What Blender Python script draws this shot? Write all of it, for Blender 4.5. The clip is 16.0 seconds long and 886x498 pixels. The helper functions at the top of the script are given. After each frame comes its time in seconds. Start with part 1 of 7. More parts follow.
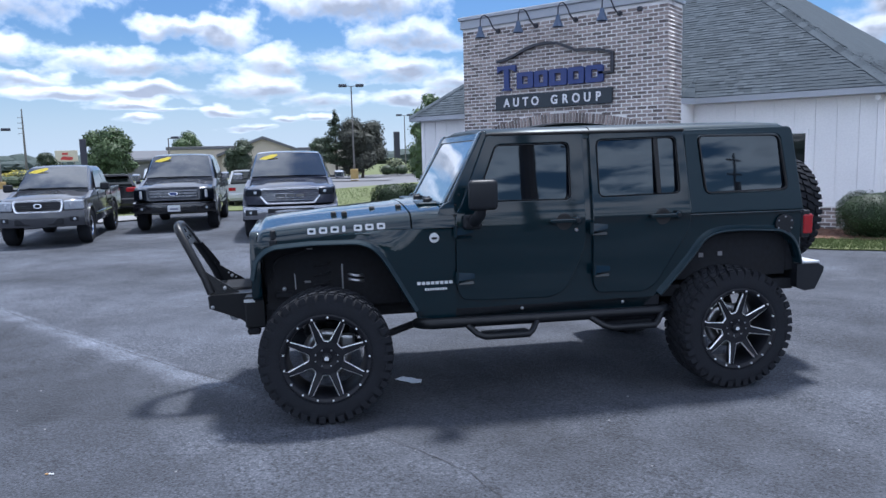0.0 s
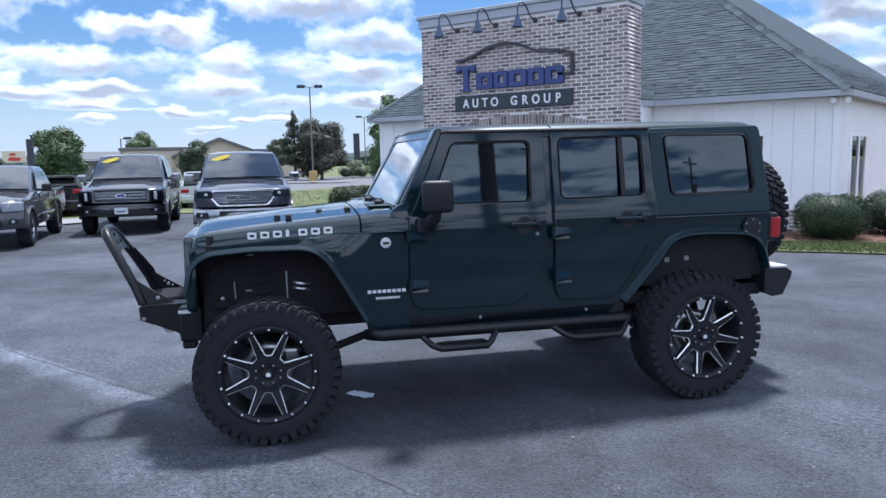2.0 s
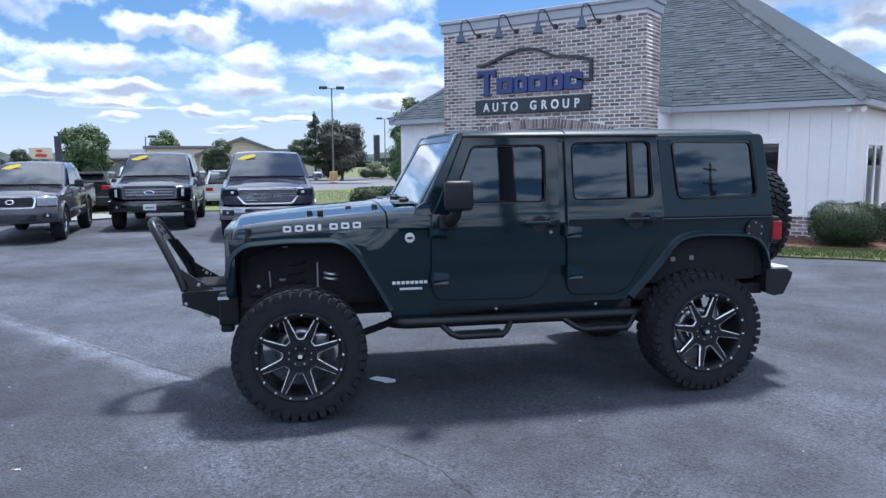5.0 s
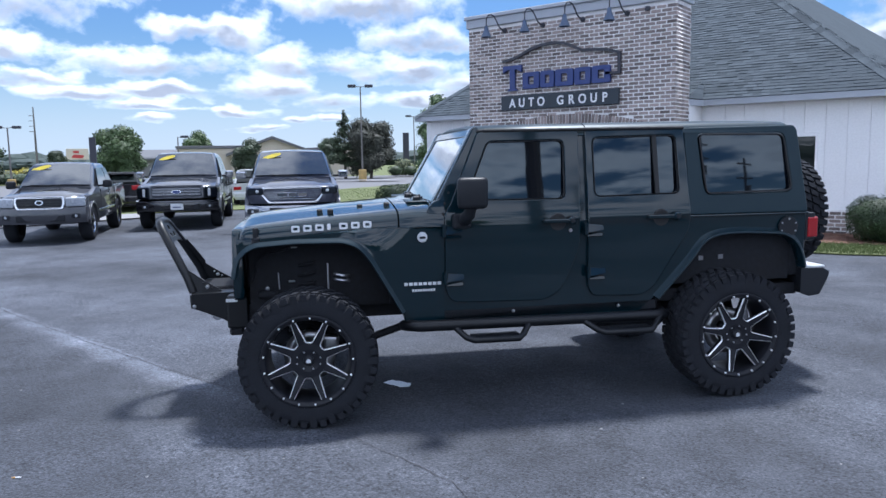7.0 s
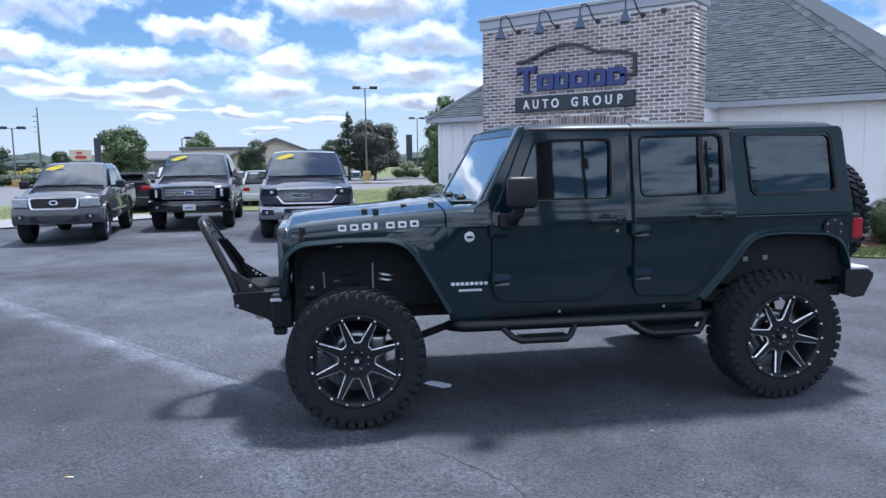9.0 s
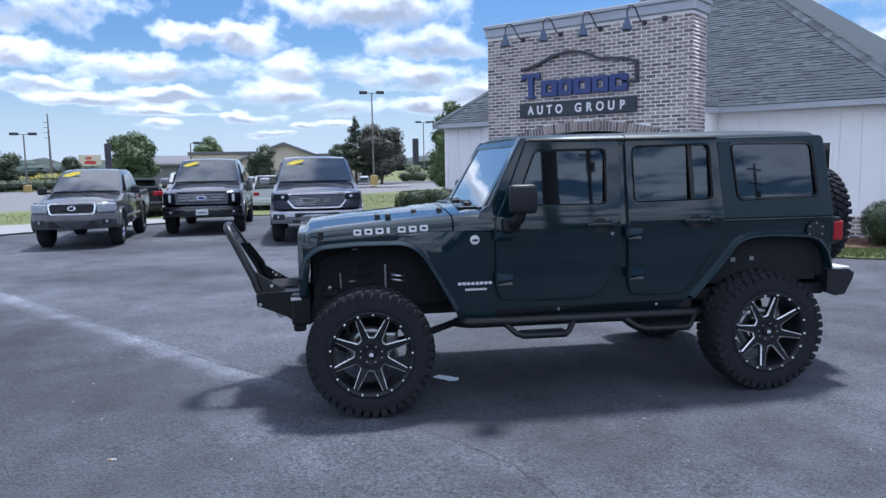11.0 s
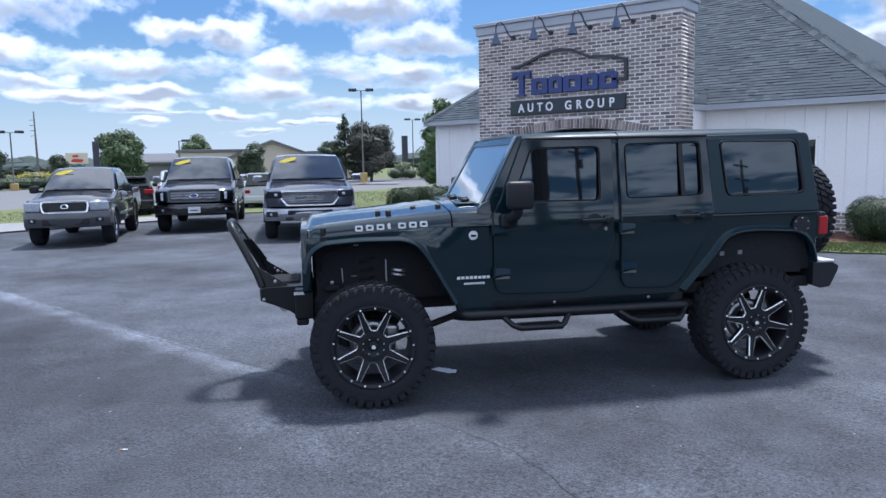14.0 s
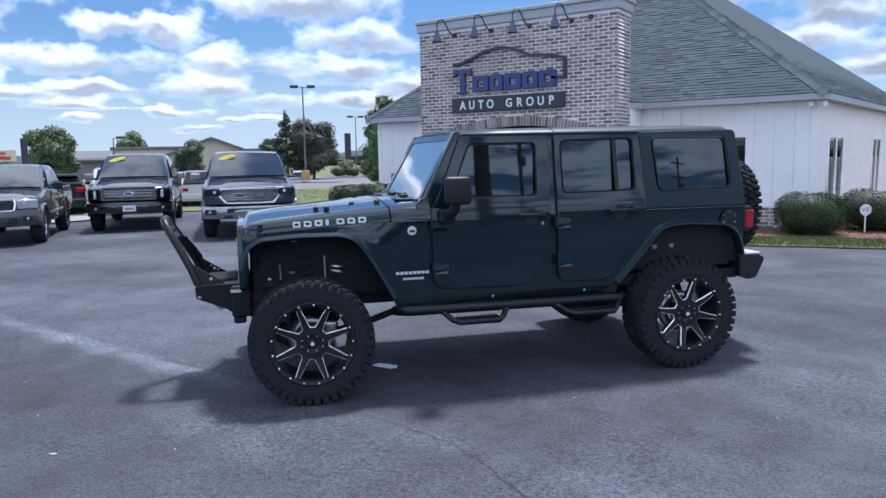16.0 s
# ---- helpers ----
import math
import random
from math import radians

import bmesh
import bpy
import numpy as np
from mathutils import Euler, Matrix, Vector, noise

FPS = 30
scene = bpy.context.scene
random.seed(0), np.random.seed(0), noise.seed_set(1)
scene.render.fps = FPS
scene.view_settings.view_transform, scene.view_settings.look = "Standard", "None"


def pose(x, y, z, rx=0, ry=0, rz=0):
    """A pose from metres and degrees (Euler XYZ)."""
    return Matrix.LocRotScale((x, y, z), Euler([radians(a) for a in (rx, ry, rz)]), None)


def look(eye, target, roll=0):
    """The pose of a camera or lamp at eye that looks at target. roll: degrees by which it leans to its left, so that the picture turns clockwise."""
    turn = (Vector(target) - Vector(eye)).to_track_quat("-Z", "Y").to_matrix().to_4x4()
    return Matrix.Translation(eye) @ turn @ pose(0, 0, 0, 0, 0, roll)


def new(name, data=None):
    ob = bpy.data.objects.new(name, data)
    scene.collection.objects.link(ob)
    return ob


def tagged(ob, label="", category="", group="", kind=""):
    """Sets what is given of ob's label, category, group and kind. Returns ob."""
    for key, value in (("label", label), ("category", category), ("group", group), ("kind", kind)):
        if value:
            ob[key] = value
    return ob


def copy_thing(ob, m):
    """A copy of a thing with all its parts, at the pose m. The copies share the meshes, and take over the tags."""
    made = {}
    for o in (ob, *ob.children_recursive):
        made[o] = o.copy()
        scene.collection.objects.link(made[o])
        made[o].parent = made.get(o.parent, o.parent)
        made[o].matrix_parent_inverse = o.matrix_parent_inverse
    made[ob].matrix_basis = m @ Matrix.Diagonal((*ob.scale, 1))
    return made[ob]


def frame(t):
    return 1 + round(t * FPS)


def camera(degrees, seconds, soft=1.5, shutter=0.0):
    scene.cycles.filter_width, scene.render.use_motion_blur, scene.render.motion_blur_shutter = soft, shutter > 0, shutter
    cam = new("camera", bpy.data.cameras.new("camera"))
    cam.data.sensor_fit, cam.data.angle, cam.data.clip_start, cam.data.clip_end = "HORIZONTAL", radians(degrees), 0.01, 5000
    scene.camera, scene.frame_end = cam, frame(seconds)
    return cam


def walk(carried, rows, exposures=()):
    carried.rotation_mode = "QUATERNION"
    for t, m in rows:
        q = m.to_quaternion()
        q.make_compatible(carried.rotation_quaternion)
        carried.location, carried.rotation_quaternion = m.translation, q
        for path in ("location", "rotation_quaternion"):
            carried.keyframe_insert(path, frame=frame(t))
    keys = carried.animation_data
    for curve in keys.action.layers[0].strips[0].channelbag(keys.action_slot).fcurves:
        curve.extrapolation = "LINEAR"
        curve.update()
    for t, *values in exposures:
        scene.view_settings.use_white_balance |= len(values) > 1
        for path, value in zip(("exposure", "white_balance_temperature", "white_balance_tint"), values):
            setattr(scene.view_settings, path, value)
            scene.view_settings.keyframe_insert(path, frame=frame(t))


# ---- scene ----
cam = camera(62.1, 16.0)
PATH = [
    (0, (3.45, -3.252, 1.73), (2.246, -1.674, 1.482), -1.4),
    (0.5, (3.337, -3.131, 1.689), (2.145, -1.545, 1.44), -1.2),
    (1, (3.208, -3.009, 1.701), (2.024, -1.417, 1.451), -1.1),
    (1.5, (3.2, -2.962, 1.699), (2.046, -1.348, 1.45), -1.2),
    (2, (3.288, -2.948, 1.707), (2.17, -1.308, 1.463), -1.2),
    (2.5, (3.403, -2.973, 1.709), (2.296, -1.325, 1.474), -1.1),
    (3, (3.465, -3.004, 1.706), (2.363, -1.351, 1.473), -1.0),
    (3.5, (3.483, -3.121, 1.709), (2.381, -1.468, 1.476), -0.8),
    (4, (3.521, -3.266, 1.698), (2.42, -1.612, 1.467), -0.7),
    (4.5, (3.516, -3.313, 1.697), (2.407, -1.664, 1.466), -0.5),
    (4.7, (3.501, -3.299, 1.703), (2.371, -1.665, 1.47), -0.3),
    (7, (3.455, -3.032, 1.694), (2.231, -1.469, 1.451), -0.9),
    (7.5, (3.426, -3.014, 1.687), (2.2, -1.452, 1.448), -0.9),
    (8, (3.341, -3.059, 1.689), (2.114, -1.498, 1.449), -0.9),
    (8.5, (3.228, -3.128, 1.704), (2.003, -1.565, 1.467), -0.8),
    (9, (3.195, -3.199, 1.678), (1.97, -1.636, 1.441), -0.7),
    (11.5, (3.484, -3.591, 1.729), (2.243, -2.039, 1.502), -1.0),
    (12, (3.502, -3.664, 1.735), (2.265, -2.108, 1.506), -1.0),
    (12.5, (3.501, -3.693, 1.738), (2.276, -2.13, 1.509), -1.0),
    (13, (3.479, -3.689, 1.739), (2.26, -2.121, 1.505), -1.1),
    (13.5, (3.474, -3.686, 1.728), (2.257, -2.117, 1.493), -1.1),
    (14, (3.467, -3.677, 1.723), (2.252, -2.107, 1.487), -1.1),
    (14.5, (3.48, -3.659, 1.71), (2.27, -2.084, 1.472), -1.1),
    (15, (3.489, -3.649, 1.713), (2.335, -2.034, 1.471), -1.4),
    (15.5, (3.495, -3.662, 1.712), (2.387, -2.014, 1.47), -1.2),
    (16, (3.515, -3.67, 1.707), (2.422, -2.013, 1.462), -1.1),
]
walk(cam, [(t, look(eye, target, roll)) for t, eye, target, roll in PATH],
     [(0.0, 1.00, 5620, 12), (2.0, 1.11, 5620, 12), (9.0, 1.11, 5620, 12), (12.0, 1.00, 5620, 12), (16.0, 1.02, 5620, 12)])

# ---- sky, sun ----
SUN_AZ, SUN_EL = -9.0, 69.0   # degrees: clockwise from +y, above the horizon
world = bpy.data.worlds.new("world")
scene.world = world
world.use_nodes = True
wn, wl = world.node_tree.nodes, world.node_tree.links
wn.clear()


def wmath(op, a, b=None, c=None):
    n = wn.new("ShaderNodeMath")
    n.operation = op
    for i, v in enumerate((a, b, c)):
        if v is None:
            continue
        if isinstance(v, (int, float)):
            n.inputs[i].default_value = v
        else:
            wl.new(v, n.inputs[i])
    return n.outputs[0]


sky = wn.new("ShaderNodeTexSky")
sky.sky_type = 'NISHITA'
sky.sun_disc = False
sky.sun_elevation, sky.sun_rotation = radians(SUN_EL), radians(SUN_AZ)
sky.altitude, sky.air_density, sky.dust_density, sky.ozone_density = 0, 1.3, 0.1, 3.0
coord = wn.new("ShaderNodeTexCoord")
sep = wn.new("ShaderNodeSeparateXYZ")
wl.new(coord.outputs["Generated"], sep.inputs[0])
azim = wmath('MULTIPLY', wmath('ARCTAN2', sep.outputs[0], sep.outputs[1]), 57.2958)
elev = wmath('MULTIPLY', wmath('ARCSINE', sep.outputs[2]), 57.2958)
# a flat cloud deck: the direction is carried up to a plane, so that the clouds crowd towards the horizon
up = wmath('MAXIMUM', wmath('ADD', sep.outputs[2], 0.05), 0.05)
deck = wn.new("ShaderNodeCombineXYZ")
wl.new(wmath('DIVIDE', sep.outputs[0], up), deck.inputs[0])
wl.new(wmath('DIVIDE', sep.outputs[1], up), deck.inputs[1])


def wnoise(vec, scale, detail, rough):
    n = wn.new("ShaderNodeTexNoise")
    n.inputs["Scale"].default_value, n.inputs["Detail"].default_value, n.inputs["Roughness"].default_value = scale, detail, rough
    wl.new(vec, n.inputs["Vector"])
    return n.outputs["Fac"]


big = wnoise(deck.outputs[0], 1.35, 9, 0.60)
# clouds flatten towards the horizon: azimuth across, the logarithm of the elevation up
level = wn.new("ShaderNodeCombineXYZ")
wl.new(wmath('MULTIPLY', azim, 0.30), level.inputs[0])
wl.new(wmath('MULTIPLY', wmath('LOGARITHM', wmath('ADD', wmath('MAXIMUM', elev, 0.0), 2.0), 2.718), 4.5), level.inputs[1])
fine = wnoise(level.outputs[0], 0.75, 7, 0.52)
puff = wnoise(level.outputs[0], 2.8, 6, 0.56)
aside = wnoise(level.outputs[0], 0.62, 3, 0.5)
rise = wnoise(level.outputs[0], 1.25, 3, 0.5)
# single cumulus clouds that stand over the lot: azimuth, elevation, half width, half height
CLOUDS = [(-66.5, 11.3, 5.6, 1.9), (-57.3, 9.5, 2.3, 0.8), (-53.6, 9.2, 2.8, 1.2), (-44.0, 11.7, 6.8, 1.6), (-39.0, 9.2, 4.6, 1.25),
          (-67.8, 7.6, 3.0, 0.95), (-67.5, 5.9, 3.2, 0.6), (-58.6, 7.1, 5.9, 1.0), (-47.2, 7.3, 4.6, 1.05), (-40.6, 6.7, 3.6, 0.9),
          (-57.5, 5.3, 4.6, 0.6), (-50.5, 5.4, 4.8, 1.05), (-46.0, 4.5, 3.2, 0.65), (-64.0, 4.9, 3.4, 0.55), (-60.0, 4.2, 2.8, 0.4),
          (-40.0, 4.5, 3.2, 0.65), (-36.0, 5.8, 2.4, 0.95), (-57.3, 3.9, 1.7, 0.25), (-53.3, 3.7, 2.2, 0.35), (-59.6, 3.2, 1.8, 0.25),
          (-48.8, 3.1, 2.0, 0.25), (-52.2, 2.5, 2.0, 0.25), (-45.9, 3.2, 1.8, 0.22), (-9.0, 13.6, 8.5, 4.2), (-4.0, 9.3, 5.0, 1.1), (-7.5, 7.3, 6.0, 1.2), (-3.0, 5.6, 5.0, 0.8)]
blob, belly = None, None
azim_w = wmath('ADD', azim, wmath('MULTIPLY', wmath('SUBTRACT', aside, 0.5), 6.0))
elev_w = wmath('ADD', elev, wmath('MULTIPLY', wmath('SUBTRACT', rise, 0.5), wmath('MULTIPLY', elev, 0.30)))
for a0, e0, wa, we in CLOUDS:
    wa, we = wa * 1.14, we * 1.16
    da = wmath('DIVIDE', wmath('SUBTRACT', azim_w, a0), wa)
    de = wmath('DIVIDE', wmath('SUBTRACT', elev_w, e0), we)
    r = wmath('SUBTRACT', 1.0, wmath('ADD', wmath('MULTIPLY', da, da), wmath('MULTIPLY', de, de)))
    blob = r if blob is None else wmath('MAXIMUM', blob, r)
    low = wmath('SUBTRACT', 1.0, wmath('ADD', wmath('MULTIPLY', wmath('MULTIPLY', da, da), 1.5), wmath('POWER', wmath('MULTIPLY', wmath('ADD', de, 0.42), 1.9), 2.0)))
    belly = low if belly is None else wmath('MAXIMUM', belly, low)
blob = wmath('ADD', wmath('SUBTRACT', wmath('MAXIMUM', blob, -1.6), 0.12), wmath('MULTIPLY', wmath('SUBTRACT', fine, 0.5), 4.6))
blob = wmath('ADD', blob, wmath('MULTIPLY', wmath('SUBTRACT', puff, 0.5), 1.3))
# the stretch of sky over the lot keeps its single clouds; the rest of the dome has the open deck
inside = wn.new("ShaderNodeMapRange")
wl.new(wmath('ABSOLUTE', wmath('ADD', azim, 38.0)), inside.inputs["Value"])
inside.inputs["From Min"].default_value, inside.inputs["From Max"].default_value = 36.0, 50.0
inside.inputs["To Min"].default_value, inside.inputs["To Max"].default_value = 0.0, 1.0
high = wn.new("ShaderNodeMapRange")
wl.new(elev, high.inputs["Value"])
high.inputs["From Min"].default_value, high.inputs["From Max"].default_value = 14.0, 20.0
spread = wmath('MAXIMUM', inside.outputs[0], high.outputs[0])
open_deck = wmath('MULTIPLY', wmath('SUBTRACT', big, 0.460), 9.5)
field = wmath('ADD', wmath('MULTIPLY', blob, wmath('SUBTRACT', 1.0, spread)), wmath('MULTIPLY', open_deck, spread))
cover = wn.new("ShaderNodeMapRange")
cover.interpolation_type = 'SMOOTHSTEP'
wl.new(field, cover.inputs["Value"])
cover.inputs["From Min"].default_value, cover.inputs["From Max"].default_value = -0.35, 1.05
lit = wn.new("ShaderNodeMapRange")
wl.new(wmath('ADD', field, wmath('MULTIPLY', puff, 1.4)), lit.inputs["Value"])
lit.inputs["From Min"].default_value, lit.inputs["From Max"].default_value = 0.5, 4.5
lit.inputs["To Min"].default_value, lit.inputs["To Max"].default_value = 1.0, 0.0
cloud_col = wn.new("ShaderNodeMix")
cloud_col.data_type = 'RGBA'
under = wn.new("ShaderNodeMapRange")
wl.new(wmath('ADD', belly, wmath('MULTIPLY', wmath('SUBTRACT', fine, 0.5), 3.0)), under.inputs["Value"])
under.inputs["From Min"].default_value, under.inputs["From Max"].default_value = -0.4, 1.0
under.inputs["To Min"].default_value, under.inputs["To Max"].default_value = 1.0, 0.15
wl.new(wmath('MULTIPLY', lit.outputs[0], wmath('MAXIMUM', under.outputs[0], spread)), cloud_col.inputs[0])
cloud_col.inputs[6].default_value = (2.3, 2.5, 2.95, 1)
cloud_col.inputs[7].default_value = (8.6, 8.8, 9.2, 1)
haze = wn.new("ShaderNodeMapRange")
haze.interpolation_type = 'SMOOTHSTEP'
wl.new(elev, haze.inputs["Value"])
haze.inputs["From Min"].default_value, haze.inputs["From Max"].default_value = -1.5, 9.5
haze.inputs["To Min"].default_value, haze.inputs["To Max"].default_value = 0.92, 0.0
hazed = wn.new("ShaderNodeMix")
hazed.data_type = 'RGBA'
wl.new(haze.outputs[0], hazed.inputs[0])
deep = wn.new("ShaderNodeMix")
deep.data_type, deep.blend_type = 'RGBA', 'MULTIPLY'
deep.inputs[0].default_value = 1.0
deep.inputs[7].default_value = (0.37, 0.46, 0.59, 1)
wl.new(sky.outputs[0], deep.inputs[6])
wl.new(deep.outputs[2], hazed.inputs[6])
hazed.inputs[7].default_value = (3.9, 4.5, 5.2, 1)
mixed = wn.new("ShaderNodeMix")
mixed.data_type = 'RGBA'
wl.new(wmath('MULTIPLY', cover.outputs[0], 0.96), mixed.inputs[0])
wl.new(hazed.outputs[2], mixed.inputs[6])
# clouds across the sky from the sun are lit on the side that faces the lot
facing = wn.new("ShaderNodeMapRange")
wl.new(sep.outputs[1], facing.inputs["Value"])
facing.inputs["From Min"].default_value, facing.inputs["From Max"].default_value = -1.0, 1.0
facing.inputs["To Min"].default_value, facing.inputs["To Max"].default_value = 1.75, 0.86
front_lit = wn.new("ShaderNodeVectorMath")
front_lit.operation = 'SCALE'
wl.new(cloud_col.outputs[2], front_lit.inputs[0])
wl.new(facing.outputs[0], front_lit.inputs["Scale"])
wl.new(front_lit.outputs[0], mixed.inputs[7])
bg = wn.new("ShaderNodeBackground")
bg.inputs["Strength"].default_value = 0.085
wl.new(mixed.outputs[2], bg.inputs["Color"])
wout = wn.new("ShaderNodeOutputWorld")
wl.new(bg.outputs[0], wout.inputs[0])

sun = new("sun", bpy.data.lights.new("sun", 'SUN'))
sun.data.energy, sun.data.angle, sun.data.color = 2.9, radians(6), (1.0, 0.95, 0.87)
sa, se = radians(SUN_AZ), radians(SUN_EL)
sun.matrix_world = look((0, 0, 30), (-math.sin(sa) * math.cos(se), -math.cos(sa) * math.cos(se), 30 - math.sin(se)))

# ---- materials ----


def material(name, base, rough=0.6, metal=0.0, var=0.15, grain=40.0, stain=3.0, bump=0.0, coat=0.0, tint=None, per_object=0.0, spec=0.5, islands=0.0):
    """A plain surface with grain and stains at two sizes; tint is the colour that the stains lean to."""
    m = bpy.data.materials.new(name)
    m.use_nodes = True
    n, l = m.node_tree.nodes, m.node_tree.links
    p = n["Principled BSDF"]
    p.inputs["Roughness"].default_value, p.inputs["Metallic"].default_value = rough, metal
    p.inputs["Coat Weight"].default_value, p.inputs["Coat Roughness"].default_value = coat, 0.03
    p.inputs["Specular IOR Level"].default_value = spec
    tc = n.new("ShaderNodeTexCoord")
    a, b = n.new("ShaderNodeTexNoise"), n.new("ShaderNodeTexNoise")
    for node, scale, detail in ((a, grain, 4.0), (b, stain, 6.0)):
        node.inputs["Scale"].default_value, node.inputs["Detail"].default_value = scale, detail
        l.new(tc.outputs["Object"], node.inputs["Vector"])
    add = n.new("ShaderNodeMath")
    add.operation = 'ADD'
    l.new(a.outputs["Fac"], add.inputs[0])
    l.new(b.outputs["Fac"], add.inputs[1])
    last = add.outputs[0]
    for kind, weight in (("ShaderNodeObjectInfo", per_object), ("ShaderNodeNewGeometry", islands)):
        if weight:
            info = n.new(kind)
            mul = n.new("ShaderNodeMath")
            mul.operation = 'MULTIPLY_ADD'
            l.new(info.outputs["Random" if kind == "ShaderNodeObjectInfo" else "Random Per Island"], mul.inputs[0])
            mul.inputs[1].default_value = weight
            l.new(last, mul.inputs[2])
            last = mul.outputs[0]
    total = per_object + islands
    ramp = n.new("ShaderNodeMapRange")
    l.new(last, ramp.inputs["Value"])
    ramp.inputs["From Min"].default_value, ramp.inputs["From Max"].default_value = 0.55, 1.45 + total
    mix = n.new("ShaderNodeMix")
    mix.data_type = 'RGBA'
    dark = tuple(c * (1 - var) for c in (tint or base))
    light = tuple(min(1.0, c * (1 + var)) for c in base)
    mix.inputs[6].default_value, mix.inputs[7].default_value = (*dark, 1), (*light, 1)
    l.new(ramp.outputs[0], mix.inputs[0])
    l.new(mix.outputs[2], p.inputs["Base Color"])
    rr = n.new("ShaderNodeMapRange")
    l.new(b.outputs["Fac"], rr.inputs["Value"])
    rr.inputs["To Min"].default_value, rr.inputs["To Max"].default_value = max(0.02, rough * 0.85), min(1.0, rough * 1.15)
    l.new(rr.outputs[0], p.inputs["Roughness"])
    if bump:
        bp = n.new("ShaderNodeBump")
        bp.inputs["Strength"].default_value, bp.inputs["Distance"].default_value = bump, 0.01
        l.new(a.outputs["Fac"], bp.inputs["Height"])
        l.new(bp.outputs[0], p.inputs["Normal"])
    return m


PAINT_GREEN = material("paint_dark_green", (0.0026, 0.0135, 0.0195), 0.35, var=0.06, grain=300, coat=1.0, stain=1.5, spec=0.04)
PAINT_GREEN.node_tree.nodes["Principled BSDF"].inputs["Coat IOR"].default_value = 1.5
PAINT_GREEN.node_tree.nodes["Principled BSDF"].inputs["Coat Roughness"].default_value = 0.05
PAINT_SATIN = material("satin_dark_green", (0.0045, 0.0155, 0.0220), 0.40, var=0.12, grain=260, bump=0.03, stain=2.0, spec=0.4)
PAINT_SATIN.node_tree.nodes["Principled BSDF"].inputs["Specular Tint"].default_value = (0.80, 0.92, 1.0, 1)
PAINT_GREY = material("paint_charcoal", (0.037, 0.039, 0.048), 0.30, var=0.06, grain=300, coat=1.0, metal=0.1)
PAINT_SLATE = material("paint_slate", (0.034, 0.039, 0.054), 0.30, var=0.06, grain=300, coat=1.0, metal=0.1)
PAINT_NAVY = material("paint_navy", (0.022, 0.027, 0.048), 0.30, var=0.06, grain=300, coat=1.0, metal=0.1)
PAINT_BLACK = material("paint_black", (0.006, 0.006, 0.009), 0.22, var=0.06, grain=300, coat=1.0)
PAINT_WHITE = material("paint_white", (0.72, 0.74, 0.76), 0.3, var=0.04, grain=200, coat=0.8)
PAINT_SILVER = material("paint_silver", (0.58, 0.59, 0.61), 0.32, var=0.05, grain=200, coat=0.8, metal=0.2)
PLASTIC = material("black_plastic", (0.016, 0.018, 0.022), 0.45, var=0.2, grain=180, bump=0.08, spec=0.25)
STEEL_BLACK = material("black_powder_coat", (0.006, 0.007, 0.009), 0.38, var=0.2, grain=220, bump=0.06, spec=0.35)
RUBBER = material("tyre_rubber", (0.018, 0.020, 0.025), 0.9, var=0.35, grain=90, stain=9, bump=0.25, tint=(0.024, 0.025, 0.029), spec=0.15)
SEAL = material("rubber_seal", (0.008, 0.008, 0.009), 0.6, var=0.2)
RIM_BLACK = material("wheel_black", (0.012, 0.013, 0.017), 0.42, var=0.1, grain=120, spec=0.25)
MILLED = material("milled_alloy", (0.95, 0.95, 0.96), 0.34, metal=0.55, var=0.06, grain=200)
CHROME = material("chrome", (0.58, 0.59, 0.62), 0.12, metal=1.0, var=0.05)
ALLOY = material("dull_alloy", (0.42, 0.43, 0.45), 0.35, metal=0.9, var=0.12)
UNDER = material("underbody", (0.015, 0.017, 0.021), 0.85, var=0.4, grain=30, tint=(0.022, 0.021, 0.022), spec=0.2)
RED_LENS = material("red_lens", (0.32, 0.006, 0.010), 0.12, var=0.1, grain=150, coat=0.6)
LAMP_LENS = material("headlamp_lens", (0.36, 0.39, 0.44), 0.25, var=0.30, grain=26, coat=1.0, metal=0.1)
DECAL = material("silver_decal", (0.62, 0.64, 0.66), 0.4, var=0.05)
STICKER = material("yellow_sticker", (0.62, 0.49, 0.04), 0.5, var=0.06)
PLATE_WHITE = material("number_plate_white", (0.62, 0.64, 0.66), 0.45, var=0.05)
PLATE_BAR = material("dull_blue_ink", (0.10, 0.12, 0.2), 0.5, var=0.05)
DARK_IN = material("dark_interior", (0.012, 0.012, 0.014), 0.8, var=0.2)


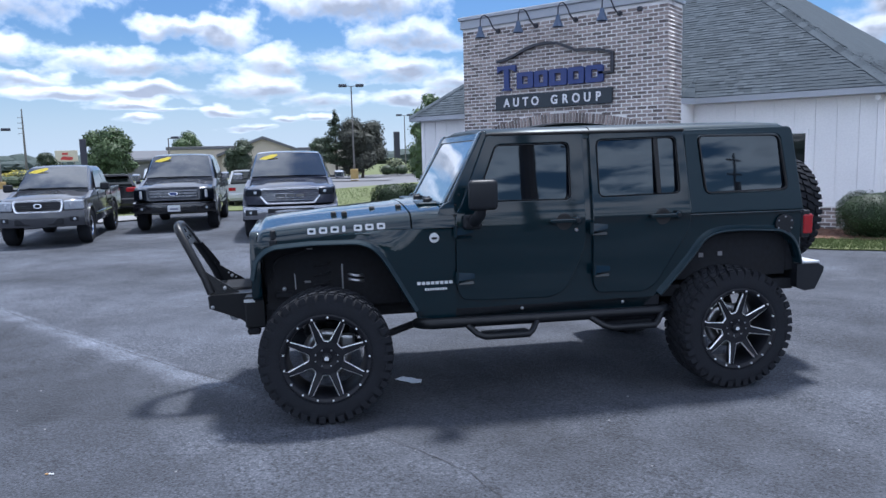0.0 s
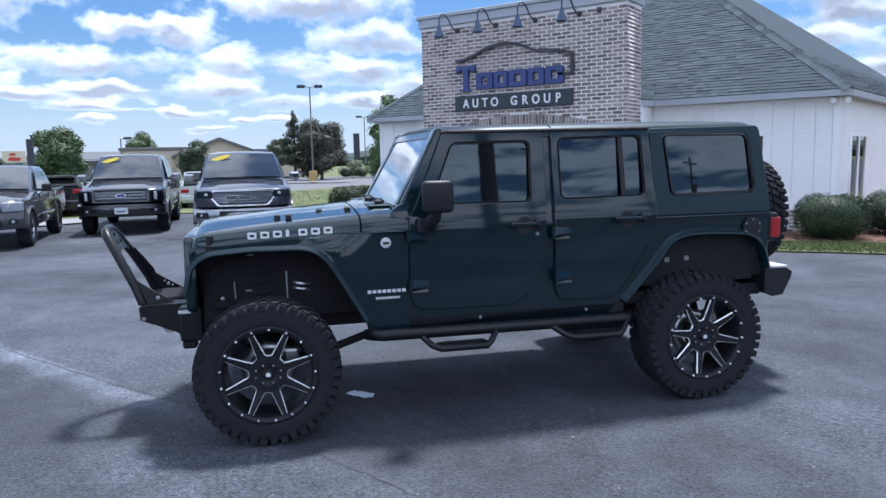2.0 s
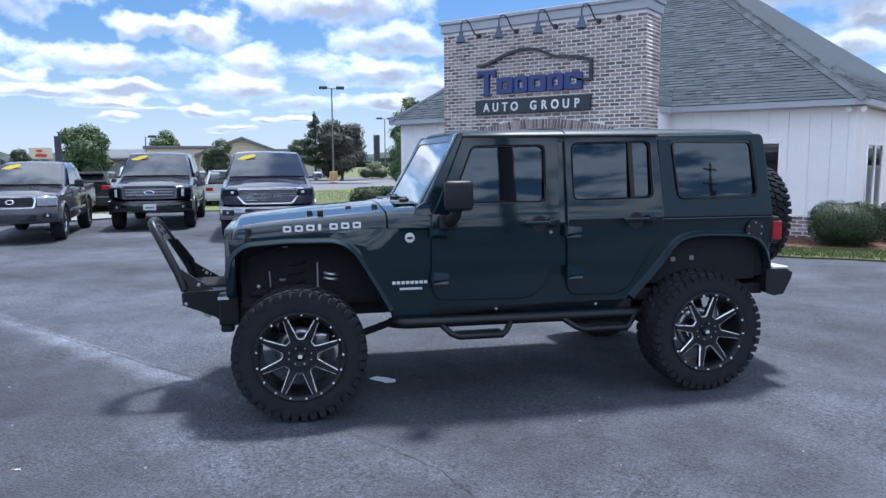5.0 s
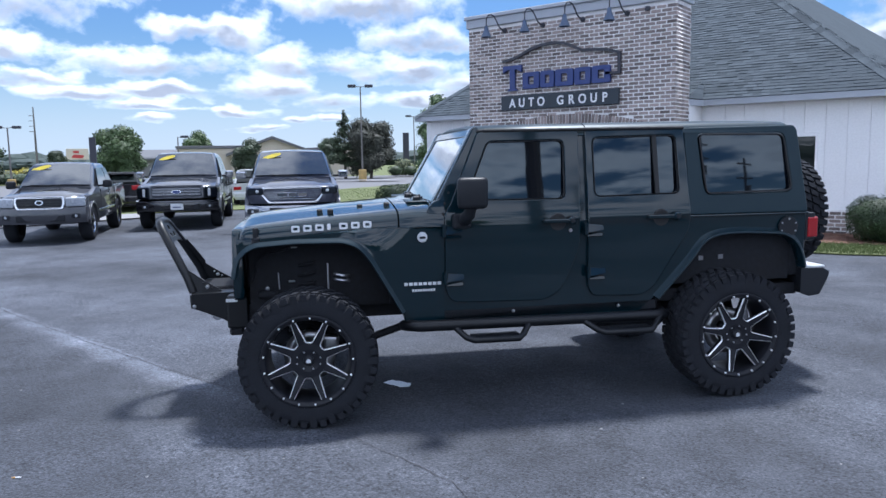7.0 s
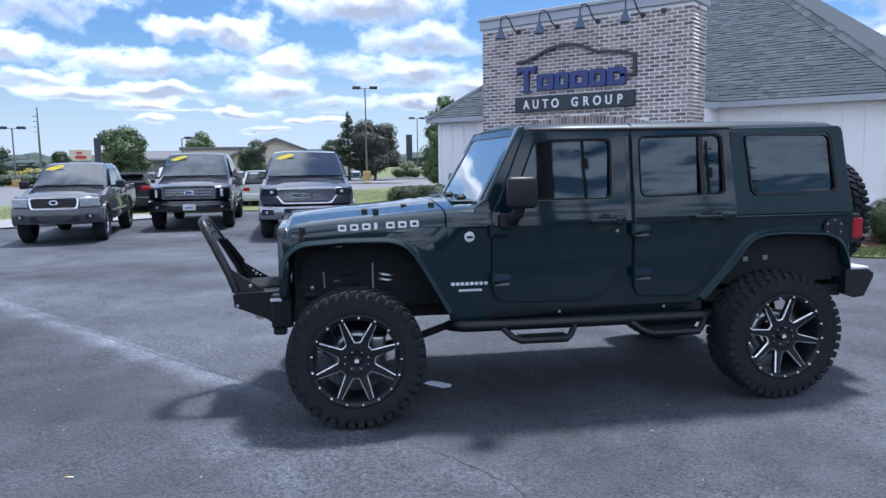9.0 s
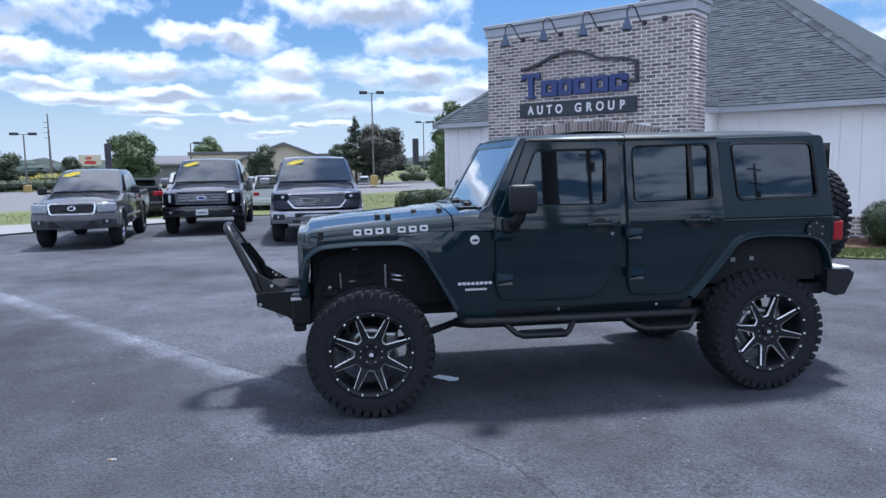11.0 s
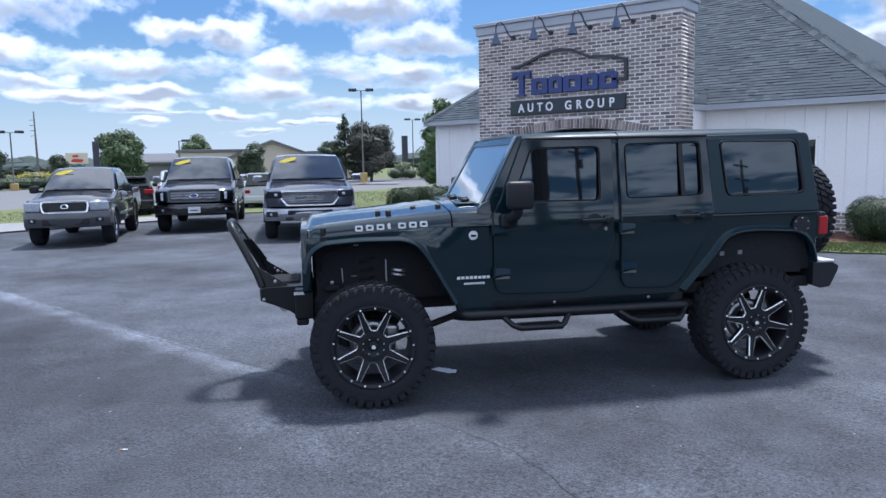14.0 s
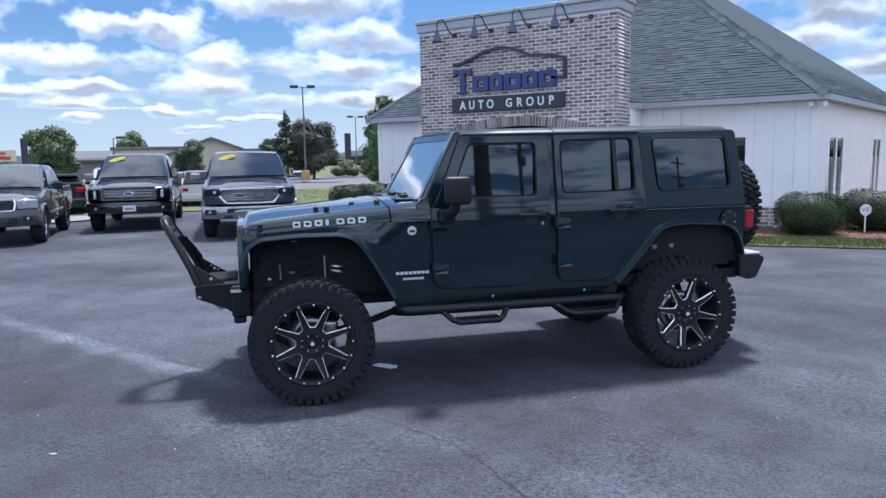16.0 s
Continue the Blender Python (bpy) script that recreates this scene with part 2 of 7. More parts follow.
def glass_tint(name, tone, rough=0.02, spec=0.5, coat=1.0, ior=1.52, film=(1.0, 1.0, 1.0)):
    m = bpy.data.materials.new(name)
    m.use_nodes = True
    n, l = m.node_tree.nodes, m.node_tree.links
    p = n["Principled BSDF"]
    p.inputs["Base Color"].default_value = (*tone, 1)
    p.inputs["Roughness"].default_value = rough
    p.inputs["IOR"].default_value = ior
    p.inputs["Specular IOR Level"].default_value = spec
    p.inputs["Coat Weight"].default_value = coat
    p.inputs["Coat Roughness"].default_value = 0.01
    tc, wave = n.new("ShaderNodeTexCoord"), n.new("ShaderNodeTexNoise")
    wave.inputs["Scale"].default_value = 3.0
    l.new(tc.outputs["Object"], wave.inputs["Vector"])
    bp = n.new("ShaderNodeBump")
    bp.inputs["Strength"].default_value, bp.inputs["Distance"].default_value = 0.015, 0.02
    l.new(wave.outputs["Fac"], bp.inputs["Height"])
    l.new(bp.outputs[0], p.inputs["Normal"])
    l.new(bp.outputs[0], p.inputs["Coat Normal"])
    p.inputs["Specular Tint"].default_value = (*film, 1)
    return m


GLASS_DARK = glass_tint("privacy_glass", (0.003, 0.004, 0.007), spec=0.78, coat=0.08, film=(0.70, 0.88, 1.0))
GLASS_TRUCK = glass_tint("truck_windscreen_glass", (0.022, 0.026, 0.028), spec=1.0, ior=1.6)
GLASS_WS = glass_tint("windscreen_glass", (0.10, 0.115, 0.125), spec=1.0, ior=1.9)
GLASS_BLD = glass_tint("window_glass", (0.012, 0.016, 0.015), spec=0.3, coat=0.2)

SIDING = material("white_board_siding", (0.88, 0.87, 0.88), 0.6, var=0.05, grain=25, stain=0.8, bump=0.02, tint=(0.82, 0.81, 0.82))
TRIM = material("white_trim_paint", (0.87, 0.86, 0.87), 0.5, var=0.05, grain=30, stain=1.2)
FASCIA = material("grey_fascia_paint", (0.37, 0.39, 0.43), 0.55, var=0.06, grain=30, stain=1.0)
MORTAR = material("pale_mortar", (0.78, 0.76, 0.75), 0.9, var=0.2, grain=60, bump=0.4)
BRICK = material("tumbled_brick", (0.350, 0.292, 0.270), 0.88, var=0.34, grain=30, stain=8, bump=0.5, tint=(0.105, 0.084, 0.080), per_object=2.2)
BRICK_BULK = material("tumbled_brick_bulk", (0.350, 0.292, 0.270), 0.88, var=0.34, grain=30, stain=8, bump=0.5, tint=(0.105, 0.084, 0.080), islands=2.2)
SHINGLE = material("asphalt_shingle", (0.090, 0.106, 0.120), 0.92, var=0.24, grain=60, stain=1.6, bump=0.5, tint=(0.062, 0.074, 0.085), islands=1.0, spec=0.05)
SIGN_NAVY = material("sign_navy", (0.014, 0.024, 0.036), 0.4, var=0.08)
SIGN_BLUE = material("sign_blue", (0.022, 0.042, 0.17), 0.4, var=0.08)
SIGN_WHITE = material("sign_white", (0.75, 0.76, 0.78), 0.45, var=0.04)
SIGN_DARK = material("sign_dark_metal", (0.03, 0.032, 0.045), 0.45, var=0.1)
LAMP_BLUE = material("lamp_enamel", (0.055, 0.085, 0.15), 0.4, var=0.12)
BRIGHT_TRIM = material("satin_bright_trim", (0.62, 0.64, 0.67), 0.32, metal=0.15, var=0.08)
SMOKED = material("smoked_bright_trim", (0.17, 0.175, 0.19), 0.28, metal=0.7, var=0.08)
# darker base stands in for the dark ground a chrome bumper mirrors
DULL_CHROME = material("dimmed_chrome", (0.30, 0.31, 0.34), 0.20, metal=0.9, var=0.10)
CONCRETE = material("concrete", (0.23, 0.23, 0.235), 0.85, var=0.16, grain=30, stain=1.4, bump=0.3)
YELLOW_BASE = material("worn_yellow_paint", (0.36, 0.25, 0.09), 0.7, var=0.25, grain=20, stain=4)
POLE = material("galvanised_pole", (0.16, 0.15, 0.14), 0.6, metal=0.3, var=0.15)
WOODPOLE = material("weathered_pole_wood", (0.09, 0.075, 0.062), 0.9, var=0.3, grain=20, bump=0.4)
MULCH = material("pine_mulch", (0.17, 0.085, 0.055), 0.95, var=0.5, grain=35, stain=5, bump=1.0, tint=(0.09, 0.05, 0.035))
GRASS = material("grass_blades", (0.100, 0.125, 0.045), 0.85, var=0.3, grain=8, stain=1.2, tint=(0.10, 0.14, 0.035))
TURF = material("turf_ground", (0.105, 0.135, 0.040), 0.95, var=0.3, grain=45, stain=0.9, bump=0.8, tint=(0.13, 0.13, 0.055))
LEAF = material("leaf_green", (0.055, 0.095, 0.026), 0.6, var=0.45, grain=5, stain=1.5, islands=1.0, tint=(0.030, 0.055, 0.018))
LEAF_DARK = material("leaf_dark", (0.034, 0.055, 0.022), 0.65, var=0.4, grain=5, stain=1.5, islands=1.0, tint=(0.020, 0.030, 0.016))
LEAF_RUST = material("leaf_purple_brown", (0.036, 0.040, 0.026), 0.7, var=0.4, grain=5, stain=1.2, islands=1.0, tint=(0.024, 0.026, 0.019))
LEAF_BOX = material("box_leaf", (0.025, 0.047, 0.017), 0.55, var=0.5, grain=12, stain=4, islands=1.0, tint=(0.017, 0.036, 0.012), spec=0.15)
LEAF_YELLOW = material("leaf_yellow", (0.42, 0.36, 0.05), 0.7, var=0.3, grain=5, islands=1.0)
BARK = material("bark", (0.07, 0.055, 0.042), 0.95, var=0.4, grain=20, bump=0.8)
WALL_BEIGE = material("beige_stucco", (0.52, 0.46, 0.38), 0.85, var=0.08, grain=12, stain=0.5, bump=0.2)
WALL_DARK = material("grey_metal_cladding", (0.19, 0.19, 0.20), 0.7, var=0.12, grain=10, stain=0.4)
ROOF_FAR = material("dark_roof_sheet", (0.13, 0.13, 0.14), 0.7, var=0.12, grain=10, stain=0.5)
HILLS = material("far_woods", (0.045, 0.064, 0.056), 0.95, var=0.35, grain=0.9, stain=0.08, tint=(0.042, 0.058, 0.058))

# ---- asphalt: one sheet, with worn lighter patches, aggregate, oil and filled cracks ----


def asphalt():
    m = bpy.data.materials.new("worn_asphalt")
    m.use_nodes = True
    n, l = m.node_tree.nodes, m.node_tree.links
    p = n["Principled BSDF"]
    tc = n.new("ShaderNodeTexCoord")

    def nz(scale, detail, rough=0.55):
        k = n.new("ShaderNodeTexNoise")
        k.inputs["Scale"].default_value, k.inputs["Detail"].default_value, k.inputs["Roughness"].default_value = scale, detail, rough
        l.new(tc.outputs["Object"], k.inputs["Vector"])
        return k.outputs["Fac"]

    def rng(v, a, b, c, d):
        k = n.new("ShaderNodeMapRange")
        l.new(v, k.inputs["Value"])
        for i, q in zip(("From Min", "From Max", "To Min", "To Max"), (a, b, c, d)):
            k.inputs[i].default_value = q
        return k.outputs[0]

    def mul(a, b):
        k = n.new("ShaderNodeMath")
        k.operation = 'MULTIPLY'
        l.new(a, k.inputs[0])
        l.new(b, k.inputs[1])
        return k.outputs[0]

    stone = n.new("ShaderNodeTexVoronoi")
    stone.inputs["Scale"].default_value = 62.0
    l.new(tc.outputs["Object"], stone.inputs["Vector"])
    wear = rng(nz(0.33, 7, 0.6), 0.36, 0.66, 0.64, 1.46)
    patch = rng(nz(1.7, 7, 0.72), 0.3, 0.7, 0.72, 1.28)
    grit = rng(nz(55.0, 5, 0.8), 0.32, 0.68, 0.48, 1.42)
    pit = n.new("ShaderNodeTexVoronoi")
    pit.inputs["Scale"].default_value = 34.0
    l.new(tc.outputs["Object"], pit.inputs["Vector"])
    pits = rng(pit.outputs["Distance"], 0.10, 0.30, 0.42, 1.06)
    peb = rng(stone.outputs["Distance"], 0.0, 0.6, 1.24, 0.80)
    # ravelled spots, where coarse stones stand out of the worn binder
    ravel = rng(nz(0.75, 6, 0.7), 0.40, 0.56, 0.15, 1.0)
    rough_ = rng(nz(24.0, 5, 0.85), 0.36, 0.60, 0.42, 1.24)
    one = n.new("ShaderNodeMix")
    one.inputs[2].default_value = 1.0
    l.new(ravel, one.inputs[0])
    l.new(rough_, one.inputs[3])
    # the joint of two pavings: y = 0.10 - 0.075 x; a pale ravelled band on its near side, darker binder beyond that
    xyz = n.new("ShaderNodeSeparateXYZ")
    l.new(tc.outputs["Object"], xyz.inputs[0])

    def fma(v, a, b):
        k = n.new("ShaderNodeMath")
        k.operation = 'MULTIPLY_ADD'
        l.new(v, k.inputs[0])
        k.inputs[1].default_value = a
        if isinstance(b, (int, float)):
            k.inputs[2].default_value = b
        else:
            l.new(b, k.inputs[2])
        return k.outputs[0]

    def soft(v, a, b, c, d):
        v = rng(v, a, b, c, d)
        v.node.interpolation_type = 'SMOOTHSTEP'
        return v

    off = fma(nz(1.3, 5, 0.6), 0.30, fma(xyz.outputs[0], 0.075, fma(xyz.outputs[1], 1.0, -0.25)))
    near_side = mul(soft(off, -0.36, -0.10, 0.0, 1.0), soft(off, -0.04, 0.03, 1.0, 0.0))
    near_side = mul(near_side, soft(xyz.outputs[0], -1.6, -0.6, 1.0, 0.12))
    band = fma(mul(near_side, rng(nz(2.6, 5, 0.7), 0.3, 0.7, 0.55, 1.25)), 0.80, 1.0)
    older = mul(soft(off, -0.35, 0.02, 0.84, 1.0), soft(off, -1.3, -0.2, 0.80, 1.0))
    # a worn pale streak in front of the shade
    sx, sy = fma(xyz.outputs[0], 1.15, 0.36), fma(xyz.outputs[1], 4.2, fma(xyz.outputs[0], 0.9, 3.2))
    ell = fma(mul(sx, sx), 1.0, mul(sy, sy))
    streak = fma(mul(soft(ell, 0.0, 1.3, 1.0, 0.0), rng(nz(3.0, 5, 0.7), 0.35, 0.65, 0.5, 1.3)), 0.36, 1.0)
    tone = mul(mul(mul(mul(wear, patch), mul(grit, mul(peb, pits))), one.outputs[0]), mul(mul(band, older), streak))
    col = n.new("ShaderNodeMix")
    col.data_type, col.blend_type = 'RGBA', 'MULTIPLY'
    col.inputs[0].default_value = 1.0
    col.inputs[6].default_value = (0.079, 0.086, 0.104, 1)
    l.new(tone, col.inputs[7])
    l.new(col.outputs[2], p.inputs["Base Color"])
    l.new(rng(nz(0.6, 4), 0.3, 0.7, 0.70, 0.90), p.inputs["Roughness"])
    p.inputs["Specular IOR Level"].default_value = 0.22
    bp = n.new("ShaderNodeBump")
    bp.inputs["Strength"].default_value, bp.inputs["Distance"].default_value = 0.9, 0.007
    l.new(stone.outputs["Distance"], bp.inputs["Height"])
    l.new(bp.outputs[0], p.inputs["Normal"])
    return m


ASPHALT = asphalt()
CRACK_DARK = material("open_crack", (0.036, 0.035, 0.039), 0.95, var=0.3)
WHITE_MARK = material("mottled_white", (0.93, 0.94, 0.95), 0.25, var=0.2, grain=60)

# ---- mesh helpers ----


def link_mesh(name, bm, mat, parent=None, label="", smooth=False):
    me = bpy.data.meshes.new(name)
    bmesh.ops.recalc_face_normals(bm, faces=bm.faces[:])
    bm.to_mesh(me)
    bm.free()
    if smooth:
        for f in me.polygons:
            f.use_smooth = True
        me.set_sharp_from_angle(angle=radians(42))
    for m in (mat if isinstance(mat, (list, tuple)) else [mat]):
        me.materials.append(m)
    ob = new(name, me)
    if parent:
        ob.parent = parent
    if label:
        ob["label"] = label
    return ob


def part(name, bm, mat, parent, label="", smooth=False):
    return link_mesh(name, bm, mat, parent, label, smooth)


def thing(name, label, category, m=None, group="", kind=""):
    ob = new(name)
    if m is not None:
        ob.matrix_world = m
    return tagged(ob, label, category, group, kind)


def box(bm, x0, x1, y0, y1, z0, z1, bevel=0.0, seg=1, fn=None):
    r = bmesh.ops.create_cube(bm, size=1.0)
    vs = r["verts"]
    for v in vs:
        v.co = Vector(((x0 + x1) / 2 + v.co.x * (x1 - x0), (y0 + y1) / 2 + v.co.y * (y1 - y0), (z0 + z1) / 2 + v.co.z * (z1 - z0)))
    if bevel:
        es = list({e for v in vs for e in v.link_edges})
        r = bmesh.ops.bevel(bm, geom=es, offset=bevel, segments=seg, affect='EDGES', profile=0.5)
        vs = list({v for f in r["faces"] for v in f.verts} | {v for v in vs if v.is_valid})
    if fn:
        for v in vs:
            v.co = Vector(fn(v.co))
    return vs


def boxm(x0, x1, y0, y1, z0, z1, bevel=0.0, seg=1, fn=None):
    bm = bmesh.new()
    box(bm, x0, x1, y0, y1, z0, z1, bevel, seg, fn)
    return bm


def ring_sweep(bm, rings, closed_ring=True, caps=True):
    """Skins a row of rings of points into one surface."""
    rows = [[bm.verts.new(p) for p in r] for r in rings]
    k = len(rows[0])
    for a, b in zip(rows, rows[1:]):
        for i in range(k if closed_ring else k - 1):
            j = (i + 1) % k
            bm.faces.new((a[i], a[j], b[j], b[i]))
    if caps and closed_ring:
        bm.faces.new(rows[0][::-1])
        bm.faces.new(rows[-1])
    return rows


def tube(bm, pts, r, seg=10, r2=None):
    """A round bar along points, with mitred bends."""
    pts = [Vector(p) for p in pts]
    rings = []
    side = None
    for i, p in enumerate(pts):
        a = (p - pts[i - 1]).normalized() if i else None
        b = (pts[i + 1] - p).normalized() if i < len(pts) - 1 else None
        d = ((a or b) + (b or a)).normalized()
        if side is None:
            side = d.cross(Vector((0, 0, 1)) if abs(d.z) < 0.9 else Vector((1, 0, 0))).normalized()
        side = (side - d * side.dot(d)).normalized()
        up_ = d.cross(side)
        rr = r + ((r2 if r2 is not None else r) - r) * i / max(1, len(pts) - 1)
        stretch = 1 / max(0.5, d.dot(b or a))
        rings.append([p + (side * math.cos(2 * math.pi * k / seg) + up_ * math.sin(2 * math.pi * k / seg)) * rr * (stretch if a and b else 1) for k in range(seg)])
    ring_sweep(bm, rings)


def tubem(pts, r, seg=10, r2=None):
    bm = bmesh.new()
    tube(bm, pts, r, seg, r2)
    return bm


def lathe(bm, profile, seg=48, axis="y", centre=(0, 0, 0), close=False):
    """Turns a profile of (radius, height) about an axis."""
    cx, cy, cz = centre
    rows = []
    for r, h in profile:
        row = []
        for k in range(seg):
            a = 2 * math.pi * k / seg
            c, s = r * math.cos(a), r * math.sin(a)
            row.append(bm.verts.new((cx + c, cy + h, cz + s) if axis == "y" else (cx + c, cy + s, cz + h) if axis == "z" else (cx + h, cy + c, cz + s)))
        rows.append(row)
    pairs = list(zip(rows, rows[1:])) + ([(rows[-1], rows[0])] if close else [])
    for a, b in pairs:
        for i in range(seg):
            j = (i + 1) % seg
            bm.faces.new((a[i], a[j], b[j], b[i]))
    if not close:
        if profile[0][0] > 1e-5:
            bm.faces.new(rows[0][::-1])
        if profile[-1][0] > 1e-5:
            bm.faces.new(rows[-1])
    bmesh.ops.remove_doubles(bm, verts=bm.verts[:], dist=1e-5)


def lathem(profile, seg=48, axis="y", centre=(0, 0, 0), close=False):
    bm = bmesh.new()
    lathe(bm, profile, seg, axis, centre, close)
    return bm


def rpoly(pts, r=0.03, seg=4):
    """A polygon whose corners are rounded; a point may carry its own radius."""
    out, n = [], len(pts)
    for i, p in enumerate(pts):
        q = Vector(p[:2])
        rr = p[2] if len(p) > 2 else r
        a, b = Vector(pts[i - 1][:2]) - q, Vector(pts[(i + 1) % n][:2]) - q
        k = min(rr, a.length * 0.45, b.length * 0.45)
        if k < 1e-4:
            out.append(tuple(q))
            continue
        s, e = q + a.normalized() * k, q + b.normalized() * k
        for j in range(seg + 1):
            t = j / seg
            out.append(tuple(s * (1 - t) ** 2 + q * 2 * t * (1 - t) + e * t ** 2))
    return out


def plate(outer, holes=(), thick=0.03, bevel=0.0, fn=None, cuts=()):
    """A flat plate with holes, from closed outlines (u, v); fn maps (u, v, w) to its place, w running from 0 to thick."""
    cu = bpy.data.curves.new("outline", 'CURVE')
    cu.dimensions, cu.fill_mode = '2D', 'BOTH'
    cu.extrude = max(1e-4, thick / 2 - bevel)
    cu.bevel_depth, cu.bevel_resolution, cu.offset = bevel, 1, -bevel
    for poly in (outer, *holes):
        sp = cu.splines.new('POLY')
        sp.points.add(len(poly) - 1)
        for q, (a, b) in zip(sp.points, poly):
            q.co = (a, b, 0, 1)
        sp.use_cyclic_u = True
    ob = bpy.data.objects.new("outline", cu)
    me = bpy.data.meshes.new_from_object(ob)
    bm = bmesh.new()
    bm.from_mesh(me)
    bpy.data.objects.remove(ob)
    bpy.data.curves.remove(cu)
    bpy.data.meshes.remove(me)
    for c in cuts:
        bmesh.ops.bisect_plane(bm, geom=bm.verts[:] + bm.edges[:] + bm.faces[:], plane_co=(0, c, 0), plane_no=(0, 1, 0))
    for v in bm.verts:
        c = (v.co.x, v.co.y, v.co.z + thick / 2)
        v.co = Vector(fn(*c) if fn else c)
    bmesh.ops.remove_doubles(bm, verts=bm.verts[:], dist=1e-5)
    return bm


def letters(name, text, size, depth, mat, parent, m, spacing=1.0):
    """Raised characters of the built-in font, as one mesh."""
    cu = bpy.data.curves.new(name, 'FONT')
    cu.body, cu.size, cu.extrude, cu.space_character, cu.align_x, cu.offset = text, size, depth, spacing, 'CENTER', size * 0.022
    tmp = bpy.data.objects.new(name, cu)
    me = bpy.data.meshes.new_from_object(tmp)
    bpy.data.objects.remove(tmp)
    bpy.data.curves.remove(cu)
    me.materials.append(mat)
    ob = new(name, me)
    ob.parent = parent
    ob.matrix_local = m
    return ob


# ---- ground ----
bm = bmesh.new()
N = 48
for i in range(N + 1):
    for j in range(N + 1):
        f = lambda k: math.copysign(abs(2 * k / N - 1) ** 3, 2 * k / N - 1) * 1500
        bm.verts.new((f(i), f(j), 0))
bm.verts.ensure_lookup_table()
for i in range(N):
    for j in range(N):
        bm.faces.new([bm.verts[a] for a in (i * (N + 1) + j, (i + 1) * (N + 1) + j, (i + 1) * (N + 1) + j + 1, i * (N + 1) + j + 1)])
ground = tagged(link_mesh("ground", bm, ASPHALT), "worn dark grey asphalt of a car lot", "ground", kind="structure")

# ---- dealership building ----
TX0, TX1, TY, TTOP, TB = -7.55, -2.30, 12.2, 4.87, 13.05      # brick tower front
WY, EY, EZ0, EZ1 = 13.9, 13.5, 2.765, 2.895        # front wall, eave line, fascia
WX0, WX1 = -10.30, 1.47                            # ends of the front wall
SIDE = Vector((0.105, 0.9945, 0))                  # the run of the side wall
PITCH = 0.80
ARCX, ARCR, ARCZ = -4.85, 7.08, -4.63


def arch_points(r, x0, x1, n=18):
    return [(x0 + (x1 - x0) * i / n, ARCZ + math.sqrt(r * r - (x0 + (x1 - x0) * i / n - ARCX) ** 2)) for i in range(n + 1)]


opening = [(ARCX - 1.75, 0.0)] + arch_points(ARCR, ARCX - 1.75, ARCX + 1.75) + [(ARCX + 1.75, 0.0)]
opening = [(max(TX0, x), max(0.001, z)) for x, z in opening]
tower = tagged(part("brick_tower", plate([(TX0, -0.02), (TX1 - 0.001, -0.02), (TX1 - 0.001, TTOP), (TX0, TTOP)], [opening], 0.40, 0, lambda u, v, w: (u, TY + 0.012 + w, v)), MORTAR, None),
               "tall entrance wall of tumbled brick with pale mortar", "brick wall", kind="structure")
bm = bmesh.new()
box(bm, TX1 - 0.40, TX1 - 0.001, TY + 0.414, TB, -0.02, TTOP)
box(bm, TX0 + 0.012, TX0 + 0.40, TY + 0.414, TB, -0.02, TTOP)
box(bm, TX0 + 0.41, TX1 - 0.41, TB - 0.2, TB, 2.5, TTOP)
part("tower_return", bm, MORTAR, tower)
part("link_wall", boxm(TX1 - 0.16, TX1 + 0.004, TB + 0.002, 13.899, -0.02, 2.80), SIDING, tower, "white boarded wall between the tower and the front")
bm = bmesh.new()
for x0, x1, y0, z0, z1 in ((TX0 - 0.05, TX1 + 0.05, TY - 0.05, TTOP, TTOP + 0.20), (TX0 - 0.09, TX1 + 0.09, TY - 0.09, TTOP + 0.20, TTOP + 0.29)):
    box(bm, x0, x1, y0, TB + TY - y0, z0, z1, 0.012)
part("parapet_cap", bm, FASCIA, tower, "pale grey painted cornice along the top")
part("entrance_recess", boxm(ARCX - 1.8, ARCX + 1.8, 13.2, 13.3, 0, 2.7), GLASS_BLD, tower, "dark glazed entrance behind the arch")

# walls behind and beside the tower
front = tagged(part("wall_front", boxm(TX1, WX1, WY, WY + 0.2, -0.02, EZ0 + 0.1), SIDING, None), "white vertical board siding wall", "wall", kind="structure")
front_l = tagged(part("wall_front_far", boxm(WX0, TX0, WY, WY + 0.2, -0.02, EZ0 + 0.1), SIDING, None), "white vertical board siding wall beside the brick tower", "wall", kind="structure")
for parent, x0, x1 in ((front, TX1 + 0.12, WX1 - 0.105), (front_l, WX0 + 0.105, TX0 - 0.02)):
    k = 0
    while x0 + 0.405 * k < x1:
        x = x0 + 0.405 * k
        part("board", boxm(x + 0.007, min(x1, x + 0.398), WY - 0.018, WY, 0.5, EZ0), SIDING, parent)
        k += 1
part("corner_board", boxm(WX1 - 0.10, WX1 + 0.02, WY - 0.024, WY - 0.002, 0.5, EZ0, 0.004), TRIM, front)
part("corner_board", boxm(WX0 - 0.02, WX0 + 0.10, WY - 0.024, WY - 0.002, 0.0, EZ0, 0.004), TRIM, front_l)
part("end_wall", boxm(WX0, WX0 + 0.2, WY + 0.2, WY + 12, -0.02, EZ0 + 0.1), SIDING, front_l)
side_m = Matrix.Translation((WX1, WY, 0)) @ Matrix.Rotation(math.atan2(SIDE.y, SIDE.x), 4, 'Z')
SL = 15.0
side = tagged(part("wall_side", boxm(0.0, SL, 0.0, 0.2, -0.02, EZ0 + 0.1), SIDING, None), "white vertical board siding of the gable side", "wall", kind="structure")
side.matrix_world = side_m
k = 0
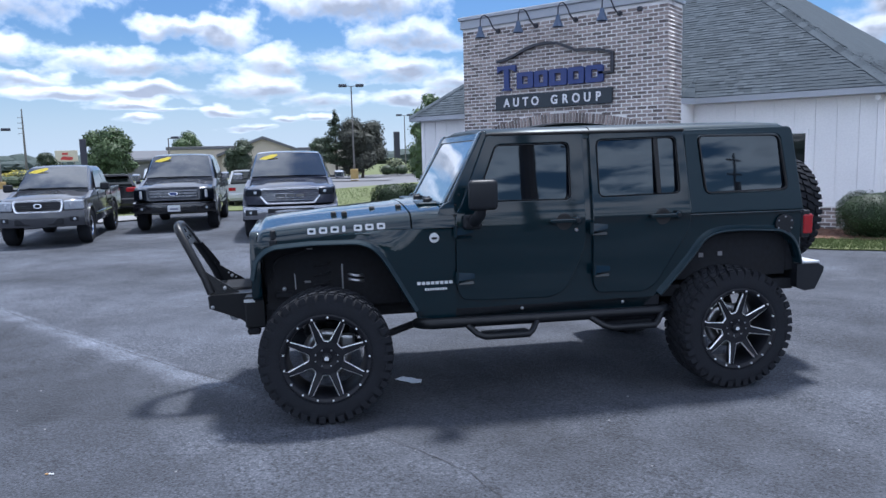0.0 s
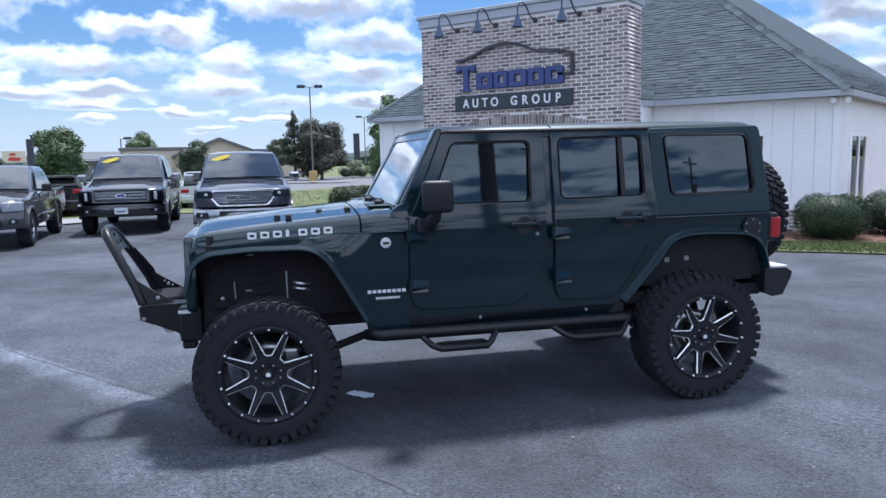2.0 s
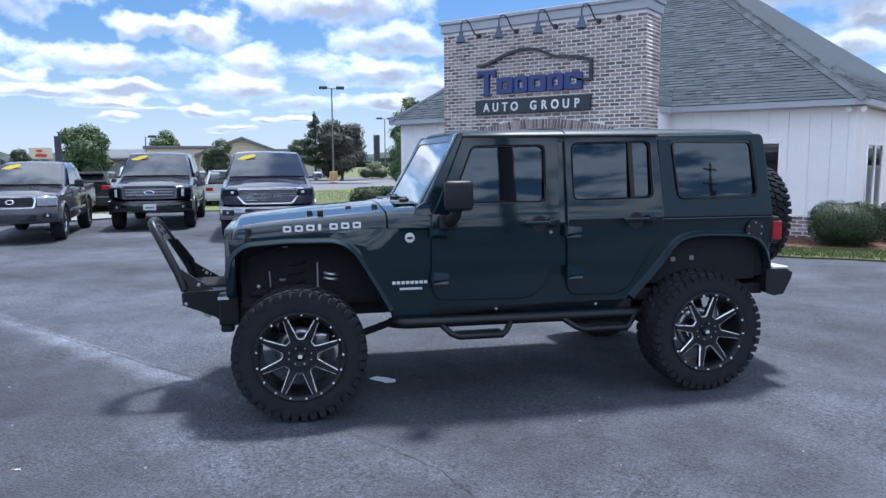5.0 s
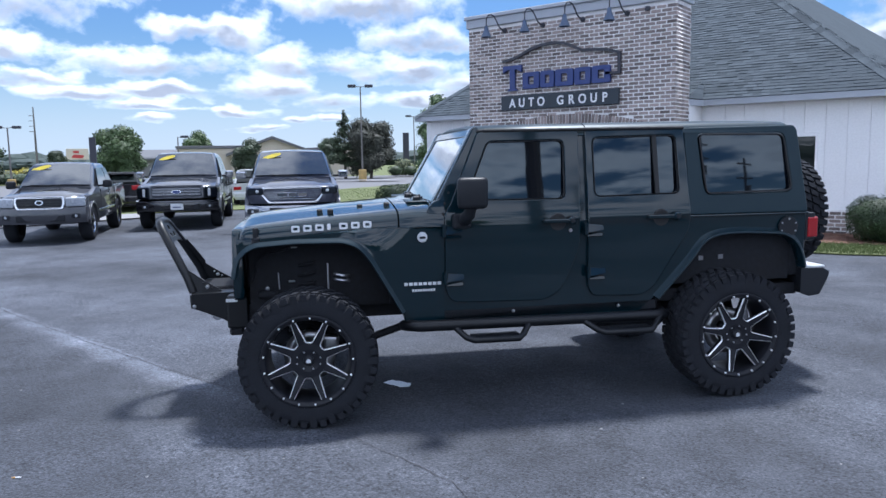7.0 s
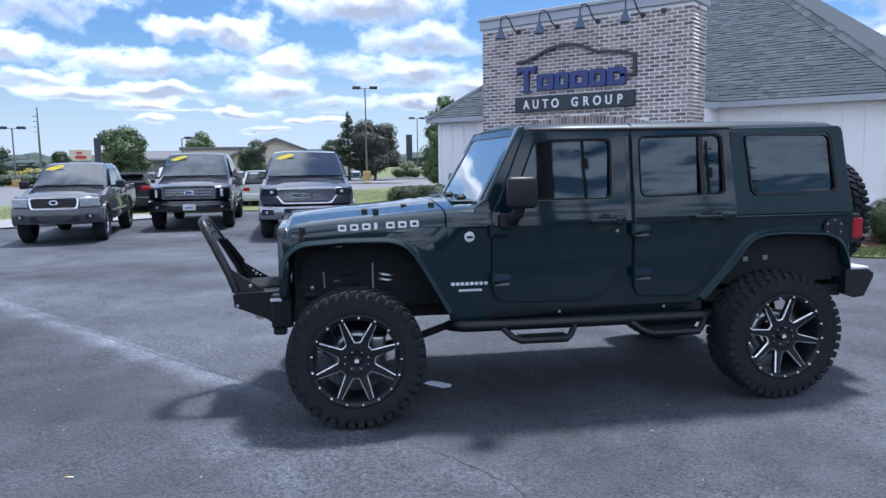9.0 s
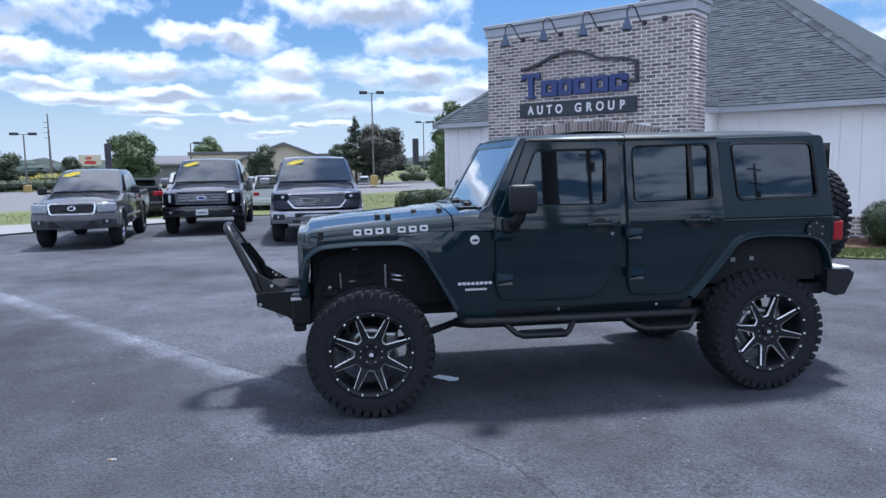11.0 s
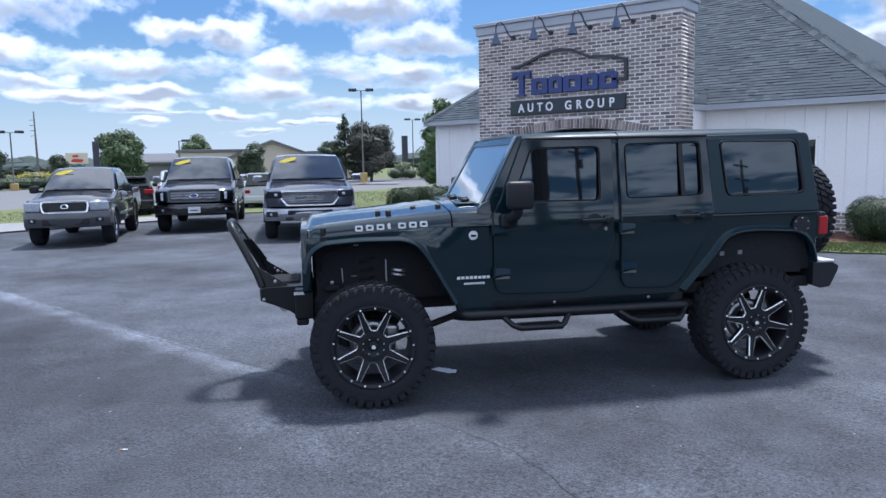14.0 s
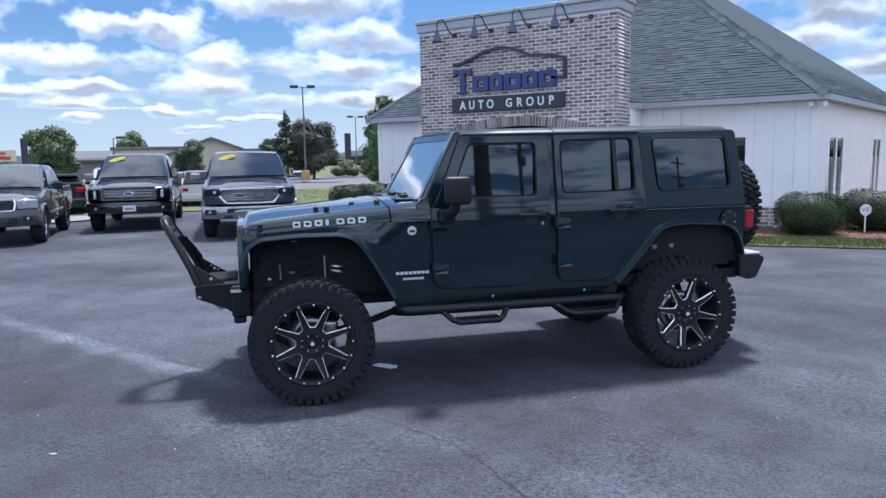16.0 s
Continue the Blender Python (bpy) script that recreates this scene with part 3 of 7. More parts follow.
while 0.105 + 0.405 * k < SL - 0.4:
    x = 0.105 + 0.405 * k
    part("board", boxm(x + 0.007, x + 0.398, -0.018, 0, 0.45, EZ0), SIDING, side)
    k += 1
part("corner_board", boxm(0.0, 0.10, -0.024, -0.002, 0.45, EZ0, 0.004), TRIM, side)


def window(name, n, w, z0, z1, mat, x, y0=0.0):
    """A framed window in the plane y = 0, n tall lights side by side, w wide in all."""
    ob = tagged(new(name), "tall white-framed window with dark panes", "window", kind="structure")
    pw = w / n
    holes = [[(x + pw * i + 0.07, z0 + 0.08), (x + pw * (i + 1) - 0.05, z0 + 0.08), (x + pw * (i + 1) - 0.05, z1 - 0.08), (x + pw * i + 0.07, z1 - 0.08)] for i in range(n)]
    part("window_frame", plate([(x, z0), (x + w, z0), (x + w, z1), (x, z1)], holes, 0.05, 0.006, lambda u, v, q: (u, y0 - 0.05 + q, v)), TRIM, ob)
    for i in range(n):
        part("pane", boxm(x + pw * i + 0.06, x + pw * (i + 1) - 0.04, y0 - 0.022, y0 - 0.014, z0 + 0.07, z1 - 0.07), mat, ob)
    part("window_sill", boxm(x - 0.03, x + w + 0.03, y0 - 0.09, y0 - 0.052, z0 - 0.05, z0, 0.006), TRIM, ob)
    return ob


window("window_1", 1, 0.95, 0.62, 2.12, GLASS_BLD, -0.83, WY)
for nm, a, w, n in (("window_2", 1.02, 1.52, 2), ("window_3", 6.3, 1.2, 2), ("window_4", 10.5, 1.2, 2)):
    window(nm, n, w, 0.40, 2.08, GLASS_BLD, a).matrix_world = side_m
window("window_5", 1, 0.8, 0.62, 2.12, GLASS_BLD, -8.55, WY)

# brick wainscot cores
tagged(part("wainscot", boxm(TX1, WX1 + 0.03, WY - 0.05, WY - 0.001, -0.02, 0.52), MORTAR, None), "low brick wainscot under the siding", "wainscot", kind="structure")
ws_side = tagged(part("wainscot_side", boxm(-0.03, SL, -0.05, -0.001, -0.02, 0.45), MORTAR, None), "low brick wainscot under the siding", "wainscot", kind="structure")
ws_side.matrix_world = side_m

# eaves: soffit, fascia, gutter edge
EX0, EX1 = -10.45, 1.72
bm = bmesh.new()
box(bm, EX0, EX1, EY, EY + 0.025, EZ0, EZ1, 0.004)
box(bm, EX0, EX0 + 0.025, EY, EY + 12, EZ0, EZ1)
tagged(part("fascia", bm, FASCIA, None), "grey painted eaves board of the hip roof", "fascia", kind="structure")
tagged(part("soffit", boxm(EX0 + 0.03, EX1, EY + 0.026, WY + 0.1, EZ0 + 0.02, EZ0 + 0.035), TRIM, None), "pale boarded soffit under the eaves", "soffit", kind="structure")
eave_m = Matrix.Translation((EX1, EY, 0)) @ Matrix.Rotation(math.atan2(SIDE.y, SIDE.x), 4, 'Z')
bm = bmesh.new()
box(bm, 0, SL + 0.6, 0, 0.025, EZ0, EZ1, 0.004)
box(bm, 0.0, SL + 0.6, 0.03, 0.4, EZ0 + 0.02, EZ0 + 0.035)
ob = tagged(part("fascia_side", bm, FASCIA, None), "grey painted eaves board along the side", "fascia", kind="structure")
ob.matrix_world = eave_m
# the short eave between the tower and the main front
bm = bmesh.new()
ring_sweep(bm, [[(x, y, z) for x, y, z in ((TX1 - 0.02 + k * 0.18, 13.02 + k * 0.49, EZ0), (TX1 - 0.02 + k * 0.18, 13.02 + k * 0.49, EZ1), (TX1 - 0.05 + k * 0.18, 13.06 + k * 0.49, EZ1), (TX1 - 0.05 + k * 0.18, 13.06 + k * 0.49, EZ0))] for k in (0.0, 1.0)])
tagged(part("fascia_return", bm, FASCIA, None), "short grey eaves return against the tower", "fascia", kind="structure")

# hip roof as a closed body under its shingles
half = (EX1 - EX0) / 2
apex_f = Vector((EX0 + half, EY + half, EZ1 + half * PITCH))
back = SIDE * (SL + 0.6)
B0, A0 = Vector((EX1, EY, EZ1)), Vector((EX0, EY, EZ1))
D0 = B0 + back
C0 = Vector((EX0, EY + SL, EZ1))
apex_b = Vector((apex_f.x + 0.6, apex_f.y + 4.0, apex_f.z))
bm = bmesh.new()
vA, vB, vC, vD, vF, vG = [bm.verts.new(p) for p in (A0, B0, C0, D0, apex_f, apex_b)]
for f in ((vA, vB, vF), (vB, vD, vG, vF), (vD, vC, vG), (vC, vA, vF, vG), (vA, vC, vD, vB)):
    bm.faces.new(f)
roof = tagged(part("roof", bm, SHINGLE, None), "grey asphalt shingle hip roof", "roof", kind="structure")
bm = bmesh.new()
for a, b in ((B0, apex_f), (A0, apex_f)):
    d = (b - a).normalized()
    s = d.cross(Vector((0, 0, 1))).normalized()
    n_ = 40
    for i in range(n_):
        p, q = a.lerp(b, i / n_), a.lerp(b, (i + 1.15) / n_)
        lift = Vector((0, 0, 0.035))
        vs = [bm.verts.new(v) for v in (p - s * 0.16 - lift * 1.55, p + lift * 0.9, p + s * 0.16 - lift * 1.55, q + s * 0.16 - lift * 1.65, q + lift * 0.65, q - s * 0.16 - lift * 1.65)]
        bm.faces.new((vs[0], vs[1], vs[4], vs[5]))
        bm.faces.new((vs[1], vs[2], vs[3], vs[4]))
part("hip_cap", bm, SHINGLE, roof)
bm = bmesh.new()
VR, VQ, VT = Vector((TX1 - 0.02, 13.0, EZ1 + 0.02)), Vector((TX1 + 0.15, 13.48, EZ1 + 0.02)), Vector((TX1 - 0.02, 14.06, EZ1 + 0.50))
for k in range(4):
    q = [VR.lerp(VT, k / 4), VQ.lerp(VT, k / 4), VQ.lerp(VT, (k + 1.1) / 4.4), VR.lerp(VT, (k + 1.1) / 4.4)]
    ring_sweep(bm, [[tuple(p) for p in q], [tuple(p - Vector((0.02, 0, 0.02))) for p in q]])
part("valley_shingles", bm, SHINGLE, roof)


def shingle_rows(origin, along, slope, width_at, length, step, rnd, stuff, near=None):
    """Courses of tabs on a roof slope; width_at(s) gives the run of the course that starts s up the slope."""
    nrm = along.cross(slope).normalized()
    rows = int(length / step)
    for i in range(rows):
        s = i * step
        a, b = width_at(s + step * 0.5)
        x = a
        while x < b - 0.02:
            w = min(rnd.choice((0.13, 0.17, 0.22, 0.28)), b - x)
            th = rnd.choice((0.008, 0.012, 0.016, 0.019))
            p = origin + along * x + slope * s
            q = p + along * (w - 0.006)
            top = slope * (step + 0.03)
            pts = [p + nrm * th, q + nrm * th, q + top + nrm * 0.003, p + top + nrm * 0.003, p, q]
            if near and near(p):
                me = bmesh.new()
                vs = [me.verts.new(v) for v in pts]
                me.faces.new(vs[:4])
                me.faces.new((vs[4], vs[5], vs[1], vs[0]))
                part("shingle", me, SHINGLE, roof)
            else:
                vs = [stuff.verts.new(v) for v in pts]
                stuff.faces.new(vs[:4])
                stuff.faces.new((vs[4], vs[5], vs[1], vs[0]))
            x += w

# ---- sign, lamps and fittings on the tower ----
board = thing("sign_board", "long dark navy sign board with white capitals", "sign", pose(-5.035, TY - 0.03, 0))
part("panel", boxm(-1.52, 1.52, -0.05, 0.03, 2.822, 3.168, 0.008), SIGN_NAVY, board)
for x, ch in ((-1.19, "A"), (-0.93, "U"), (-0.67, "T"), (-0.41, "O"), (0.10, "G"), (0.38, "R"), (0.655, "O"), (0.935, "U"), (1.20, "P")):
    letters("character", ch, 0.285, 0.012, SIGN_WHITE, board, pose(x, -0.055, 2.893, 90) @ Matrix.Diagonal((0.86, 1, 1, 1)))
logo = thing("wall_sign", "blue raised shapes under a dark outline of a car roof", "sign", pose(0, TY - 0.03, 0))
# blue blocks the size of the raised characters; tall first block, low ones after it
for x0, x1, z0, z1, top in ((-6.50, -5.98, 3.28, 3.87, True), (-5.95, -5.50, 3.30, 3.68, False), (-5.47, -5.11, 3.30, 3.68, False), (-5.08, -4.62, 3.30, 3.68, False),
                            (-4.59, -4.19, 3.30, 3.68, False), (-4.16, -3.72, 3.30, 3.68, False)):
    if top:
        pts = [(x0, z1 - 0.17), (x0, z1), (x1, z1), (x1, z1 - 0.17), (x1 - 0.13, z1 - 0.10), (x1 - 0.19, z1 - 0.10), (x1 - 0.19, z0 + 0.06), (x1 - 0.10, z0), (x0 + 0.10, z0), (x0 + 0.19, z0 + 0.06), (x0 + 0.19, z1 - 0.10), (x0 + 0.13, z1 - 0.10)]
        part("raised_shape", plate(pts, [], 0.07, 0.006, lambda u, v, w: (u, -0.05 + w, v)), SIGN_BLUE, logo)
    else:
        w_ = x1 - x0
        hole = rpoly([(x0 + w_ * 0.33, z0 + 0.10), (x0 + w_ * 0.67, z0 + 0.10), (x0 + w_ * 0.67, z1 - 0.10), (x0 + w_ * 0.33, z1 - 0.10)], 0.02)
        part("raised_shape", plate(rpoly([(x0, z0), (x1, z0), (x1, z1), (x0, z1)], 0.05), [hole], 0.07, 0.006, lambda u, v, w: (u, -0.05 + w, v)), SIGN_BLUE, logo)
car_line = [(-6.52, 3.99), (-6.30, 4.01), (-6.05, 4.08), (-5.75, 4.20), (-5.45, 4.275), (-5.15, 4.295), (-4.88, 4.26), (-4.62, 4.15), (-4.40, 4.05), (-4.10, 4.04), (-3.80, 4.00), (-3.52, 3.92), (-3.52, 3.50), (-3.84, 3.50)]
upper = [(x, z) for x, z in car_line]
bm = bmesh.new()
rings = []
for i, (xa, za) in enumerate(upper):
    p0, p1 = Vector(upper[max(0, i - 1)]), Vector(upper[min(len(upper) - 1, i + 1)])
    d = (p1 - p0).normalized()
    k = 0.03 * (1.35 if 0 < i < len(upper) - 1 and (Vector((xa, za)) - p0).normalized().dot((p1 - Vector((xa, za))).normalized()) < 0.5 else 1.0)
    n2 = Vector((-d.y, d.x)) * k
    rings.append([(xa - n2.x, -0.05, za - n2.y), (xa + n2.x, -0.05, za + n2.y), (xa + n2.x, 0.02, za + n2.y), (xa - n2.x, 0.02, za - n2.y)])
ring_sweep(bm, rings)
part("car_outline", bm, SIGN_DARK, logo, "dark metal outline of a car roof")

first = None
for x in (-6.62, -5.57, -4.55, -3.50):
    if first is None:
        first = thing("gooseneck_lamp", "blue enamel gooseneck lamp over the sign", "wall lamp", pose(x, TY, 0), "sign lamps")
        part("wall_plate", lathem([(0.0, -0.05), (0.05, -0.045), (0.06, -0.01), (0.06, 0.0)], 20, "y", (0.13, -0.002, 4.72)), SIGN_DARK, first)
        arc = [(0.13, -0.05, 4.72), (0.12, -0.12, 4.73), (0.09, -0.20, 4.80), (0.07, -0.27, 4.92), (0.05, -0.34, 5.01), (0.02, -0.42, 5.05), (-0.01, -0.49, 5.03), (-0.03, -0.54, 4.94), (-0.03, -0.55, 4.76)]
        part("arm", tubem(arc, 0.016, 10), SIGN_DARK, first)
        part("shade", lathem([(0.03, 4.78), (0.05, 4.74), (0.055, 4.68), (0.10, 4.58), (0.125, 4.52), (0.115, 4.52), (0.09, 4.58), (0.0, 4.66)], 28, "z", (-0.03, -0.55, 0)), LAMP_BLUE, first, smooth=True)
    else:
        copy_thing(first, pose(x, TY, 0))
flood = thing("flood_light", "small dark floodlight bracket on the brick", "wall lamp", pose(-2.92, TY, 4.72))
part("arm", tubem([(0, 0, 0), (0.02, -0.10, 0.02), (0.06, -0.16, 0.0)], 0.02, 8), SIGN_DARK, flood)
part("head", boxm(0.02, 0.13, -0.22, -0.14, -0.05, 0.05, 0.02, 2), SIGN_DARK, flood)
eave_lamp = thing("security_light", "white twin security floodlight under the eaves", "wall lamp", pose(WX1 + 0.05, WY - 0.12, EZ0 - 0.005))
part("base", boxm(-0.08, 0.08, -0.06, 0.06, -0.03, 0.02, 0.008), TRIM, eave_lamp)
for s in (-1, 1):
    part("lamp_head", lathem([(0.0, -0.10), (0.055, -0.10), (0.06, -0.06), (0.035, 0.02), (0.0, 0.03)], 18, "y", (s * 0.13, -0.05, -0.07)), TRIM, eave_lamp, smooth=True)
    part("knuckle", tubem([(s * 0.05, 0, -0.02), (s * 0.12, -0.03, -0.06)], 0.014, 8), TRIM, eave_lamp)

# ---- the lifted four-door off-roader; x runs to its tail, y to its far side, z up; the middle plane is y = 1 ----
JM = pose(0, 0, 0, 0, 0, 48.1)
YC = 1.0
suv = thing("off_road_suv", "lifted dark green four-door off-roader on big black wheels", "car", JM)


def flank(z):
    """How far in the near flank stands at a height: a little barrelled below the belt, leaning in above it."""
    lean = max(0.0, z - 1.19)
    return 0.175 + (lean * lean / 0.32 * 0.14 if lean < 0.16 else (lean - 0.08) * 0.14) + max(0.0, 1.05 - z) ** 2 * 0.05


def jpart(name, bm, mat, label="", smooth=False, parent=None, both=False):
    ob = part(name, bm, mat, parent or suv, label, smooth)
    if both:
        me = ob.data.copy()
        tmp = bmesh.new()
        tmp.from_mesh(me)
        for v in tmp.verts:
            v.co.y = 2 * YC - v.co.y
        bmesh.ops.reverse_faces(tmp, faces=tmp.faces[:])
        tmp.to_mesh(me)
        tmp.free()
        o2 = new(name, me)
        o2.parent = ob.parent
        if label:
            o2["label"] = label
    return ob


def on_flank(off=0.0):
    return lambda u, v, w: (u, flank(v) + off + w, v)


def on_pane(u, v, w):
    """The panes stand a little steeper than the panel round them."""
    return (u, flank(v) + 0.010 + (1.86 - v) * 0.042 + w, v)


# tub: the lower body, notched over the wheels
tub = rpoly([(0.64, 0.60, 0.02), (2.30, 0.60, 0.02), (2.42, 0.70, 0.03), (2.63, 0.93, 0.06), (2.75, 1.10, 0.06), (2.90, 1.152, 0.08), (3.38, 1.135, 0.10), (3.50, 1.05, 0.06), (3.55, 0.90, 0.02), (3.58, 0.88, 0.01), (3.59, 1.27, 0.02),
             (0.90, 1.27, 0.01), (0.90, 1.25, 0.0), (0.46, 1.23, 0.0), (0.46, 1.02, 0.02), (0.60, 0.76, 0.02)], 0.02)
bm = plate(tub, [], 0.06, 0.012, lambda u, v, w: (u, 0.195 + w, v))
jpart("body_side", bm, PAINT_GREEN, both=True)
bm = bmesh.new()
box(bm, 0.62, 3.57, 0.26, 1.74, 0.66, 0.74)          # floor
box(bm, 0.66, 0.74, 0.26, 1.74, 0.70, 1.30)          # bulkhead
box(bm, 3.50, 3.58, 0.25, 1.75, 0.80, 1.27, 0.01)    # tail panel
box(bm, 2.30, 3.50, 0.44, 1.56, 0.70, 1.12)          # rear inner floor between the wheel houses
jpart("tub", bm, UNDER)
bm = bmesh.new()
box(bm, -0.38, 0.60, 0.44, 0.50, 0.70, 1.20)
jpart("inner_fender", bm, UNDER, both=True)
jpart("bulkhead", boxm(0.55, 0.64, 0.36, 1.64, 0.72, 1.24), UNDER)

# bonnet and cowl: one crowned shell, narrower at the nose
def bonnet_section(x, half_w, z_low, z_sh, z_mid):
    pts = []
    for t in (-1, 1):
        d = z_sh - z_low
        side = [(t * (half_w + 0.035), z_low), (t * (half_w + 0.029), z_low + d * 0.42), (t * (half_w + 0.012), z_low + d * 0.68), (t * (half_w - 0.022), z_low + d * 0.87), (t * (half_w - 0.075), z_low + d * 0.97), (t * (half_w - 0.16), z_low + d * 1.03),
                (t * (half_w * 0.55), z_sh + (z_mid - z_sh) * 0.62), (t * half_w * 0.25, z_mid)]
        pts += side if t < 0 else side[::-1]
    return [(x, YC + y, z) for y, z in pts]


def bonnet_at(x):
    k = (x + 0.42) / 1.06
    return bonnet_section(x, 0.625 + 0.150 * k, 1.175 + 0.070 * k, 1.270 + 0.098 * k ** 0.85, 1.308 + 0.096 * k ** 0.85)


bm = bmesh.new()
rings = [[(p[0], p[1], min(p[2], 1.255)) for p in bonnet_section(-0.435, 0.59, 1.17, 1.25, 1.27)], [(p[0], p[1], p[2] - 0.02) for p in bonnet_at(-0.415)]] + [bonnet_at(-0.385 + 0.1095 * i) for i in range(10)]
ring_sweep(bm, rings)
jpart("bonnet", bm, PAINT_GREEN, smooth=True)
bm = bmesh.new()
ring_sweep(bm, [bonnet_at(0.611), bonnet_at(0.74), bonnet_section(0.90, 0.79, 1.25, 1.378, 1.408)])
jpart("cowl", bm, PAINT_GREEN, smooth=True)
bm = boxm(0.70, 0.84, 0.48, 1.52, 1.392, 1.408, 0.006)
jpart("cowl_grille", bm, PAINT_SATIN)

# wings behind the front wheels
HOOD_LINE = [(-0.45, 1.196), (-0.23, 1.208), (0.185, 1.243), (0.44, 1.262), (0.90, 1.250)]
FRONT_ARCH = [(-0.448, 0.955), (-0.424, 1.075), (-0.37, 1.129), (-0.314, 1.156), (-0.07, 1.172), (0.24, 1.168), (0.330, 1.134), (0.390, 1.07), (0.450, 0.972), (0.552, 0.792), (0.615, 0.68)]
REAR_ARCH = [(2.43, 0.69), (2.57, 0.84), (2.68, 0.96), (2.77, 1.08), (2.83, 1.115), (2.92, 1.136), (3.07, 1.140), (3.39, 1.122), (3.47, 1.08), (3.52, 1.02), (3.55, 0.94), (3.565, 0.87)]


def along(line, x):
    for (x0, z0), (x1, z1) in zip(line, line[1:]):
        if x <= x1:
            return z0 + (z1 - z0) * max(0.0, (x - x0) / (x1 - x0))
    return line[-1][1]


bm = bmesh.new()
rings = []
for i in range(40):
    x = -0.446 + 1.346 * i / 39
    za, zh = max(0.615, along(FRONT_ARCH, x)) if x < 0.66 else 0.615, along(HOOD_LINE, x)
    k = (x + 0.42) / 1.06
    yt = 1.0 - (0.655 + 0.150 * min(k, 1.04))
    yp = 0.176 + (yt - 0.006 - 0.176) * (0.0 if x > 0.5 else min(1.0, (0.5 - x) / 0.5))
    rise_ = zh - za
    rings.append([(x, 0.176, za), (x, 0.177, za + rise_ * 0.10), (x, 0.176 + (yp - 0.176) * 0.72, za + rise_ * 0.22), (x, yp, za + rise_ * 0.36), (x, yp + 0.001, za + rise_ * 0.78), (x, (yp + yt) / 2, zh - 0.012), (x, yt, zh - 0.006), (x, yt + 0.02, zh - 0.012),
                  (x, yt + 0.02, zh - 0.04), (x, yp + 0.030, za + rise_ * 0.36), (x, 0.206, za)])
ring_sweep(bm, rings)
jpart("front_wing", bm, PAINT_GREEN, smooth=True, both=True)

# nose: upright slotted grille with round lamps
slots = [rpoly([(YC - 0.36 + 0.105 * i, 0.93), (YC - 0.30 + 0.105 * i, 0.93), (YC - 0.30 + 0.105 * i, 1.20), (YC - 0.36 + 0.105 * i, 1.20)], 0.025) for i in range(7)]
jpart("grille", plate(rpoly([(0.36, 0.78), (1.64, 0.78), (1.66, 1.0), (1.60, 1.255), (0.40, 1.255), (0.34, 1.0)], 0.05), slots, 0.07, 0.012, lambda u, v, w: (-0.48 + w, u, v)), PAINT_GREEN)
jpart("radiator", boxm(-0.40, -0.37, 0.5, 1.5, 0.85, 1.22), UNDER)
for y in (0.52, 1.48):
    jpart("headlamp", lathem([(0.0, -0.035), (0.06, -0.03), (0.088, -0.015), (0.092, 0.03), (0.0, 0.03)], 28, "x", (-0.458, y, 1.09)), LAMP_LENS, smooth=True)

# rolled lips round the wheel openings
def smooth_path(pts, r, seg=5):
    out = [pts[0]]
    for a, b, c in zip(pts, pts[1:], pts[2:]):
        q = rpoly([a, (b[0], b[1], r), c], 0.0, seg)
        out += q[1:-1]
    return out + [pts[-1]]


def arch_lip(line, y_in, y_out, w=0.020):
    """A rolled lip that swells out of the panel along a wheel opening."""
    bm = bmesh.new()
    pts = [Vector((p[0], 0, p[1])) for p in smooth_path(line, 0.05, 3)]
    rings = []
    for i, p in enumerate(pts):
        d = (pts[min(i + 1, len(pts) - 1)] - pts[max(i - 1, 0)]).normalized()
        nrm = Vector((-d.z, 0, d.x))
        q = [(w * 2.6, y_in + 0.002), (w * 1.5, y_in * 0.7 + y_out * 0.3), (w * 0.7, y_out + 0.003), (0.0, y_out), (-0.006, y_out + 0.008), (-0.006, y_in + 0.07), (w * 0.9, y_in + 0.05)]
        rings.append([(p.x + nrm.x * a, y, p.z + nrm.z * a) for a, y in q])
    ring_sweep(bm, rings)
    return bm


jpart("wing_lip", arch_lip(FRONT_ARCH, 0.176, 0.156, 0.011), PAINT_SATIN, smooth=True, both=True)
jpart("wheel_arch_lip", arch_lip(REAR_ARCH, 0.195, 0.158, 0.016), PAINT_SATIN, smooth=True, both=True)

# doors with their windows
W1 = [(1.045, 1.405), (1.760, 1.40), (1.765, 1.825, 0.05), (1.205, 1.818, 0.04)]
D1 = [(0.908, 0.83, 0.03), (0.945, 0.742, 0.08), (1.10, 0.732, 0.02), (1.60, 0.722, 0.12), (1.71, 0.78, 0.14), (1.850, 1.07, 0.1), (1.856, 1.875, 0.02), (1.150, 1.868, 0.03), (0.945, 1.385, 0.03), (0.910, 1.33, 0.03)]
W2 = [(1.945, 1.408), (2.600, 1.418), (2.584, 1.852, 0.05), (1.942, 1.838, 0.05)]
D2 = [(1.908, 0.80, 0.03), (1.945, 0.735, 0.06), (2.30, 0.722, 0.08), (2.395, 0.775, 0.12), (2.655, 1.175, 0.08), (2.668, 1.30, 0.02), (2.632, 1.880, 0.02), (1.904, 1.875, 0.02)]
WQ = [(2.786, 1.412), (3.472, 1.424), (3.424, 1.846, 0.05), (2.744, 1.850, 0.05)]


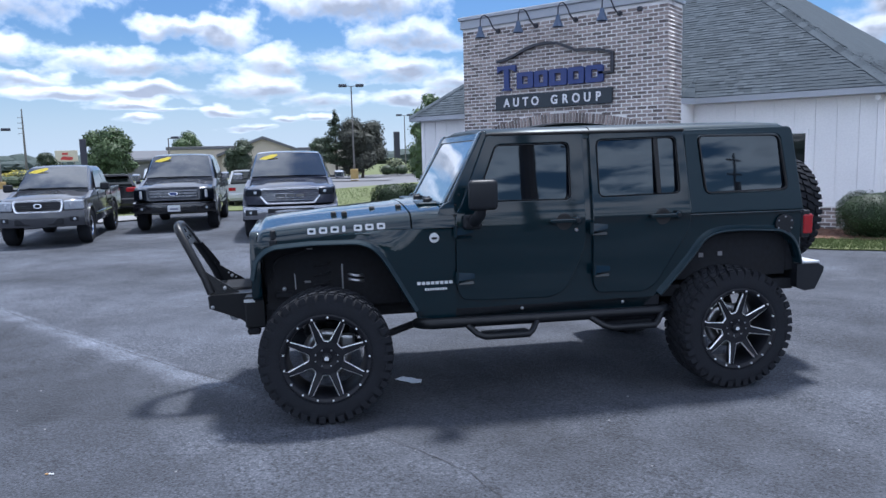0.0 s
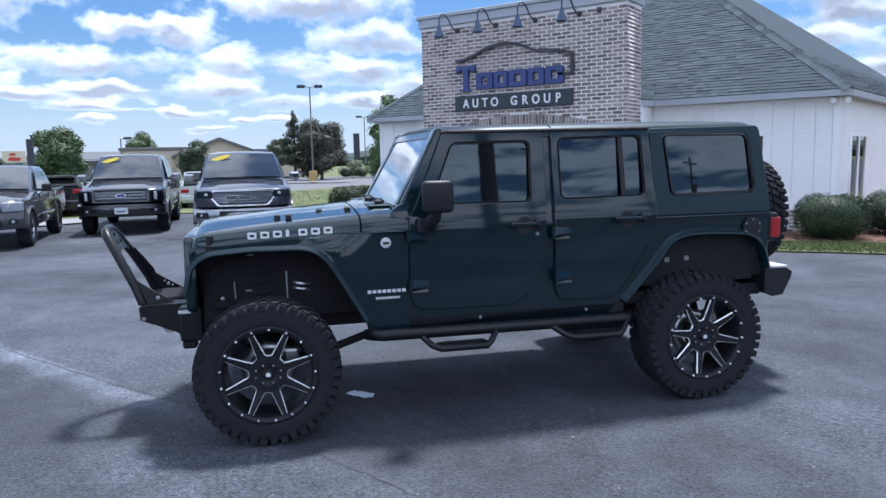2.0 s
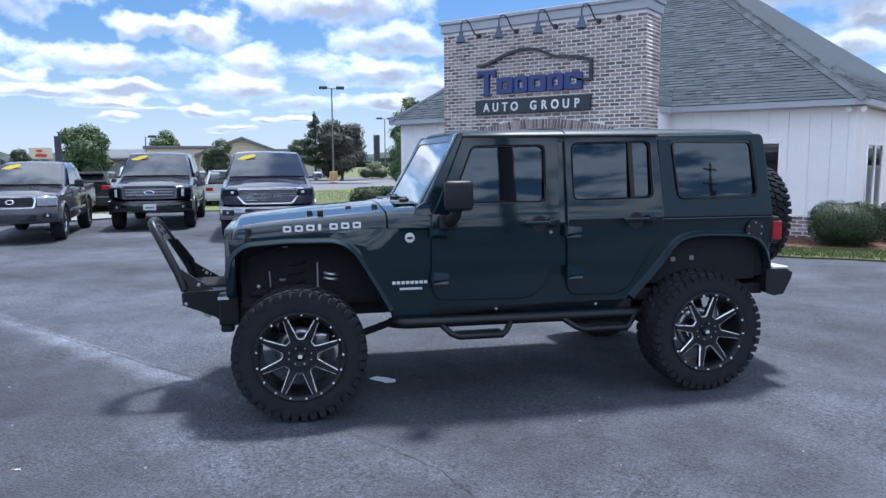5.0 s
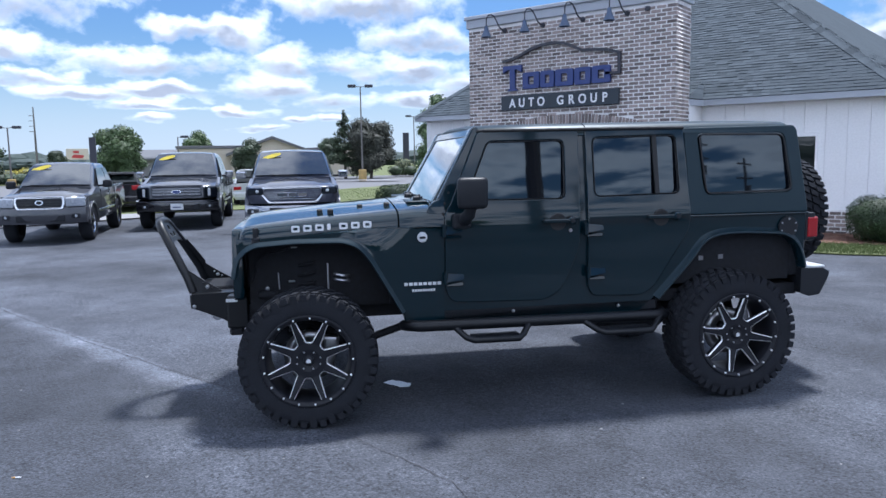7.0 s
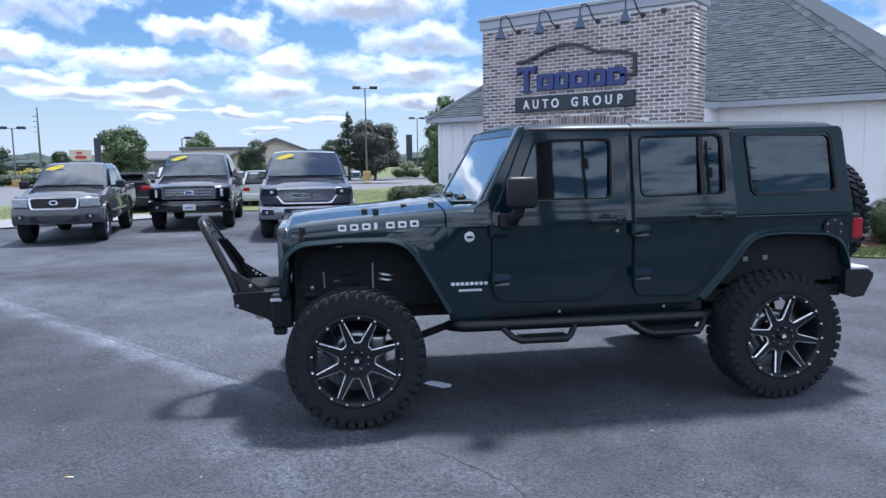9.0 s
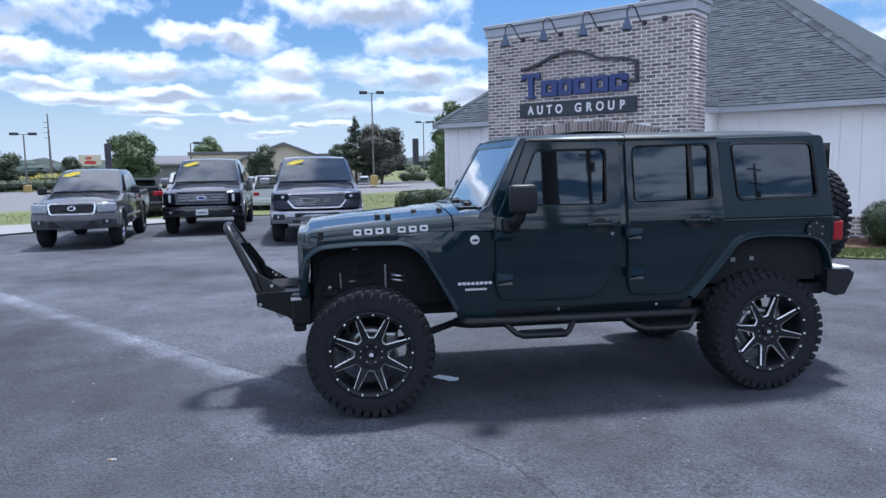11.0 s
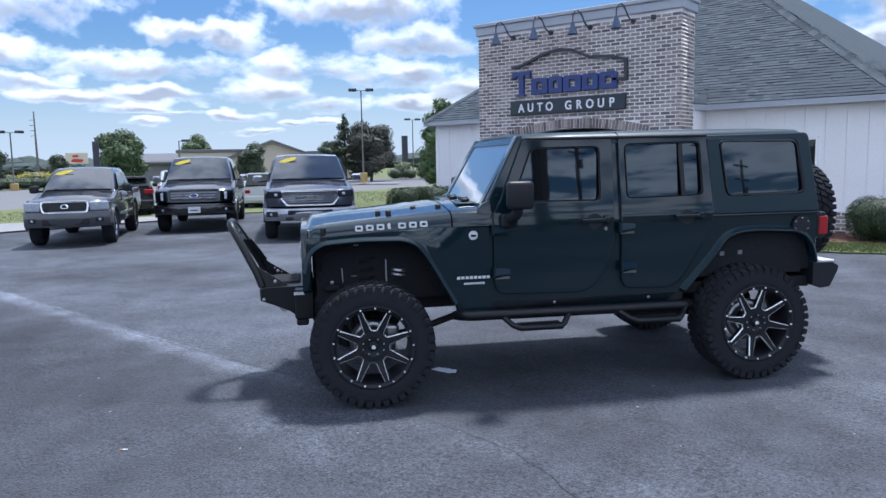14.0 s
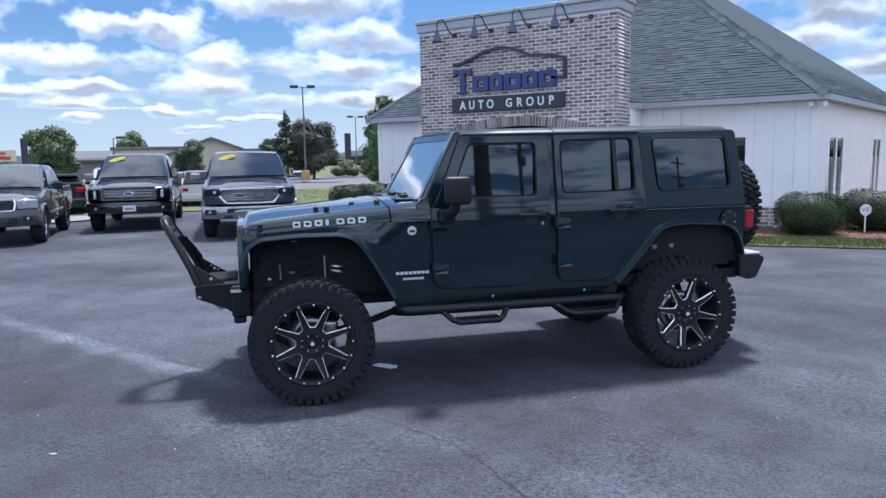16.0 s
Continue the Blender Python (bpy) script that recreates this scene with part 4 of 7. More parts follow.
def shrink(poly, k):
    c = Vector((sum(p[0] for p in poly) / len(poly), sum(p[1] for p in poly) / len(poly)))
    out = []
    for p in poly:
        d = Vector(p[:2]) - c
        q = c + Vector((d.x - math.copysign(k, d.x), d.y - math.copysign(k, d.y)))
        out.append((q.x, q.y, p[2] if len(p) > 2 else 0.045))
    return out


def door(name, outline, win, label):
    bm = plate(rpoly(outline, 0.03, 6), [rpoly(shrink(win, -0.012), 0.05, 6)], 0.05, 0.007, on_flank(-0.008), [0.76 + 0.045 * i for i in range(16)])
    ob = jpart(name, bm, PAINT_GREEN, label, True)
    ob.data.set_sharp_from_angle(angle=radians(14))
    far = jpart(name, plate(rpoly(outline, 0.03, 3), [rpoly(win, 0.05, 3)], 0.05, 0.0, lambda u, v, w: (u, 2 * YC - flank(v) + 0.008 - w, v), (1.27,)), PAINT_GREEN)
    ring = plate(rpoly(shrink(win, -0.014), 0.05, 6), [rpoly(shrink(win, 0.014), 0.045, 6)], 0.022, 0.005, on_flank(-0.012))
    jpart("window_seal", ring, SEAL, parent=ob)
    jpart("window_pane", plate(rpoly(shrink(win, 0.004), 0.045, 6), [], 0.006, 0, on_pane), GLASS_DARK, "dark privacy glass", parent=ob)
    jpart("window_pane", plate(rpoly(win, 0.045, 3), [], 0.006, 0, lambda u, v, w: (u, 2 * YC - flank(v) - 0.012 - w, v)), GLASS_DARK, parent=far)
    return ob


door_f = door("front_door", D1, W1, "closed dark green front door")
door_r = door("rear_door", D2, W2, "closed dark green rear door")
jpart("window_divider", plate([(2.405, 1.42), (2.440, 1.42), (2.430, 1.84), (2.395, 1.84)], [], 0.016, 0.003, on_flank(-0.004)), SEAL, parent=door_r)
# pillars behind the door gaps
for x0, x1 in ((1.84, 1.93), (2.60, 2.70)):
    jpart("door_pillar", plate([(x0, 1.26), (x1, 1.26), (x1, 1.88), (x0, 1.88)], [], 0.04, 0, on_flank(0.02)), PAINT_GREEN, both=True)

# hinges, handles, lock
for x, z, par in ((0.912, 1.222, door_f), (0.918, 0.905, door_f), (1.897, 1.206, door_r), (1.915, 0.906, door_r)):
    f0 = flank(z) - 0.008
    bm = bmesh.new()
    ring_sweep(bm, [[(x - 0.012, f0 - 0.040, z - 0.024), (x - 0.012, f0 - 0.018, z + 0.034), (x - 0.012, f0, z + 0.036), (x - 0.012, f0, z - 0.024)],
                    [(x + 0.112, f0 - 0.022, z - 0.010), (x + 0.112, f0 - 0.010, z + 0.022), (x + 0.112, f0, z + 0.024), (x + 0.112, f0, z - 0.010)]])
    tube(bm, [(x - 0.012, f0 - 0.025, z - 0.038), (x - 0.012, f0 - 0.025, z + 0.042)], 0.014, 10)
    ring_sweep(bm, [[(q, f0 - 0.020, z - 0.050), (q, f0 - 0.010, z - 0.032), (q, f0, z - 0.030), (q, f0, z - 0.052)] for q in (x - 0.004, x + 0.105)])
    jpart("door_hinge", bm, PAINT_GREEN, parent=par)
for x0, x1, z, par in ((1.575, 1.795, 1.268, door_f), (2.325, 2.560, 1.277, door_r)):
    f0 = flank(z) - 0.008
    xc = x0 + 0.115
    # flat dark disc draws the shaded hollow behind the handle
    jpart("handle_recess", lathem([(0.0, -0.002), (0.055, -0.002), (0.062, 0.004), (0.0, 0.006)], 24, "y", (xc, f0 - 0.002, z - 0.012)), SEAL, parent=par)
    bm = boxm(x0, x1 - 0.02, f0 - 0.048, f0 - 0.026, z - 0.016, z + 0.014, 0.009, 2)
    box(bm, x0, x0 + 0.03, f0 - 0.04, f0, z - 0.012, z + 0.010, 0.004)
    lathe(bm, [(0.0, -0.056), (0.022, -0.054), (0.029, -0.046), (0.031, 0.0)], 20, "y", (x1 - 0.018, f0, z))
    jpart("door_handle", bm, PAINT_GREEN, parent=par)
    jpart("push_button", lathem([(0.0, -0.062), (0.014, -0.061), (0.016, -0.052)], 16, "y", (x1 - 0.018, f0, z)), PLASTIC, parent=par)
jpart("lock_barrel", lathem([(0.0, -0.012), (0.013, -0.011), (0.016, -0.002), (0.016, 0.004)], 18, "y", (1.776, 0.167, 1.199)), CHROME, "bright lock barrel", parent=door_f, smooth=True)

# screen frame and screen
def screen(u, v, w):
    """(across, up the screen, in from its face)"""
    return (0.855 + 0.262 * v + w * 0.88, u, 1.425 + 0.455 * v - w * 0.48)


fr_out = rpoly([(0.285, -0.17), (1.715, -0.17), (1.700, 1.03), (0.300, 1.03)], 0.05)
fr_in = rpoly([(0.375, -0.04), (1.625, -0.04), (1.610, 0.915), (0.390, 0.915)], 0.05)
jpart("screen_frame", plate(fr_out, [fr_in], 0.06, 0.012, screen), PAINT_GREEN)
jpart("windscreen", plate(rpoly([(0.365, -0.05), (1.635, -0.05), (1.62, 0.925), (0.38, 0.925)], 0.05), [], 0.006, 0, lambda u, v, w: screen(u, v, w + 0.008)), GLASS_WS, "clear windscreen")
pil = [(0.895, 1.262), (0.955, 1.262), (0.965, 1.385), (1.165, 1.868), (1.165, 1.905), (1.125, 1.905), (0.868, 1.425)]
jpart("cowl_side", plate(rpoly([(0.800, 1.252), (0.958, 1.252), (0.964, 1.395), (0.885, 1.432), (0.840, 1.412), (0.800, 1.372)], 0.012), [], 0.05, 0.006, on_flank(0.012)), PAINT_GREEN, both=True)
jpart("screen_pillar", plate(rpoly(pil, 0.02), [], 0.10, 0.012, lambda u, v, w: (u, flank(v) + 0.012 + w, v), (1.27,)), PAINT_GREEN, both=True)
for z, x in ((1.33, 0.905), (1.40, 0.915), (1.47, 0.945)):
    jpart("pillar_bolt", lathem([(0.0, -0.006), (0.008, -0.005), (0.010, 0.004)], 10, "y", (x, flank(z) + 0.012, z)), SEAL, both=True)
for y0, y1 in ((0.55, 0.95), (1.02, 1.45)):
    bm = tubem([(0.775, y0, 1.412), (0.80, y0 + 0.03, 1.440), (0.822, y1, 1.412)], 0.009, 6)
    box(bm, 0.75, 0.80, y0 - 0.025, y0 + 0.025, 1.402, 1.438, 0.008)
    box(bm, 0.818, 0.832, y0 + 0.08, y1 + 0.06, 1.410, 1.430)
    jpart("wiper", bm, PLASTIC)

# hardtop
def top_section(x, h, zt, inset):
    pts = []
    for t in (-1, 1):
        s = [(t * h, zt - 0.085), (t * (h - 0.010), zt - 0.055), (t * (h - 0.034), zt - 0.026), (t * (h - 0.085), zt - 0.006), (t * h * 0.5, zt + 0.012)]
        pts += s if t < 0 else s[::-1]
    return [(x, YC + y, z) for y, z in pts]


bm = bmesh.new()
ring_sweep(bm, [top_section(1.13, 0.690, 1.895, 0), top_section(1.16, 0.725, 1.912, 0), top_section(1.60, 0.738, 1.922, 0), top_section(1.916, 0.742, 1.926, 0)])
jpart("roof_panel", bm, PAINT_SATIN, "removable front roof panel", smooth=True)
bm = bmesh.new()
ring_sweep(bm, [top_section(1.924, 0.742, 1.928, 0), top_section(2.60, 0.744, 1.934, 0), top_section(3.30, 0.742, 1.936, 0), top_section(3.46, 0.735, 1.930, 0), top_section(3.515, 0.718, 1.905, 0)])
jpart("hardtop", bm, PAINT_SATIN, smooth=True)
jpart("drip_rail", tubem([(1.13, 0.292, 1.868), (1.20, 0.258, 1.876), (2.63, 0.252, 1.886)], 0.012, 8), SEAL, both=True)
QUART = [(2.665, 1.275, 0.01), (3.588, 1.275, 0.02), (3.525, 1.90, 0.05), (2.642, 1.885, 0.01)]
jpart("quarter_panel", plate(rpoly(QUART, 0.02, 5), [rpoly(WQ, 0.06, 6)], 0.05, 0.008, on_flank(0.004)), PAINT_SATIN, both=True)
jpart("quarter_seal", plate(rpoly(shrink(WQ, -0.010), 0.06, 6), [rpoly(shrink(WQ, 0.012), 0.055, 6)], 0.02, 0.006, on_flank(-0.002)), SEAL, both=True)
jpart("quarter_pane", plate(rpoly(WQ, 0.06, 6), [], 0.006, 0, on_pane), GLASS_DARK, "dark privacy glass", both=True)
jpart("belt_trim", tubem([(2.66, 0.178, 1.268), (3.585, 0.178, 1.268)], 0.008, 8), PAINT_GREEN, both=True)
bm = boxm(3.50, 3.58, 0.27, 1.73, 1.27, 1.90, 0.02, 2, lambda c: (c.x - max(0, c.z - 1.27) * 0.09, c.y, c.z))
jpart("tailgate", bm, PAINT_GREEN)
jpart("rear_pane", boxm(3.535, 3.59, 0.40, 1.60, 1.36, 1.80, 0.01, 1, lambda c: (c.x - max(0, c.z - 1.27) * 0.09, c.y, c.z)), GLASS_DARK)

# mirror
bm = boxm(0.965, 1.165, -0.055, 0.075, 1.375, 1.575, 0.03, 3, lambda c: (c.x + (0.02 if c.z < 1.45 else 0) * 0 + (c.y - 0.01) * 0.25, c.y, c.z))
mir = jpart("door_mirror", bm, PLASTIC, "black door mirror", smooth=True)
jpart("mirror_stalk", tubem([(1.04, 0.17, 1.28), (1.03, 0.10, 1.30), (1.045, 0.03, 1.34), (1.055, 0.01, 1.40)], 0.042, 12, 0.036), PLASTIC, parent=mir, smooth=True)
jpart("mirror_foot", boxm(0.955, 1.085, 0.125, 0.172, 1.235, 1.335, 0.02, 2), PLASTIC, parent=mir)
jpart("door_mirror", boxm(0.965, 1.165, 1.93, 2.06, 1.375, 1.575, 0.03, 2), PLASTIC)

# filler cover, tail lamp, bumpers
fc = jpart("fuel_cover", plate([(3.43 + 0.075 * math.cos(math.pi * k / 12), 1.17 + 0.075 * math.sin(math.pi * k / 12)) for k in range(24)], [], 0.02, 0.006, lambda u, v, w: (u, flank(v) - 0.004 + w, v)), PLASTIC, "round black fuel filler cover")
for i in range(6):
    a = math.pi / 3 * i + 0.5
    jpart("bolt", lathem([(0.0, -0.006), (0.006, -0.005), (0.007, 0.002)], 8, "y", (3.43 + 0.062 * math.cos(a), flank(1.17) - 0.004, 1.17 + 0.056 * math.sin(a))), ALLOY, parent=fc)
for y0, y1 in ((0.20, 0.36), (1.64, 1.80)):
    tl = jpart("tail_lamp", boxm(3.585, 3.665, y0, y1, 1.06, 1.265, 0.012, 2), PLASTIC)
    jpart("lens", boxm(3.60, 3.685, y0 - 0.006 if y0 < 1 else y0 + 0.01, y1 - 0.01 if y0 < 1 else y1 + 0.006, 1.085, 1.235, 0.012, 2), RED_LENS, "red lens", parent=tl)
bm = bmesh.new()
prof = [(3.56, 0.86), (3.735, 0.86), (3.787, 0.83), (3.78, 0.79), (3.715, 0.665), (3.63, 0.655), (3.56, 0.68)]
ring_sweep(bm, [[(x - 0.02, 0.165, z) for x, z in prof], [(x, 0.185, z) for x, z in prof], [(x, 1.815, z) for x, z in prof], [(x - 0.02, 1.835, z) for x, z in prof]])
rb = jpart("rear_bumper", bm, PLASTIC, "black rear bumper")
jpart("step_pad", boxm(3.60, 3.75, 0.19, 1.81, 0.858, 0.876, 0.004), DECAL, "scuffed pale step pad", parent=rb)

# front bumper: narrow stub, bent stinger hoop above
bm = bmesh.new()
prof = [(-0.800, 0.695), (-0.806, 0.780), (-0.795, 0.792), (-0.46, 0.800), (-0.46, 0.57), (-0.53, 0.560), (-0.585, 0.605), (-0.64, 0.628), (-0.700, 0.655)]
ring_sweep(bm, [[(x + (0.012 if y in (0.630, 1.370) else 0.0), y, z) for x, z in prof] for y in (0.630, 0.645, 1.355, 1.370)])
fb = jpart("front_bumper", bm, STEEL_BLACK, "black steel stub bumper with tow points")
for y0, y1 in ((0.50, 0.628), (1.372, 1.50)):
    jpart("frame_horn", boxm(-0.545, -0.40, y0, y1, 0.565, 0.790, 0.012), STEEL_BLACK, parent=fb)
    jpart("horn_foot", boxm(-0.535, -0.445, y0 + 0.01, y1 - 0.01, 0.515, 0.566, 0.012), UNDER, parent=fb)
    jpart("tow_eye", lathem([(0.022, -0.012), (0.040, -0.012), (0.040, 0.012), (0.022, 0.012)], 18, "y", (-0.625, (y0 + y1) / 2 + (0.10 if y0 < 1 else -0.10), 0.640), True), ALLOY, parent=fb)
    jpart("shackle_bolt", lathem([(0.0, -0.014), (0.012, -0.012), (0.014, 0.0)], 10, "y", (-0.775, 0.629 if y0 < 1 else 1.384, 0.708)), ALLOY, parent=fb)
jpart("bright_decal", boxm(-0.548, -0.472, 0.496, 0.4990, 0.752, 0.774), DECAL, parent=fb)
# dark low box stands for the shaded opening in the bumper top
jpart("winch_tray", boxm(-0.72, -0.50, 0.80, 1.20, 0.790, 0.815, 0.01), UNDER, parent=fb)
arc = [(-0.785, 0.695, 0.795), (-0.826, 0.715, 0.905), (-0.925, 0.775, 1.100), (-0.992, 0.835, 1.220), (-1.010, 0.865, 1.252), (-1.020, 0.905, 1.270), (-1.022, 0.95, 1.276)]
arc += [(x, 2 * YC - y, z) for x, y, z in arc[::-1]]
hoop = jpart("stinger_hoop", tubem(arc, 0.029, 14), STEEL_BLACK, "black tubular stinger hoop", smooth=True)
for s in (-1, 1):
    y = YC + s * 0.302
    gus = [(-0.812, 0.795), (-0.805, 0.905), (-0.825, 0.958), (-0.70, 0.870), (-0.600, 0.806), (-0.590, 0.795)]
    jpart("gusset", plate(gus, [], 0.012, 0.002, lambda u, v, w, y=y, s=s: (u, y - s * (v - 0.795) * 0.12 + w - 0.006, v)), STEEL_BLACK, parent=hoop)
    for bx, bz, br in ((-0.690, 0.833, 0.014), (-0.715, 0.858, 0.007), (-0.660, 0.822, 0.007)):
        jpart("gusset_bolt", lathem([(0.0, -0.018), (br * 0.9, -0.016), (br, 0.0)], 10, "y", (bx, y - 0.006 - s * (bz - 0.795) * 0.12, bz)), ALLOY if s < 0 and br > 0.01 or s > 0 else STEEL_BLACK, parent=hoop)
    if s < 0:
        continue
    leg = [(-0.800, 0.93), (-0.840, 0.985), (-0.905, 1.105), (-0.890, 1.125), (-0.830, 1.035), (-0.775, 0.945), (-0.780, 0.915)]
    jpart("leg_plate", plate(leg, [], 0.010, 0, lambda u, v, w, s=s: (u, YC + s * (0.272 - (v - 0.93) * 0.40) + w, v)), STEEL_BLACK, parent=hoop)
holes = [rpoly([(YC + dx - 0.030, zc - 0.015), (YC + dx + 0.030, zc - 0.015), (YC + dx + 0.030, zc + 0.015), (YC + dx - 0.030, zc + 0.015)], 0.014) for dx, zc in ((0.0, 1.232), (-0.055, 1.182), (0.055, 1.182))]
jpart("top_plate", plate(rpoly([(0.775, 1.105), (0.90, 1.135, 0.06), (1.10, 1.135, 0.06), (1.225, 1.105), (1.15, 1.235), (1.08, 1.272), (0.92, 1.272), (0.85, 1.235)], 0.03), holes, 0.012, 0.002, lambda u, v, w: (-1.012 + (1.27 - v) * 0.52 + w, u, v)), STEEL_BLACK, parent=hoop)

# side rail with drop steps
rail = jpart("side_rail", tubem([(0.63, 0.24, 0.585), (0.66, 0.15, 0.60), (0.72, 0.105, 0.603), (2.38, 0.105, 0.592), (2.45, 0.14, 0.59), (2.48, 0.24, 0.59)], 0.036, 14), STEEL_BLACK, "black tubular side rail with drop steps", smooth=True)
for x0, x1, x2, x3 in ((0.955, 1.045, 1.385, 1.465), (1.845, 1.955, 2.315, 2.41)):
    jpart("drop_step", tubem([(x0, 0.10, 0.585), (x1 - 0.03, 0.03, 0.530), (x1 + 0.02, -0.005, 0.515), (x2 - 0.02, -0.005, 0.513), (x2 + 0.02, 0.03, 0.53), (x3, 0.10, 0.588)], 0.021, 10), STEEL_BLACK, parent=rail, smooth=True)
    bm = bmesh.new()
    for k in range(18):
        x = x1 + 0.01 + (x2 - x1 - 0.02) * k / 18
        box(bm, x, x + 0.010, 0.0, 0.085, 0.528, 0.540)
    box(bm, x1, x2, 0.01, 0.085, 0.518, 0.529)
    jpart("step_tread", bm, PLASTIC, parent=rail)
for x in (0.735, 1.38, 2.14):
    jpart("rail_bolt", lathem([(0.0, -0.010), (0.010, -0.008), (0.012, 0.0)], 10, "y", (x, 0.19, 0.655)), ALLOY, parent=rail)
jpart("rocker_skirt", boxm(0.66, 2.44, 0.195, 0.26, 0.60, 0.70, 0.02), PLASTIC, both=True)

# wing badge, raised bars in place of the model names, bonnet catches
bd = jpart("round_badge", lathem([(0.0, -0.006), (0.030, -0.006), (0.034, 0.0)], 28, "y", (0.758, 0.176, 1.184)), DECAL, "round silver badge")
jpart("badge_motif", boxm(0.738, 0.778, 0.166, 0.1705, 1.174, 1.190, 0.004), PLASTIC, parent=bd)
for i in range(7):
    x = -0.090 + 0.0775 * i
    w = 0.022 if i == 3 else 0.055
    s = (x + 0.42) / 1.06
    y = YC - (0.625 + 0.150 * s + 0.0335)
    z = 1.232 + 0.026 * (x + 0.09) / 0.54
    hole = [] if i in (3,) else [rpoly([(x + 0.013, z + 0.012), (x + w - 0.013, z + 0.012), (x + w - 0.013, z + 0.030), (x + 0.013, z + 0.030)], 0.006)]
    jpart("decal_bar", plate(rpoly([(x, z), (x + w, z), (x + w, z + 0.042), (x, z + 0.042)], 0.010), hole, 0.003, 0, lambda u, v, q, y=y, x=x: (u, y - (u - x) * 0.1415 + (v - 1.23) * 0.12 + q - 0.003, v)), DECAL, "pale bar of a model name decal")
for x0, x1, z0, z1, count in ((0.632, 0.886, 0.864, 0.884, 8), (0.684, 0.842, 0.823, 0.838, 9)):
    step = (x1 - x0) / count
    for i in range(count):
        jpart("decal_bar", boxm(x0 + step * i, x0 + step * (i + 0.74), 0.1715, 0.176, z0, z1), DECAL, "pale bar of a model name decal")
cat = jpart("bonnet_catch", boxm(-0.345, -0.295, 0.305, 0.345, 1.145, 1.205, 0.010, 2), PLASTIC)
jpart("catch_strap", boxm(-0.338, -0.302, 0.318, 0.352, 1.20, 1.268, 0.008), PLASTIC, parent=cat)
for x, y in ((0.10, 0.55), (0.17, 0.46), (0.38, 0.62), (0.56, 0.52)):
    s = (x + 0.42) / 1.06
    zt = 1.280 + 0.098 * s ** 0.85
    jpart("bonnet_stop", boxm(x - 0.02, x + 0.02, y - 0.02, y + 0.02, zt - 0.01, zt + 0.03, 0.008), SEAL)

# chassis, axles, springs
bm = bmesh.new()
for y in (0.56, 1.44):
    box(bm, -0.46, 3.60, y - 0.04, y + 0.04, 0.60, 0.73)
box(bm, 1.0, 2.1, 0.70, 1.30, 0.50, 0.64, 0.03)
box(bm, 2.5, 3.3, 0.62, 1.38, 0.62, 0.78, 0.04)
jpart("chassis", bm, UNDER)
for x, d in ((0.0, 0.86), (2.946, 1.0)):
    bm = tubem([(x, 0.14, 0.455), (x, 1.86, 0.455)], 0.042, 12)
    s = bmesh.ops.create_uvsphere(bm, u_segments=14, v_segments=10, radius=0.15)
    for v in s["verts"]:
        v.co = Vector((v.co.x + x, v.co.y * 0.8 + d, v.co.z + 0.455))
    jpart("axle", bm, UNDER)
for x, lean in ((0.14, 0.0), (3.06, 0.08)):
    jpart("damper", tubem([(x + lean, 0.42, 0.50), (x, 0.43, 0.80)], 0.032, 10), UNDER, both=True)
    jpart("damper_rod", tubem([(x, 0.43, 0.78), (x - lean, 0.44, 1.00)], 0.006, 8), ALLOY, "bright damper rod", both=True)
coil = [(0.0 + 0.06 * math.cos(k * 0.5), 0.47 + 0.06 * math.sin(k * 0.5), 0.56 + 0.0052 * k) for k in range(90)]
jpart("coil_spring", tubem(coil, 0.010, 6), UNDER, both=True)
jpart("control_arm", tubem([(0.02, 0.40, 0.40), (0.40, 0.44, 0.46), (0.86, 0.52, 0.585)], 0.026, 10), UNDER, both=True)
jpart("control_arm", tubem([(2.90, 0.40, 0.40), (2.30, 0.52, 0.56)], 0.026, 10), UNDER, both=True)
jpart("track_bar", tubem([(-0.12, 0.45, 0.52), (-0.12, 1.5, 0.66)], 0.018, 8), UNDER)
jpart("exhaust", tubem([(0.7, 0.75, 0.60), (1.6, 0.72, 0.56), (2.6, 1.3, 0.62), (3.5, 1.35, 0.66)], 0.035, 10), UNDER)
for k, (x, z) in enumerate(((2.78, 0.94), (2.935, 0.945))):
    jpart("arch_reflector", boxm(x, x + 0.036, 0.258, 0.264, z, z + 0.032), WALL_DARK)
bm = bmesh.new()
box(bm, 2.36, 3.50, 0.264, 0.30, 0.78, 1.16)
jpart("wheel_house", bm, UNDER, both=True)

# lines, clips and mounts that show under the front wing
def hose(name, pts, r, mat, label="", parent=None):
    return jpart(name, tubem(pts, r, 7), mat, label, True, parent)


hose("brake_hose", [(0.60, 0.42, 0.98), (0.625, 0.36, 0.92), (0.630, 0.34, 0.85), (0.600, 0.33, 0.79)], 0.0055, ALLOY, "pale braided brake hose")
hose("wiring_loom", [(-0.30, 0.43, 1.060), (-0.25, 0.42, 1.085), (-0.17, 0.425, 1.095), (-0.10, 0.43, 1.118)], 0.007, PLASTIC)
hose("wiring_loom", [(-0.30, 0.43, 1.060), (-0.335, 0.42, 1.02), (-0.33, 0.43, 0.96), (-0.36, 0.43, 0.90)], 0.007, PLASTIC)
hose("vent_line", [(-0.185, 0.42, 0.84), (-0.190, 0.425, 0.95)], 0.0045, ALLOY)
jpart("clip", boxm(-0.125, -0.08, 0.425, 0.438, 0.880, 0.895, 0.004), ALLOY)
jpart("clip", boxm(-0.11, -0.06, 0.425, 0.438, 1.115, 1.122, 0.002), ALLOY)
